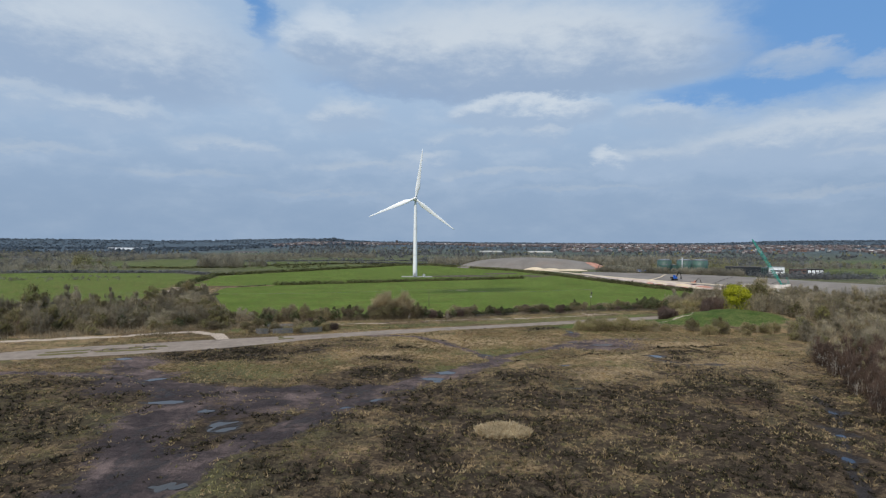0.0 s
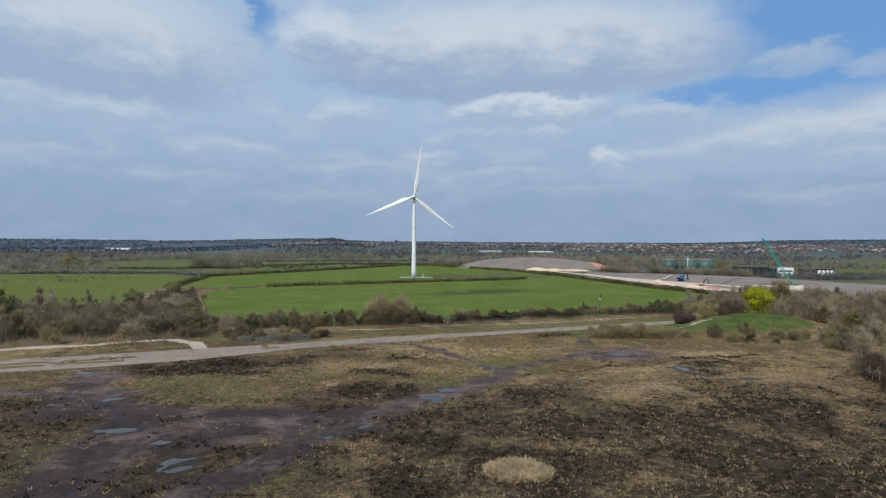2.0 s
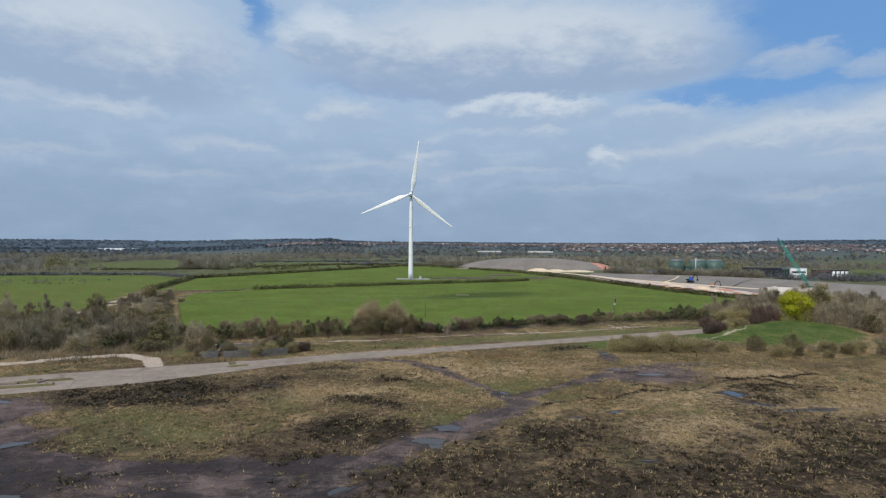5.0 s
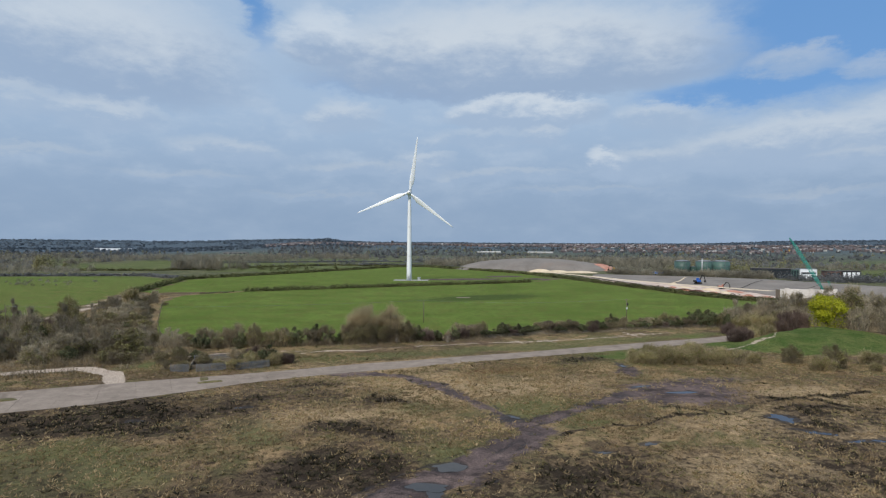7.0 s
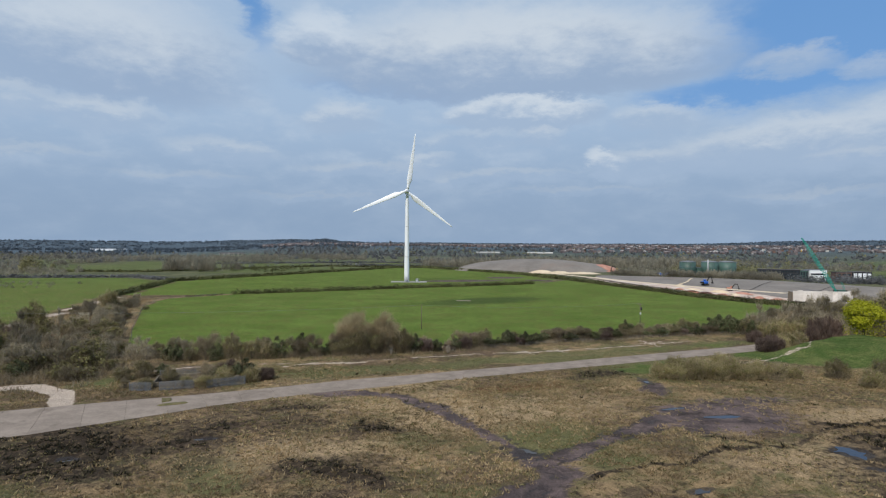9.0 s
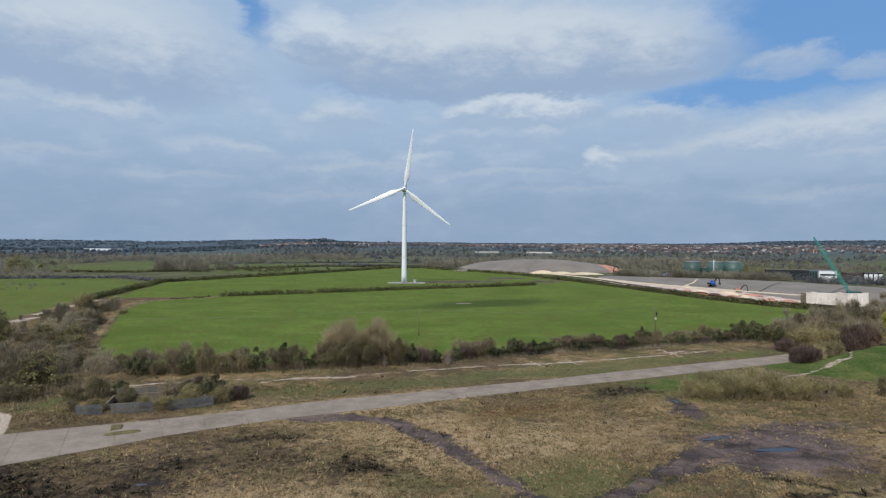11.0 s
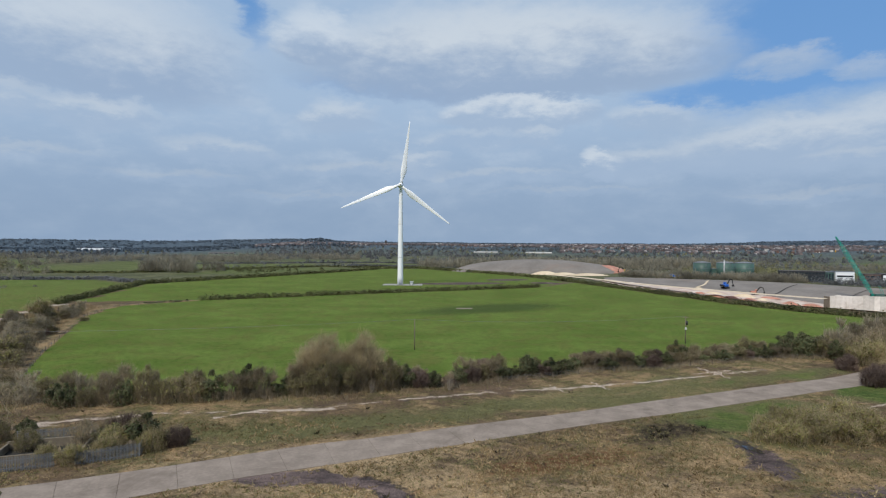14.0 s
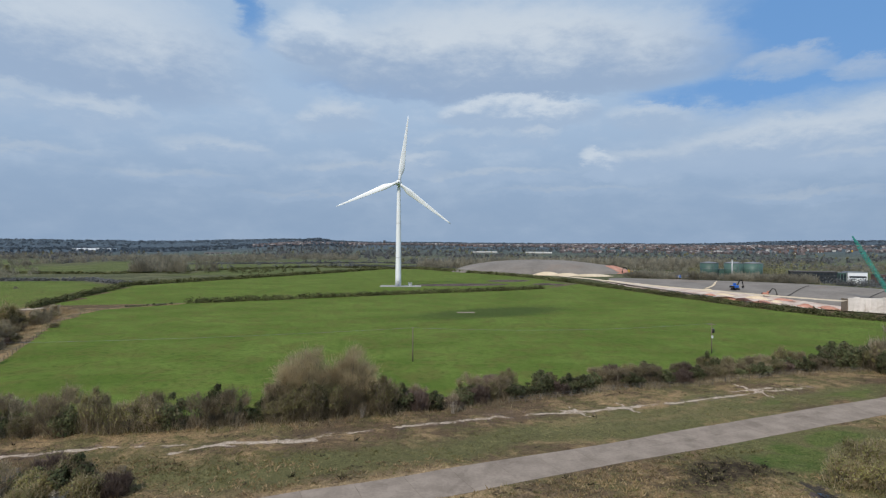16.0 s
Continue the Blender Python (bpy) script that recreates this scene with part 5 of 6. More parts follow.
def turf(cx, cy, rx, ry, turn, h=0.16):
    bm = bmesh.new()
    n = 22
    rings = []
    for f, z in ((1.0, -0.05), (0.9, h * 0.7), (0.55, h)):
        ring = []
        for i in range(n):
            a = 2 * math.pi * i / n
            q = f * (0.85 + 0.35 * float(vnoise(3 * math.cos(a) + cx, 3 * math.sin(a) + cy, 8)))
            u, v = rx * q * math.copysign(abs(math.cos(a)) ** 0.5, math.cos(a)), ry * q * math.copysign(abs(math.sin(a)) ** 0.5, math.sin(a))
            ring.append(bm.verts.new((u, v, z + 0.04)))
        rings.append(ring)
    for a, b in zip(rings[:-1], rings[1:]):
        for i in range(n):
            bm.faces.new((a[i], a[(i + 1) % n], b[(i + 1) % n], b[i])).smooth = True
    bm.faces.new(rings[-1])
    me = bpy.data.meshes.new("turf_patch")
    bm.to_mesh(me)
    bm.free()
    me.materials.append(M_TURF)
    ob = tagged(new("turf_patch", me), "mossy turf grown over the concrete road", "turf", "turf patches on the road")
    ob.matrix_world = pose(cx, cy, 0.0, 0, 0, turn)


M_TURF = mottled("mossy_turf", (0.075, 0.075, 0.030), (0.16, 0.13, 0.065), 1.4, 0.95, bump=0.05)
turf(-47.0, 167.8, 2.2, 0.7, 24)
turf(-49.3, 170.3, 0.8, 1.4, 24)
turf(-84, 147.5, 7.5, 0.9, 18)
turf(-97, 142.5, 5.5, 1.0, 20)
turf(-84, 151.5, 8.5, 1.1, 22)
turf(-98, 146.0, 5.0, 0.8, 24)

# broken kerb blocks lying on the old apron
for x, y, a, l in ((-86, 149.6, 20, 3.4), (-80.5, 151.6, 60, 2.2), (-78, 150.2, -20, 2.0), (-91, 146.8, 15, 2.8), (-83, 153, 10, 2.4), (-88, 147.8, 80, 1.0)):
    bm = boxes((-l / 2, -0.25, -0.05, l / 2, 0.25, 0.42), bevel=0.06)
    me = bpy.data.meshes.new("kerb_block")
    bm.to_mesh(me)
    bm.free()
    me.materials.append(M_CONCRETE)
    ob = tagged(new("kerb_block", me), "broken concrete kerb block lying on the old road", "concrete block", "broken kerb blocks")
    ob.matrix_world = pose(x, y, 0.07, 2, 1, a)


# ---- fenced enclosure beside the road ----
def pale_mesh():
    bm = bmesh.new()
    pts = [(-0.036, 0.0), (-0.036, 1.68), (0.0, 1.80), (0.036, 1.68), (0.036, 0.0)]
    f = [bm.verts.new((x, -0.012 if abs(x) < 0.01 else 0.0, z)) for x, z in pts]
    b = [bm.verts.new((x, 0.012, z)) for x, z in pts]
    bm.faces.new(f)
    bm.faces.new(b[::-1])
    for i in range(5):
        bm.faces.new((f[i], b[i], b[(i + 1) % 5], f[(i + 1) % 5]))
    me = bpy.data.meshes.new("pale")
    bm.to_mesh(me)
    bm.free()
    me.materials.append(M_STEEL)
    return me


PALE = pale_mesh()


def palisade(p, q, label):
    p, q = Vector((*p, 0)), Vector((*q, 0))
    n, a = (q - p).length, math.degrees(math.atan2(q.y - p.y, q.x - p.x))
    z = min(gz(p.x, p.y), gz(q.x, q.y), gz((p.x + q.x) / 2, (p.y + q.y) / 2)) + 0.02
    f = thing("palisade_fence", pose(p.x, p.y, z, 0, 0, a), label, "fence", "palisade fences of the enclosure")
    part("rail", boxes((0, 0.02, 0.35, n, 0.07, 0.42)), M_STEEL, f)
    part("rail", boxes((0, 0.02, 1.35, n, 0.07, 1.42)), M_STEEL, f)
    x = 0.0
    while x <= n:
        part("post", boxes((x - 0.05, 0.075, -0.3, x + 0.05, 0.17, 1.72)), M_STEEL, f)
        x += 2.75
    x = 0.08
    while x < n:
        part("pale", PALE, None, f).matrix_basis = pose(x, 0, 0.05)
        x += 0.155
    return f


palisade((-58.8, 175.6), (-54.9, 176.1), "grey galvanised steel palisade fence beside the road")
palisade((-53.6, 176.4), (-47.8, 178.3), "grey galvanised steel palisade fence beside the road")
palisade((-45.8, 179.1), (-39.4, 182.3), "grey galvanised steel palisade fence beside the road")
palisade((-58.5, 186.6), (-49.0, 189.3), "weathered palisade fence at the back of the enclosure")
palisade((-39.4, 182.3), (-41.5, 189.5), "grey galvanised steel palisade fence at the end of the enclosure")
tank = thing("concrete_basin", pose(-52.0, 182.6, gz(-52, 182.6), 0, 0, 17), "open concrete settling basin with dark stained walls inside the fence", "basin")
for nm, b in (("wall", (-5, -2.6, -0.4, 5, -2.3, 1.0)), ("wall", (-5, 2.3, -0.4, 5, 2.6, 1.3)), ("wall", (-5, -2.3, -0.4, -4.7, 2.3, 1.1)), ("wall", (4.7, -2.3, -0.4, 5, 2.3, 1.1))):
    part(nm, boxes(b, bevel=0.03), M_TIMBER, tank, "dark stained concrete wall")
part("floor", boxes((-4.7, -2.3, -0.35, 4.7, 2.3, 0.15)), M_RUBBER, tank)


# ---- utility poles and their lines ----
def pole(x, y, h, arms):
    p = thing("utility_pole", pose(x, y, gz(x, y)), "weathered wooden utility pole standing in the pasture", "utility pole", "utility poles of one line")
    part("post", lathe([(0.15, -0.3), (0.13, h * 0.5), (0.10, h)], 10), M_TIMBER, p)
    if arms:
        part("crossarm", boxes((-1.1, -0.08, h - 0.5, 1.1, 0.08, h - 0.36)), M_TIMBER, p)
        for s in (-1.0, 0.0, 1.0):
            part("insulator", lathe([(0.06, h - 0.36), (0.10, h - 0.25), (0.05, h - 0.1)], 8), M_BLACK, p)
        part("transformer", lathe([(0.3, h - 2.6), (0.3, h - 1.5)], 10), M_BLACK, p).location = (0.42, 0, 0)
        part("switch_box", boxes((-0.25, -0.42, h - 4.0, 0.25, -0.15, h - 3.3), bevel=0.03), M_GREYPAINT, p)
    return p


POLES = [(-6.3, 257.5, 8.2, False), (71.5, 269, 8.0, True), (-138, 232, 8.0, False)]
for x, y, h, arms in POLES:
    pole(x, y, h, arms)
for (ax, ay, ah, _), (bx, by, bh, _) in ((POLES[0], POLES[1]), (POLES[2], POLES[0])):
    cu = bpy.data.curves.new("overhead_line", "CURVE")
    cu.dimensions, cu.bevel_depth = "3D", 0.022
    sp = cu.splines.new("POLY")
    sp.points.add(16)
    for i in range(17):
        f = i / 16
        sp.points[i].co = (ax + (bx - ax) * f, ay + (by - ay) * f, ah - 0.1 + (bh - ah) * f - 4 * 1.1 * f * (1 - f), 1)
    cu.materials.append(M_STEEL)
    tagged(new("overhead_line", cu), "thin sagging overhead wire strung between two poles", "wire", "overhead wires")


# ---- stock fences ----
def stock_fence(pts, gap, label):
    spots = along(pts, gap)
    f = thing("stock_fence", pose(0, 0, 0), label, "fence", "stock fences")
    me = mesh_of("post", [(sx * w, sy * w, z) for z, w in ((-0.3, 0.07), (1.15, 0.06)) for sx, sy in ((-1, -1), (1, -1), (1, 1), (-1, 1))], [(0, 1, 5, 4), (1, 2, 6, 5), (2, 3, 7, 6), (3, 0, 4, 7), (4, 5, 6, 7)], M_TIMBER)
    for x, y, a in spots:
        part("post", me, None, f).matrix_basis = pose(x, y, gz(x, y), rng.normal() * 3, rng.normal() * 3, a)
    for z in (0.4, 0.75, 1.08):
        ring = [(x + dx, y, gz(x, y) + z + dz) for x, y, _ in spots for dx, dz in ((-0.012, -0.01), (0.012, -0.01), (0.0, 0.012))]
        sides = [(3 * i + k, 3 * i + (k + 1) % 3, 3 * i + 3 + (k + 1) % 3, 3 * i + 3 + k) for i in range(len(spots) - 1) for k in range(3)]
        part("wire", mesh_of("wire", ring, sides, M_STEEL), None, f)
    return f


stock_fence([(-84, 222), (-100, 252), (-132, 320), (-141, 356), (-117, 386)], 4.0, "weathered post-and-wire stock fence along the pasture's edge")
stock_fence([(12, 222.5), (26, 227.5), (39, 232.5), (52, 234.5), (61, 237), (78, 244), (100, 249)], 3.2, "weathered post-and-wire stock fence below the hedgerow")
slab_me = bpy.data.meshes.new("trough_slab")
slab_bm = boxes((-3.6, -1.3, -0.2, 3.6, 1.3, 0.10), bevel=0.04)
slab_bm.to_mesh(slab_me)
slab_bm.free()
slab_me.materials.append(M_CONCRETE)
tagged(new("trough_slab", slab_me), "pale concrete hardstanding laid in the green pasture", "concrete slab").matrix_world = pose(12.3, 356.8, gz(12.3, 356.8), 0, 0, 4)

# ---- hedges and woods: foliage without number ----
def clump_tris(x, y, z, rad, tall, per, leaf, seed):
    """Loose clumps of foliage: arrays of places, radii and heights."""
    r = np.random.default_rng(seed)
    n = len(x)
    d = unit(r.normal(size=(n * per, 3)))
    d[:, 2] = np.abs(d[:, 2])
    q = r.uniform(0.35, 1.0, n * per)[:, None] ** 0.5
    R, T = np.repeat(rad, per), np.repeat(tall, per)
    c = np.stack([np.repeat(x, per), np.repeat(y, per), np.repeat(z, per)], 1) + d * q * np.stack([R, R, T], 1)
    return leaf_tris(c, np.repeat(leaf, per) * r.uniform(0.6, 1.5, n * per), r, d * 0.9 + np.array([0, 0, 0.35]))


def hedge(pts, w, h, label, mat=None, seed=1, step=0.5, per=34, leaf=0.5):
    r = np.random.default_rng(seed)
    p = np.array([(a, b) for a, b, _ in along(pts, step)])
    x, y = p[:, 0] + r.normal(size=len(p)) * w * 0.22, p[:, 1] + r.normal(size=len(p)) * w * 0.22
    tall = h * r.uniform(0.75, 1.1, len(p)) * (0.85 + 0.3 * vnoise(x * 0.12, y * 0.12, seed))
    tr = clump_tris(x, y, sample(GZ, x, y) - 0.1, np.full(len(p), w * 0.45), tall, per, np.full(len(p), leaf), seed)
    return tagged(new("hedge", soup("hedge", tr, mat or F_HEDGE)), label, "hedge", "field hedges", "stuff")


hedge([(-116, 388), (-25, 440), (30, 468), (72, 491)], 4.4, 3.0, "clipped dark green hawthorn hedge across the pasture", seed=2)
hedge([(110, 545), (128, 468), (147, 386), (160, 352), (176, 330), (192, 312)], 5.0, 3.2, "long hawthorn hedge between pasture and diggings", seed=3)
hedge([(-20, 800), (30, 720), (64, 666), (86, 622), (108, 548)], 6.0, 3.4, "long hawthorn hedge between pasture and diggings", seed=4, step=0.8, leaf=0.8)
hedge([(-173, 366), (-190, 440), (-204, 500)], 4.6, 3.6, "dark field hedge beside the farm track", seed=5)
hedge([(-204, 500), (-160, 578), (-92, 712), (-58, 790), (-10, 800)], 5.5, 3.4, "dark field hedge at the top of the pasture", seed=6, step=0.8, leaf=0.8)
hedge([(-136, 372), (-128, 378), (-122, 384)], 2.4, 1.2, "low clumps of hawthorn along a fence", seed=7, step=1.8)
for i, pts in enumerate(([(-260, 700), (-150, 832), (-60, 803)], [(-360, 900), (-180, 985), (-100, 1015), (60, 965)], [(-420, 640), (-300, 640), (-260, 700)], [(-420, 520), (-260, 548), (-205, 503)], [(-620, 600), (-420, 640), (-560, 820)], [(-120, 880), (40, 830), (140, 800)])):
    hedge(pts, 5.0, 3.0, "overgrown hedge between distant fields", mat=F_WOODHAZE if i % 2 else F_HEDGE, seed=20 + i, step=1.2, leaf=1.1, per=26)


def wood(label, mat, xs, ys, h, per, leaf, seed, name="woodland", rad=0.38):
    r = np.random.default_rng(seed)
    tall = h * r.uniform(0.45, 1.2, len(xs))
    z = sample(GZ, xs, ys) - 0.3
    tr = clump_tris(xs, ys, z, tall * rad, tall, per, np.full(len(xs), leaf), seed)
    return tagged(new(name, soup(name, tr, mat)), label, "woodland", "distant woods", "stuff")


def bare_wood(label, mat, xs, ys, h, per, seed, wide=0.30, thick=0.16):
    """Leafless trees: sprays of upright twigs over low stems."""
    r = np.random.default_rng(seed)
    n = len(xs)
    tall = np.repeat(h * r.uniform(0.55, 1.15, n), per)
    d = unit(r.normal(size=(n * per, 3)))
    q = r.uniform(0.1, 1.0, n * per) ** 0.45
    base = np.stack([np.repeat(xs, per), np.repeat(ys, per), np.repeat(sample(GZ, xs, ys) - 0.2, per)], 1)
    base = base + np.stack([d[:, 0] * q * tall * wide, d[:, 1] * q * tall * wide, tall * (0.06 + 0.72 * np.abs(d[:, 2]) * q)], 1)
    way = unit(np.stack([d[:, 0] * 0.45, d[:, 1] * 0.45, np.full(n * per, 1.0)], 1) + r.normal(size=(n * per, 3)) * 0.30)
    tr = twig_tris(base, way, tall * r.uniform(0.14, 0.30, n * per), thick * r.uniform(0.6, 1.4, n * per), r)
    return tagged(new("woodland", soup("woodland", tr, mat)), label, "woodland", "distant woods", "stuff")


def scatter(poly, n, seed):
    r = np.random.default_rng(seed)
    p = np.array(poly, float)
    x, y = r.uniform(p[:, 0].min(), p[:, 0].max(), n * 4), r.uniform(p[:, 1].min(), p[:, 1].max(), n * 4)
    ok = inside(x, y, poly)
    return x[ok][:n], y[ok][:n]


def sector(n, az0, az1, r0, r1, seed, thresh=0.5, scale=0.006):
    """Places over a sector of the land, in natural-looking patches, off the fields."""
    r = np.random.default_rng(seed)
    az, d = np.radians(r.uniform(az0, az1, n * 5)), r.uniform(r0, r1, n * 5)
    x, y = d * np.sin(az), d * np.cos(az)
    ok = (fbm(x * scale, y * scale, seed, 3) > thresh) & (sample(G_FIELD, x, y) < 0.3) & ~inside(x, y, LANDFILL_EDGE)
    ok &= ~((np.abs(x - 122) < 105) & (y > 560) & (y < 850))
    return x[ok][:n], y[ok][:n]


bare_wood("bare grey-brown belt of trees behind the landfill mound", F_WOOD, *scatter([(-28, 832), (20, 800), (60, 818), (110, 815), (330, 800), (420, 900), (300, 940), (0, 885)], 620, 1), 17.0, 80, 41, 0.22, 0.30)
bare_wood("grey scrub in front of the storage tanks", F_WOOD, *scatter([(172, 632), (198, 610), (249, 585), (286, 552), (302, 556), (294, 594), (240, 609), (192, 644)], 260, 3), 9.0, 110, 43, 0.40, 0.17)
wood("yellow-green budding trees behind the storage tanks", F_WOODGREEN, *scatter([(240, 660), (340, 645), (400, 690), (290, 720)], 60, 4), 13.5, 110, 0.9, 44)
wood("dark scrub beside the black building", F_WOODHAZE, *scatter([(303, 560), (306, 520), (345, 500), (420, 520), (400, 548), (335, 548)], 200, 5), 7.2, 60, 0.7, 45)
bare_wood("grey scrub east of the diggings", F_WOOD, *scatter([(192, 330), (235, 305), (420, 400), (420, 480), (345, 440), (345, 405), (240, 322)], 300, 6), 8.5, 90, 46, 0.40, 0.14)
bare_wood("mixed scrub and small trees beyond the farm track", F_WOOD, *scatter([(-330, 560), (-420, 520), (-620, 600), (-520, 700), (-360, 640)], 150, 7), 8.0, 90, 47, 0.42, 0.18)
wood("dark copse by the river meadows", F_WOODHAZE, *scatter([(-560, 330), (-430, 330), (-440, 560), (-640, 560)], 220, 8), 10, 70, 1.0, 48)
wood("pale budding willows by the meadow", F_WOODGREEN, *scatter([(-440, 630), (-405, 630), (-405, 665), (-440, 665)], 8, 9), 19, 260, 1.0, 49)
bare_wood("large bare trees by the meadow", F_WOOD, *scatter([(-300, 660), (-240, 660), (-215, 700), (-290, 705)], 26, 12), 20, 240, 52, 0.42, 0.22)
bare_wood("bare trees and thickets by the river meadows", F_WOOD, *scatter([(-620, 560), (-440, 580), (-430, 730), (-620, 740)], 110, 14), 13, 90, 54, 0.36, 0.22)
bare_wood("bare poplars and scrub by the meadow", F_WOOD, *scatter([(-520, 420), (-400, 440), (-400, 540), (-500, 560)], 80, 10), 11, 110, 50, 0.36, 0.18)
bare_wood("low bushes dotted over the western pasture", F_WOOD, *scatter([(-330, 400), (-250, 420), (-250, 470), (-330, 480), (-380, 420)], 60, 11), 2.6, 90, 51, 0.6, 0.08)
wood("round dark bushes along the meadow hedges", F_HEDGE, *scatter([(-250, 610), (-150, 690), (-100, 745), (-140, 760), (-260, 690)], 34, 13), 6.5, 90, 0.7, 53, rad=0.5)
for i, (az0, az1, r0, r1, n, h, leaf, mat, th) in enumerate(((-44, -7, 760, 1150, 240, 11, 1.2, F_WOODHAZE, 0.53), (-12, 40, 980, 1500, 900, 9, 1.7, F_WOODHAZE, 0.44), (-44, -4, 1250, 2000, 1000, 9, 2.2, F_WOODHAZE, 0.44), (-4, 44, 1400, 2000, 700, 9, 2.2, F_WOODHAZE, 0.42),
                                                              (-14, 44, 2050, 2800, 1500, 9, 2.0, F_WOODHAZE, 0.40), (-46, -8, 1900, 3100, 1500, 10, 4.0, F_HILLHAZE, 0.40), (-44, 44, 1000, 2000, 300, 9, 1.8, F_WOODGREEN, 0.55))):
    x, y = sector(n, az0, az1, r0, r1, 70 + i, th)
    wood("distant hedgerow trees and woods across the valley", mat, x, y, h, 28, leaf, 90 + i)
for i, (az0, az1, r0, r1, n, h, th) in enumerate(((-44, -7, 720, 1400, 800, 12, 0.50), (10, 44, 660, 1300, 520, 10, 0.47))):
    x, y = sector(n, az0, az1, r0, r1, 80 + i, th, 0.005)
    bare_wood("distant bare hedgerow trees across the valley", F_WOOD, x, y, h, 60, 190 + i, 0.42, 0.38)
def scrub(label, poly, n, h, seed, mat=None, per=17):
    """Low tangled undergrowth of thin shoots."""
    r = np.random.default_rng(seed)
    x, y = scatter(poly, n, seed)
    ok = (sample(G_FIELD, x, y) < 0.3) & (sample(G_ROAD, x, y) < 0.02) & (sample(G_PATH, x, y) < 0.25)
    x, y = x[ok], y[ok]
    m = len(x) * per
    base = np.repeat(np.stack([x, y, sample(GZ, x, y) - 0.05], 1), per, 0)
    base[:, :2] += r.normal(size=(m, 2)) * 0.9
    way = unit(np.stack([r.normal(size=m) * 0.45, r.normal(size=m) * 0.45, np.ones(m)], 1))
    ln = np.repeat(h * r.uniform(0.4, 1.2, len(x)), per) * r.uniform(0.5, 1.2, m)
    return tagged(new("undergrowth", soup("undergrowth", twig_tris(base, way, ln, r.uniform(0.03, 0.07, m), r), mat or F_TWIG)), label, "undergrowth", "undergrowth of the copses", "stuff")


scrub("tangled bare undergrowth of the western copse", [(-200, 150), (-110, 164), (-70, 176), (-68, 205), (-92, 232), (-104, 255), (-136, 262), (-200, 245)], 2600, 2.4, 31)
scrub("tangled bare undergrowth of the eastern copse", [(78, 100), (92, 120), (108, 160), (128, 190), (134, 215), (130, 262), (215, 300), (240, 180), (150, 95)], 2600, 2.4, 32)
scrub("pale dead grass on the strip beside the pasture", [(-104, 250), (-136, 322), (-146, 354), (-168, 372), (-160, 330), (-138, 262), (-112, 246)], 1500, 1.0, 35, F_STRAW)
scrub("low bramble and dead grass under the hedgerow", [(-70, 203), (-22, 209), (4, 217.5), (26, 228), (61, 237.5), (101, 249), (122, 262), (118, 268), (60, 246), (4, 226), (-40, 213), (-70, 211)], 1500, 1.3, 33)
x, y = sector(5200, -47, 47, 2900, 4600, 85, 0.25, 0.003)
wood("hazy blue-green wooded hills on the skyline", F_HILLHAZE, x, y, 9, 12, 6.0, 99, "hill_woods", 1.2)


# ---- landfill and diggings ----
def heap(name, cx, cy, rx, ry, h, mat, label, category="mound", rough=0.08, turn=0, power=1.0, seed=1, n=40, kind=""):
    """A tipped heap with an uneven outline and top."""
    u = np.linspace(-1.15, 1.15, n)
    U, V = np.meshgrid(u, u)
    d = np.hypot(U, V) * (0.9 + 0.25 * fbm(U * 2.2 + seed, V * 2.2, seed, 3))
    Z = h * np.clip(1 - d ** 2, -0.2, 1) ** 1.0 if power == 1.0 else h * np.where(d < 1, (1 - np.clip(d, 0, 1) ** 2) ** power, -0.15)
    Z = Z + h * rough * (fbm(U * 6, V * 6, seed + 3, 3) - 0.5) * (d < 1.05)
    Z = np.where(d > 1.0, np.minimum(Z, -0.1), Z)
    idx = np.arange(n * n).reshape(n, n)
    faces = np.stack([idx[:-1, :-1], idx[:-1, 1:], idx[1:, 1:], idx[1:, :-1]], -1).reshape(-1, 4)
    me = mesh_of(name, np.stack([U * rx, V * ry, Z], -1).reshape(-1, 3), faces, mat, True)
    ob = tagged(new(name, me), label, category, kind=kind)
    ob.matrix_world = pose(cx, cy, gz(cx, cy) if math.hypot(cx, cy) < 3000 else 0, 0, 0, turn)
    return ob


heap("landfill_mound", 117, 742, 106, 62, 13.5, M_LINER, "broad grey capped landfill mound behind the pasture", rough=0.05, power=0.8, seed=4, n=60)
heap("soil_bank", 190, 728, 24, 26, 8.0, M_REDSOIL, "bank of orange-brown soil at the end of the landfill mound", seed=8)
for k, (x, y, rx, ry, h) in enumerate(((110, 668, 15, 8, 3.4), (128, 660, 16, 8, 2.6), (150, 655, 20, 9, 2.2))):
    heap("sand_heap", x, y, rx, ry, h, M_SAND, "long pale heap of tipped sand by the haul road", "sand heap", 0.2, seed=11 + k)
haul = [(118, 650), (135, 600), (150, 540), (170, 490), (196, 440), (215, 410)]


def strip(name, pts, w, z, mat, label, category, seed=1):
    c = np.array([(a, b) for a, b, _ in along(pts, 3.0)])
    d = unit(np.gradient(c, axis=0))
    nrm = np.stack([-d[:, 1], d[:, 0]], 1)
    r = np.random.default_rng(seed)
    wl, wr = w * r.uniform(0.4, 0.6, len(c)), w * r.uniform(0.4, 0.6, len(c))
    L, R = c + nrm * wl[:, None], c - nrm * wr[:, None]
    v = np.concatenate([np.c_[L, np.full(len(c), z)], np.c_[R, np.full(len(c), z)]])
    n = len(c)
    f = np.array([(i, i + n, i + 1 + n, i + 1) for i in range(n - 1)])
    ob = tagged(new(name, mesh_of(name, v, f, mat)), label, category, kind="structure")
    return ob


strip("haul_road", haul, 9, 0.35, M_SAND, "pale sandy haul road along the diggings", "track")
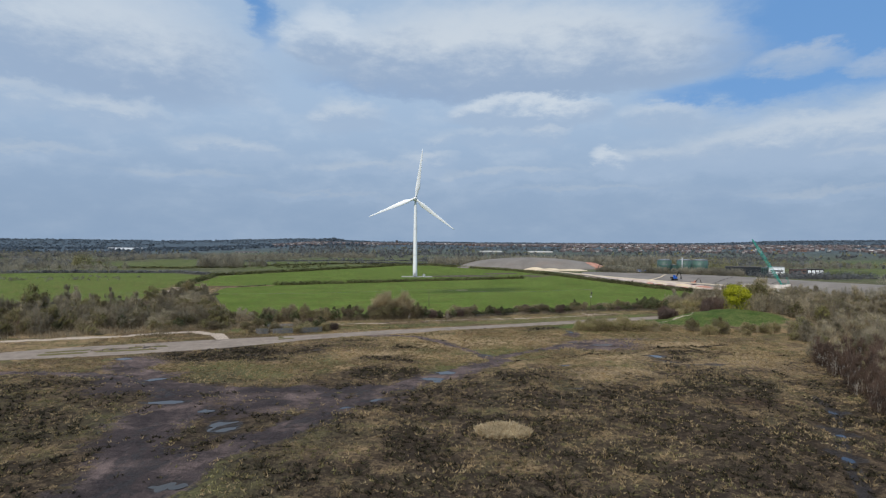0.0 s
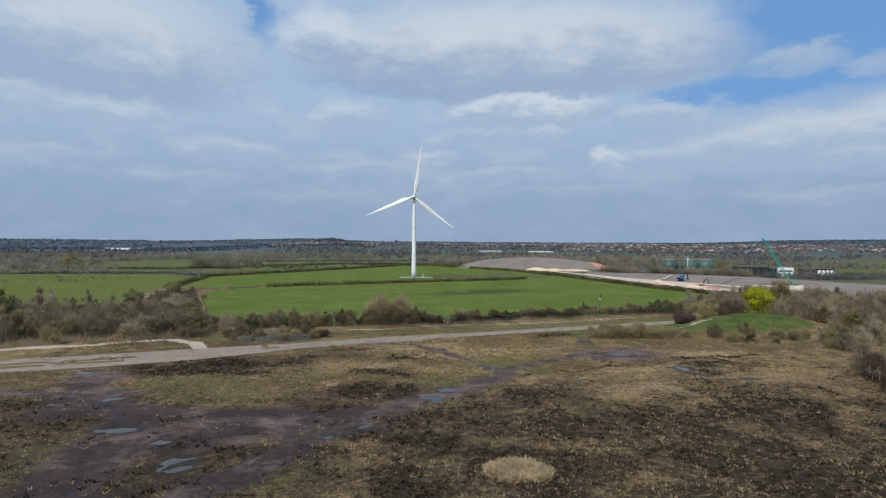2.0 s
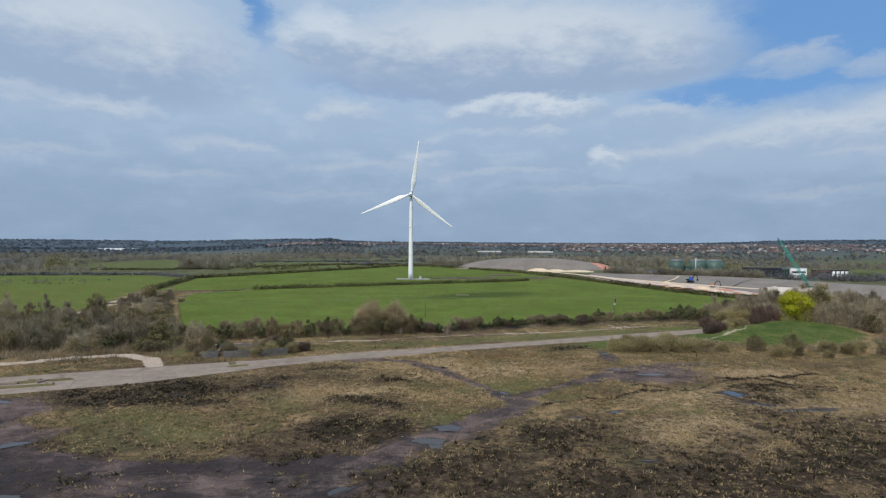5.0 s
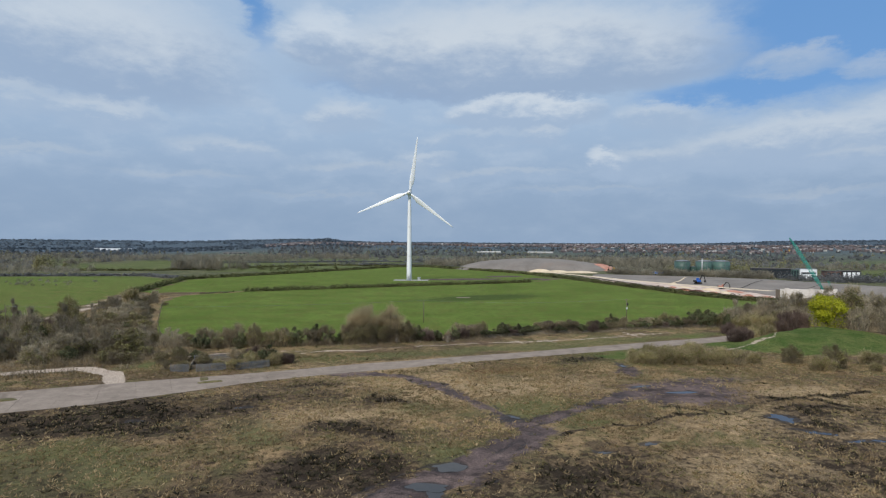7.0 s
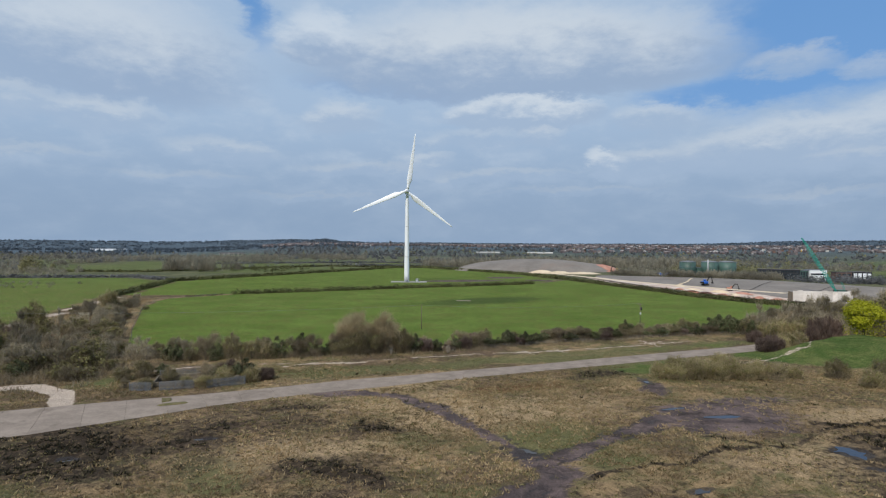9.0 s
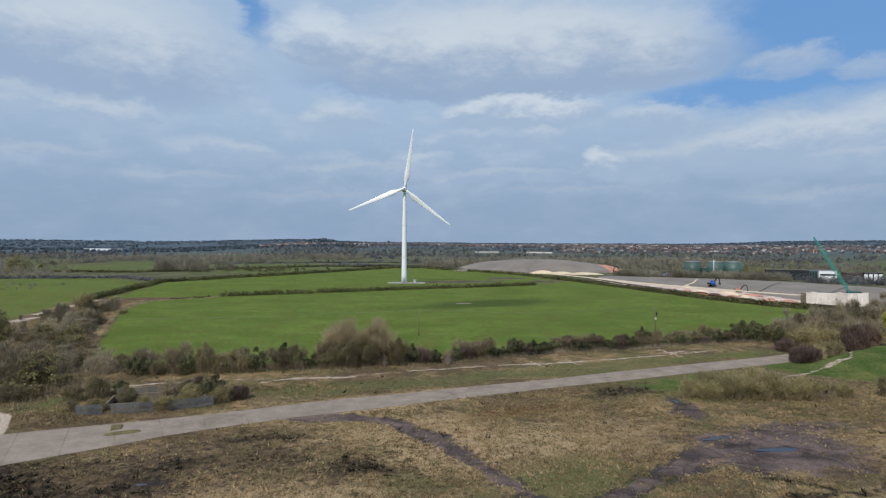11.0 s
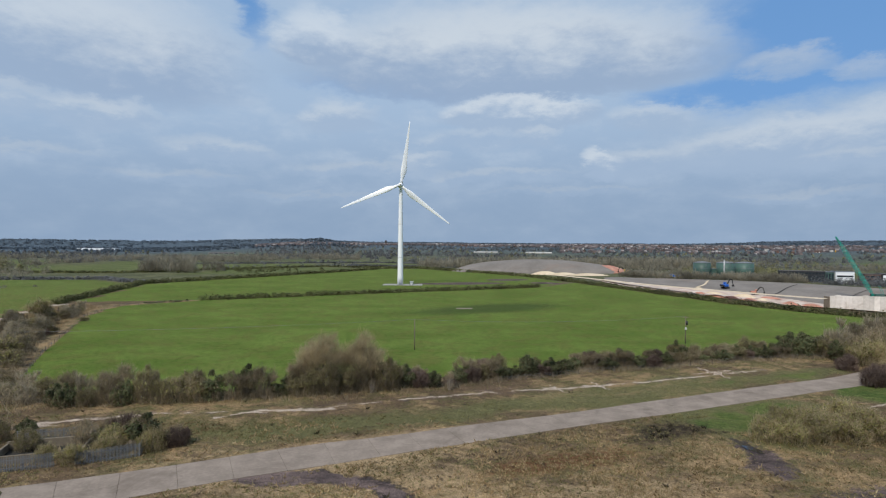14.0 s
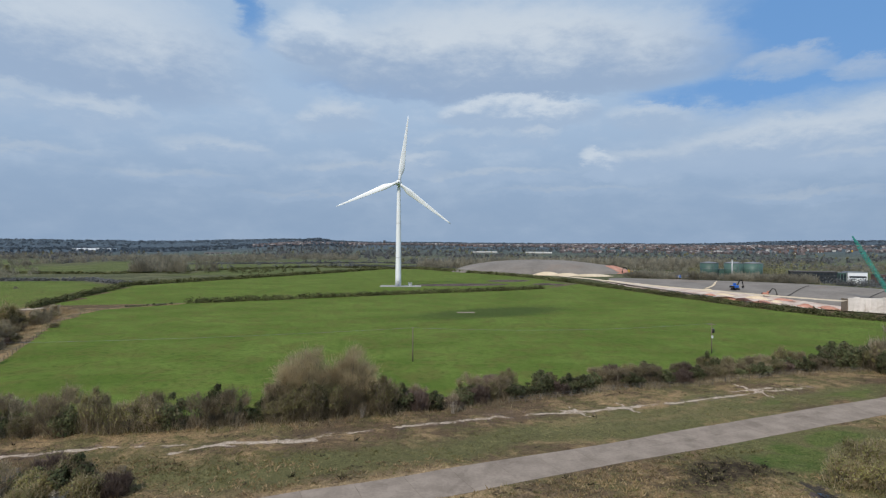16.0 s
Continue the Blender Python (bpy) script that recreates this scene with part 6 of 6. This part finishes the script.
# the cell: a lined bank, a worked floor and the near slope below the hedge
def pit_sheet(name, lines, mat, label, category, rough, n=90):
    f = np.linspace(0, 1, n)
    rows = []
    for k, (a, b) in enumerate(zip(lines[:-1], lines[1:])):
        for q in np.linspace(0, 1, 7)[0 if k == 0 else 1:]:
            p = pit_line(a, f) * (1 - q) + pit_line(b, f) * q
            p[:, 2] += rough * (fbm(p[:, 0] * 0.11, p[:, 1] * 0.11, 7, 3) - 0.5) * (0 < q < 1 or len(lines) == 2)
            rows.append(p)
    m = len(rows)
    faces = np.array([(j * n + i, j * n + i + 1, (j + 1) * n + i + 1, (j + 1) * n + i) for j in range(m - 1) for i in range(n - 1)])[:, ::-1].copy()
    return tagged(new(name, mesh_of(name, np.concatenate(rows), faces, mat, True)), label, category, kind="structure")


berm = [(x + 9, y + 9, 0.35) for x, y, z in PIT_CREST]
pit_sheet("lined_bank", [PIT_TOE, PIT_CREST, berm], M_LINER, "long grey lined bank of the new landfill cell", "bank", 0.5)
pit_sheet("worked_floor", [PIT_NEAR, PIT_TOE], M_FLOOR, "red and pale worked soil on the floor of the cell", "ground", 0.5)
pit_sheet("near_slope", [PIT_LIP, PIT_NEAR], M_FLOOR, "red and pale earth slope below the hedge", "bank", 0.4)
r_h = np.random.default_rng(8)
for k in range(22):
    x, y, z = pit_at(0.36 + 0.30 * k / 21 + r_h.normal() * 0.02, r_h.uniform(0.15, 0.8))
    pale = k % 3 == 0
    h = heap("soil_heap", x, y, r_h.uniform(3, 8), r_h.uniform(2, 4), r_h.uniform(0.8, 2.0), M_SAND if pale else M_REDSOIL, "tipped heap of pale sand on the worked floor" if pale else "tipped heap of red soil on the worked floor", "soil heap", 0.3, r_h.uniform(-60, -20), seed=40 + k, n=14)
    h.location.z = z
# streaks of wash and drain pipes on the bank
for k, (f, w, mat, lab) in enumerate(((0.30, 2.0, M_SAND, "pale wash of sand running down the grey bank"), (0.52, 0.6, M_RUBBER, "black drain pipe laid down the grey bank"), (0.69, 0.7, M_RUBBER, "black drain pipe laid down the grey bank"))):
    bm = bmesh.new()
    prev = None
    for q in np.linspace(0.05, 0.93, 9):
        p = pit_line(PIT_TOE, f + 0.006 * math.sin(q * 5 + k)) * (1 - q) + pit_line(PIT_CREST, f + 0.006 * math.sin(q * 5 + k)) * q
        ww = w * (0.6 + 0.5 * (1 - q))
        cur = [bm.verts.new((p[0] - ww / 2, p[1] + ww * 0.2, p[2] + 0.30)), bm.verts.new((p[0], p[1], p[2] + 0.50)), bm.verts.new((p[0] + ww / 2, p[1] - ww * 0.2, p[2] + 0.30))]
        if prev:
            for i in (0, 1):
                bm.faces.new((prev[i], prev[i + 1], cur[i + 1], cur[i])).smooth = True
        prev = cur
    me = bpy.data.meshes.new("wash")
    bm.to_mesh(me)
    bm.free()
    me.materials.append(mat)
    tagged(new("sand_wash" if k == 0 else "drain_pipe", me), lab, "wash" if k == 0 else "pipe")

# pale retaining bay of concrete panels
bay = thing("retaining_bay", pose(231.5, 433, -7.2, 0, 0, -8), "pale concrete retaining bay on the floor of the diggings", "retaining wall")
for k in range(12):
    part("panel", boxes((0.02 + 3 * k, 0, -2.6, 2.98 + 3 * k, 0.4, 7.4 + 0.5 * (k % 5 == 1)), bevel=0.04), M_PALECONC, bay)
part("side_wall", boxes((-0.42, 0.0, -2.6, -0.02, 6, 6.8), bevel=0.04), M_TIMBER, bay, "dark stained side wall")


def excavator(m, paint, label, big=1.0):
    e = thing("excavator", m, label, "excavator")
    for s in (-1.2, 1.2):
        part("track", boxes((-2.0, s - 0.35, 0.0, 2.0, s + 0.35, 0.85), bevel=0.25), M_RUBBER, e)
    part("chassis", boxes((-1.2, -0.9, 0.5, 1.2, 0.9, 1.1), bevel=0.1), M_RUBBER, e)
    body = part("body", boxes((-2.4, -1.4, 1.15, 1.2, 1.4, 2.4), bevel=0.15), paint, e)
    cab = part("cab", boxes((-0.1, 0.35, 2.4, 1.5, 1.4, 3.5), bevel=0.12), paint, e)
    part("window", boxes((1.5, 0.45, 2.5, 1.53, 1.3, 3.35)), M_GLASS, cab)
    part("counterweight", boxes((-3.0, -1.4, 1.2, -2.4, 1.4, 2.3), bevel=0.15), M_RUBBER, e)
    bm = bmesh.new()
    strut(bm, (0.9, -0.3, 1.9), (3.2, -0.3, 5.2), 0.32, 6)
    strut(bm, (3.2, -0.3, 5.2), (5.0, -0.3, 5.0), 0.26, 6)
    part("boom", bm, paint if big > 1.4 else M_RUBBER, e)
    bm = bmesh.new()
    strut(bm, (5.0, -0.3, 5.0), (6.0, -0.3, 2.0), 0.24, 6)
    part("stick", bm, M_RUBBER, e)
    part("bucket", boxes((5.4, -0.9, 1.0, 6.4, 0.3, 2.0), bevel=0.2), M_RUBBER, e)
    return e


excavator(Matrix.Translation((219.5, 528, -2.75)) @ Matrix.Scale(1.35, 4) @ pose(0, 0, 0, 0, 0, 25), M_BLUE, "blue tracked excavator working beside the grey bank")
excavator(Matrix.Translation((203, 700, 0.1)) @ Matrix.Scale(1.3, 4) @ pose(0, 0, 0, 0, 0, 150), M_YELLOW, "yellow tracked excavator by the soil bank")
excavator(Matrix.Translation((224, 497, -4.6)) @ pose(0, 0, 0, 0, 0, -40), M_REDSOIL, "small rust-coloured excavator among the red soil heaps")
for x, y, a in ((196, 590, 12), (203, 586, 12)):
    c = thing("site_cabin", pose(x + 20, y + 24, 1.0, 0, 0, a - 40), "blue steel site cabin on top of the bank", "cabin", "site cabins")
    part("body", boxes((-3, -1.2, 0.1, 3, 1.2, 2.5), bevel=0.05), M_BLUE, c)
    part("roof", boxes((-3.1, -1.3, 2.5, 3.1, 1.3, 2.65)), M_GREYPAINT, c)
    part("door", boxes((-0.5, -1.26, 0.2, 0.4, -1.2, 2.2)), M_GREYPAINT, c)
    part("skid", boxes((-3, -1.0, -0.6, 3, 1.0, 0.1)), M_RUBBER, c)


# ---- teal crane ----
def build_crane():
    base = Vector((284.0, 464, -4.6))
    tip = Vector((257.0, 464, 35.6))
    c = thing("crawler_crane", pose(*base), "teal lattice-boom crawler crane standing in the diggings", "crane")
    for s in (-1.9, 1.9):
        part("track", boxes((-3.2, s - 0.5, 0.0, 3.2, s + 0.5, 1.2), bevel=0.3), M_RUBBER, c)
    part("house", boxes((-1.5, -1.6, 1.2, 4.2, 1.6, 3.6), bevel=0.15), M_TANK, c)
    cab = part("cab", boxes((-2.9, 0.3, 1.4, -1.5, 1.6, 3.6), bevel=0.12), M_TEAL, c)
    part("window", boxes((-2.94, 0.45, 2.2, -2.9, 1.5, 3.4)), M_GLASS, cab)
    part("counterweight", boxes((4.2, -1.5, 1.3, 5.2, 1.5, 3.2), bevel=0.1), M_RUBBER, c)
    a, b = Vector((-1.5, 0, 1.8)), tip - base
    way = (b - a).normalized()
    side = Vector((0, 1, 0))
    up = way.cross(side)
    n = 22
    bm = bmesh.new()
    pts = []
    for i in range(n + 1):
        f = i / n
        w = 0.82 * min(1, 0.25 + f * 5, 0.25 + (1 - f) * 4)
        p = a.lerp(b, f)
        pts.append([p + side * w + up * w, p - side * w + up * w, p - side * w - up * w, p + side * w - up * w])
    for i in range(n):
        for k in range(4):
            strut(bm, pts[i][k], pts[i + 1][k], 0.13, 4)
            strut(bm, pts[i][k], pts[i + 1][(k + 1) % 4], 0.075, 3)
            strut(bm, pts[i][k], pts[i][(k + 1) % 4], 0.075, 3)
    part("boom", bm, M_TEAL, c, "teal lattice boom")
    bm = bmesh.new()
    strut(bm, (4.0, 0.8, 3.8), (2.0, 0.8, 8.5), 0.12)
    strut(bm, (4.0, -0.8, 3.8), (2.0, -0.8, 8.5), 0.12)
    strut(bm, (2.0, 0.8, 8.5), (2.0, -0.8, 8.5), 0.12)
    part("gantry", bm, M_TEAL, c)
    bm = bmesh.new()
    strut(bm, (2.0, 0.0, 8.5), b, 0.05, 4)
    part("pendant", bm, M_STEEL, c)
    bm = bmesh.new()
    strut(bm, b, b - Vector((0, 0, 9)), 0.04, 4)
    part("hoist_rope", bm, M_STEEL, c)
    part("hook", lathe([(0.15, -0.8), (0.4, -0.3), (0.4, 0.3), (0.15, 0.6)], 8), M_YELLOW, c).location = b - Vector((0, 0, 9.3))


build_crane()


# ---- works behind the diggings ----
def storage_tank(x, y, r, h):
    t = thing("storage_tank", pose(x, y, 0), "green cylindrical steel storage tank at the works", "storage tank", "green storage tanks")
    part("shell", lathe([(r, -0.2), (r, h)], 28), M_TANK, t)
    part("roof", lathe([(r + 0.15, h), (r + 0.15, h + 0.3), (r * 0.5, h + 1.2), (0.4, h + 1.5)], 28), M_STEEL, t)
    for z in (h * 0.33, h * 0.66):
        part("band", lathe([(r + 0.06, z), (r + 0.06, z + 0.2)], 28), M_STEEL, t)
    bm = bmesh.new()
    for s in (-0.3, 0.3):
        strut(bm, (s, -r - 0.2, 0), (s, -r - 0.2, h + 0.8), 0.05, 4)
    for k in range(int(h / 0.6)):
        strut(bm, (-0.3, -r - 0.2, 0.4 + 0.6 * k), (0.3, -r - 0.2, 0.4 + 0.6 * k), 0.03, 3)
    part("ladder", bm, M_STEEL, t)


for x, y, r in ((247, 622, 7.6), (269, 622, 7.8), (286.5, 622, 8.2)):
    storage_tank(x, y, r, 14.0)
ch = thing("flue_stack", pose(262.5, 612, 0), "slim grey steel flue stack between the tanks", "chimney")
part("stack", lathe([(0.6, -0.1), (0.5, 17.0)], 14), M_GREYPAINT, ch)
part("cap", lathe([(0.65, 17.0), (0.65, 17.4)], 14), M_GREYPAINT, ch)
pl = thing("plant_house", pose(258, 626, 0), "low green plant house between the tanks", "plant house")
part("body", boxes((-4, -3, -0.1, 4, 3, 8.5), bevel=0.05), M_TANK, pl)
part("roof", boxes((-4.2, -3.2, 8.5, 4.2, 3.2, 8.8)), M_STEEL, pl)


def works_building(name, x, y, a, w, d, h, mat, label, floors, cols, roof_mat, glazing=True, pitched=0.0):
    b = thing(name, pose(x, y, gz(x, y), 0, 0, a), label, "building")
    part("wall", boxes((0, 0, -0.3, w, d, h)), mat, b)
    if pitched:
        bm = bmesh.new()
        v = [bm.verts.new(p) for p in ((-.3, -.4, h), (w + .3, -.4, h), (w + .3, d + .4, h), (-.3, d + .4, h), (-.3, d / 2, h + pitched), (w + .3, d / 2, h + pitched))]
        for f in ((0, 1, 5, 4), (2, 3, 4, 5), (0, 4, 3), (1, 2, 5), (3, 2, 1, 0)):
            bm.faces.new([v[i] for i in f])
        part("roof", bm, roof_mat, b)
    else:
        part("roof", boxes((-0.3, -0.3, h, w + 0.3, d + 0.3, h + 0.35)), roof_mat, b)
    for fl in range(floors):
        z0 = 0.9 + fl * (h - 0.4) / floors
        z1 = z0 + (h - 0.4) / floors - 1.5
        for k in range(cols):
            x0 = w * (k + 0.14) / cols
            part("window", boxes((x0, -0.05, z0, x0 + w * 0.72 / cols, 0.02, z1)), M_GLASS if glazing else M_WHITE, b)
    return b


works_building("black_office", 294, 580, -24, 32, 12, 8.8, M_BLACK, "long black-clad two-storey office block at the works", 3, 14, M_SLATE)
works_building("green_annex", 323.6, 566.8, -24, 6, 10, 8.4, M_TANK, "teal-green annex at the end of the black block", 1, 3, M_STEEL)
works_building("white_office", 330, 564, -12, 14, 10, 9.0, M_WHITE, "white works building with a strip of dark windows", 0, 0, M_STEEL)
part("window", boxes((1.0, -0.06, 4.6, 13.0, 0.02, 6.0)), M_GLASS, bpy.data.objects["white_office"])
works_building("brick_workshop", 353, 562, -10, 12, 10, 7.0, M_REDBRICK, "red-brick workshop beside the garages", 2, 3, M_SLATE)
works_building("garage_block", 366, 560, -10, 15, 10, 7.4, M_BLACK, "dark garage block with white roller doors", 1, 4, M_SLATE, False)
works_building("pale_barn", 470, 560, -14, 22, 12, 6.0, M_RENDER, "pale farm building beyond the works", 1, 3, M_SLATE, True, 3.0)
for x, y, w in ((378, 545, 16), (398, 540, 14)):
    hedge([(x, y), (x + w, y - 4)], 8.0, 7.0, "tall clipped dark evergreen screen", mat=F_DARK, seed=int(x), step=0.8, per=60, leaf=0.5)
works_building("white_warehouse", -1225, 2040, 8, 120, 50, 6.5, M_WHITE, "very long low white warehouse far across the valley", 0, 0, M_WHITE)
for x, y, w, a in ((110, 1650, 66, 5), (250, 1630, 70, -4)):
    works_building("greenhouse", x, y, a, w, 22, 2.2, M_RENDER, "long pale glasshouse roof beyond the woods", 0, 0, M_RENDER, True, 2.2)
for x, y, w, a in ((-480, 1180, 40, 12), (-700, 900, 26, 10), (-560, 1500, 60, 6)):
    works_building("farm_shed", x, y, a, w, 18, 4.0, M_RENDER, "pale farm shed in the distant fields", 1, 5, M_SLATE, True, 2.0)


# ---- houses of the town on the ridge ----
def house_kind(wall, roof, w, d, h, label):
    b = thing("house", Matrix(), label, "house", "houses of the town")
    part("wall", boxes((-w / 2, -d / 2, -1.5, w / 2, d / 2, h)), wall, b)
    bm = bmesh.new()
    v = [bm.verts.new(p) for p in ((-w / 2 - .3, -d / 2 - .4, h), (w / 2 + .3, -d / 2 - .4, h), (w / 2 + .3, d / 2 + .4, h), (-w / 2 - .3, d / 2 + .4, h), (-w / 2 - .3, 0, h + d * 0.42), (w / 2 + .3, 0, h + d * 0.42))]
    for f in ((0, 1, 5, 4), (2, 3, 4, 5), (0, 4, 3), (1, 2, 5), (3, 2, 1, 0)):
        bm.faces.new([v[i] for i in f])
    rf = part("roof", bm, roof, b)
    part("chimney", boxes((w * 0.25, -0.5, h + d * 0.2, w * 0.25 + 0.9, 0.5, h + d * 0.42 + 1.3)), M_REDBRICK, rf)
    for fx in (-0.3, 0.3):
        for z in (0.9, 3.6):
            if z + 1.3 < h:
                part("window", boxes((fx * w - 0.8, -d / 2 - 0.04, z, fx * w + 0.8, -d / 2 + 0.02, z + 1.3)), M_GLASS, b)
    part("door", boxes((-0.5, -d / 2 - 0.04, -0.2, 0.5, -d / 2 + 0.02, 2.0)), M_WHITE, b)
    return b


HOUSES = [house_kind(M_REDBRICK, M_ROOF, 9, 8, 5.4, "red-brick house with a clay tile roof on the ridge"), house_kind(M_RENDER, M_SLATE, 10, 8, 5.4, "pale rendered house with a slate roof on the ridge"),
          house_kind(M_REDBRICK, M_SLATE, 18, 8, 5.6, "red-brick terrace with a slate roof on the ridge"), house_kind(M_RENDER, M_ROOF, 12, 9, 3.2, "pale bungalow with a clay tile roof on the ridge")]
r_t = np.random.default_rng(17)
count = 0
used = [False] * 4
while count < 290:
    az = r_t.uniform(-16, 44)
    d = r_t.uniform(1750 if az > 12 else 2150, 2750)
    x, y = d * math.sin(radians(az)), d * math.cos(radians(az))
    if float(vnoise(x * 0.006, y * 0.006, 71)) < 0.38:
        continue
    k = int(r_t.choice(4, p=(0.42, 0.24, 0.18, 0.16)))
    s = r_t.uniform(0.75, 1.0)
    m = Matrix.LocRotScale((x, y, gz(x, y)), Euler((0, 0, radians(-az + r_t.choice((0, 90)) + r_t.normal() * 15))), (s, s, s))
    if not used[k]:
        HOUSES[k].matrix_world, used[k] = m, True
    else:
        copy_thing(HOUSES[k], Matrix()).matrix_basis = m
    count += 1
# the rest of the town, too far to tell house from house
def far_roofs(n, seed):
    r = np.random.default_rng(seed)
    az, d = np.radians(r.uniform(-17, 45, n * 4)), r.uniform(0, 1, n * 4)
    d = np.where(np.degrees(az) > 12, 1700, 2150) * (1 - d) + 2800 * d
    x, y = d * np.sin(az), d * np.cos(az)
    ok = vnoise(x * 0.006, y * 0.006, 71) > 0.40
    x, y, az = x[ok][:n], y[ok][:n], az[ok][:n]
    z = sample(GZ, x, y)
    verts, faces = [], []
    for k in range(len(x)):
        a = -az[k] + r.choice((0.0, 1.5708)) + r.normal() * 0.25
        w, dd, h = r.uniform(7, 13) / 2, r.uniform(7, 9) / 2, r.uniform(3.5, 5.5)
        c, sn = math.cos(a), math.sin(a)
        box_p = [(-w, -dd, -1), (w, -dd, -1), (w, dd, -1), (-w, dd, -1), (-w, -dd, h), (w, -dd, h), (w, dd, h), (-w, dd, h)]
        roof_p = [(-w, -dd, h), (w, -dd, h), (w, dd, h), (-w, dd, h), (-w, 0, h + 3.0), (w, 0, h + 3.0)]
        o = len(verts)
        verts += [(x[k] + px * c - py * sn, y[k] + px * sn + py * c, z[k] + pz) for px, py, pz in box_p + roof_p]
        faces += [[o + i for i in f] for f in ((0, 1, 5, 4), (1, 2, 6, 5), (2, 3, 7, 6), (3, 0, 4, 7), (8, 9, 13, 12), (10, 11, 12, 13), (8, 12, 11), (9, 10, 13))]
    return tagged(new("far_houses", mesh_of("far_houses", verts, faces, M_TOWN)), "many distant brick and rendered houses of the town", "houses", "", "stuff")


M_TOWN = foliage("town_walls_and_roofs", (0.095, 0.088, 0.098), (0.135, 0.108, 0.108), (0.34, 0.33, 0.33), 0.0, 0.0)
far_roofs(1800, 5)
tw = thing("church_tower", pose(-195, 2350, gz(-195, 2350)), "grey stone tower on the skyline of the town", "tower")
part("wall", boxes((-4, -4, -2, 4, 4, 17), bevel=0.2), M_SLATE, tw)
part("parapet", boxes((-4.3, -4.3, 17, 4.3, 4.3, 18.2)), M_SLATE, tw)
for s in (-1.8, 1.8):
    part("window", boxes((s - 0.6, -4.1, 11, s + 0.6, -4.0, 15)), M_GLASS, tw)


# ---- tussocks, rushes and reeds of the heath ----
def tufts(name, label, mat, n, weight, seed, size, blades, spread, area=(-100, 100, 60, 236)):
    r = np.random.default_rng(seed)
    x, y = r.uniform(area[0], area[1], n * 6), r.uniform(area[2], area[3], n * 6)
    clear = (sample(G_ROAD, x, y) < 0.05) & (sample(G_FIELD, x, y) < 0.2) & (sample(G_PUDDLE, x, y) < 0.25) & (sample(G_PATH, x, y) < 0.3) & (sample(G_LUSH, x, y) < 0.82)
    keep = clear & (r.uniform(0, 1, n * 6) < weight(x, y))
    x, y = x[keep][:n], y[keep][:n]
    m = len(x)
    z = sample(GZ, x, y) - 0.03
    s = size * r.uniform(0.5, 1.5, m)
    base = np.repeat(np.stack([x, y, z], 1), blades, 0)
    a = r.uniform(0, 2 * math.pi, m * blades)
    S = np.repeat(s, blades)
    base[:, 0] += np.cos(a) * S * spread * r.uniform(0, 1, m * blades)
    base[:, 1] += np.sin(a) * S * spread * r.uniform(0, 1, m * blades)
    way = unit(np.stack([np.cos(a) * 0.9, np.sin(a) * 0.9, np.full(len(a), 0.9)], 1) + r.normal(size=(len(a), 3)) * 0.35)
    way[:, 2] = np.abs(way[:, 2])
    return tagged(new(name, soup(name, twig_tris(base, way, S * r.uniform(0.6, 1.3, len(a)), S * 0.19, r), mat)), label, "grass", kind="stuff")


tufts("grass_tussocks", "straw-coloured grass tussocks over the heath", F_STRAW, 30000, lambda x, y: (1 - sample(G_MUD, x, y)) * (0.25 + 0.75 * sstep(0.36, 0.58, fbm(x * 0.14, y * 0.14, 51, 3))) * (1 - 0.85 * np.clip(sample(G_DARK, x, y), 0, 1)) * (0.6 + 0.6 * np.clip(sample(G_STRAW, x, y), 0, 1)), 61, 0.36, 5, 0.7, (-100, 100, 60, 196))
tufts("moss_tussocks", "olive mossy tussocks over the heath", F_MOSS, 16000, lambda x, y: (1 - sample(G_MUD, x, y)) * (0.15 + 0.85 * sstep(0.40, 0.60, fbm(x * 0.11, y * 0.11, 52, 3))) * (1 - 0.85 * np.clip(sample(G_DARK, x, y), 0, 1)) * (0.5 + 0.8 * np.clip(sample(G_LUSH, x, y), 0, 1)), 62, 0.30, 5, 0.8, (-100, 100, 60, 200))
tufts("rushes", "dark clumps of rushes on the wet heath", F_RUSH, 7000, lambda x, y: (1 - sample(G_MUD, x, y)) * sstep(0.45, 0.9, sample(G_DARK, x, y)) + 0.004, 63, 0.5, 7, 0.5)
tufts("reed_bed", "pale straw-coloured bed of dry reeds", F_REED, 900, lambda x, y: blob_mask(x, y, 9.4, 85.2, 4.2, 3.7) > 0.55, 64, 0.6, 11, 0.4, (3, 16, 79, 91))
tufts("verge_grass", "short tufted grass on the verges of the road", F_VERGE, 24000, lambda x, y: (1 - sample(G_MUD, x, y)) * (0.2 + 0.8 * sstep(0.30, 0.55, fbm(x * 0.2, y * 0.2, 53, 3))), 65, 0.20, 4, 1.2, (-70, 110, 168, 250))
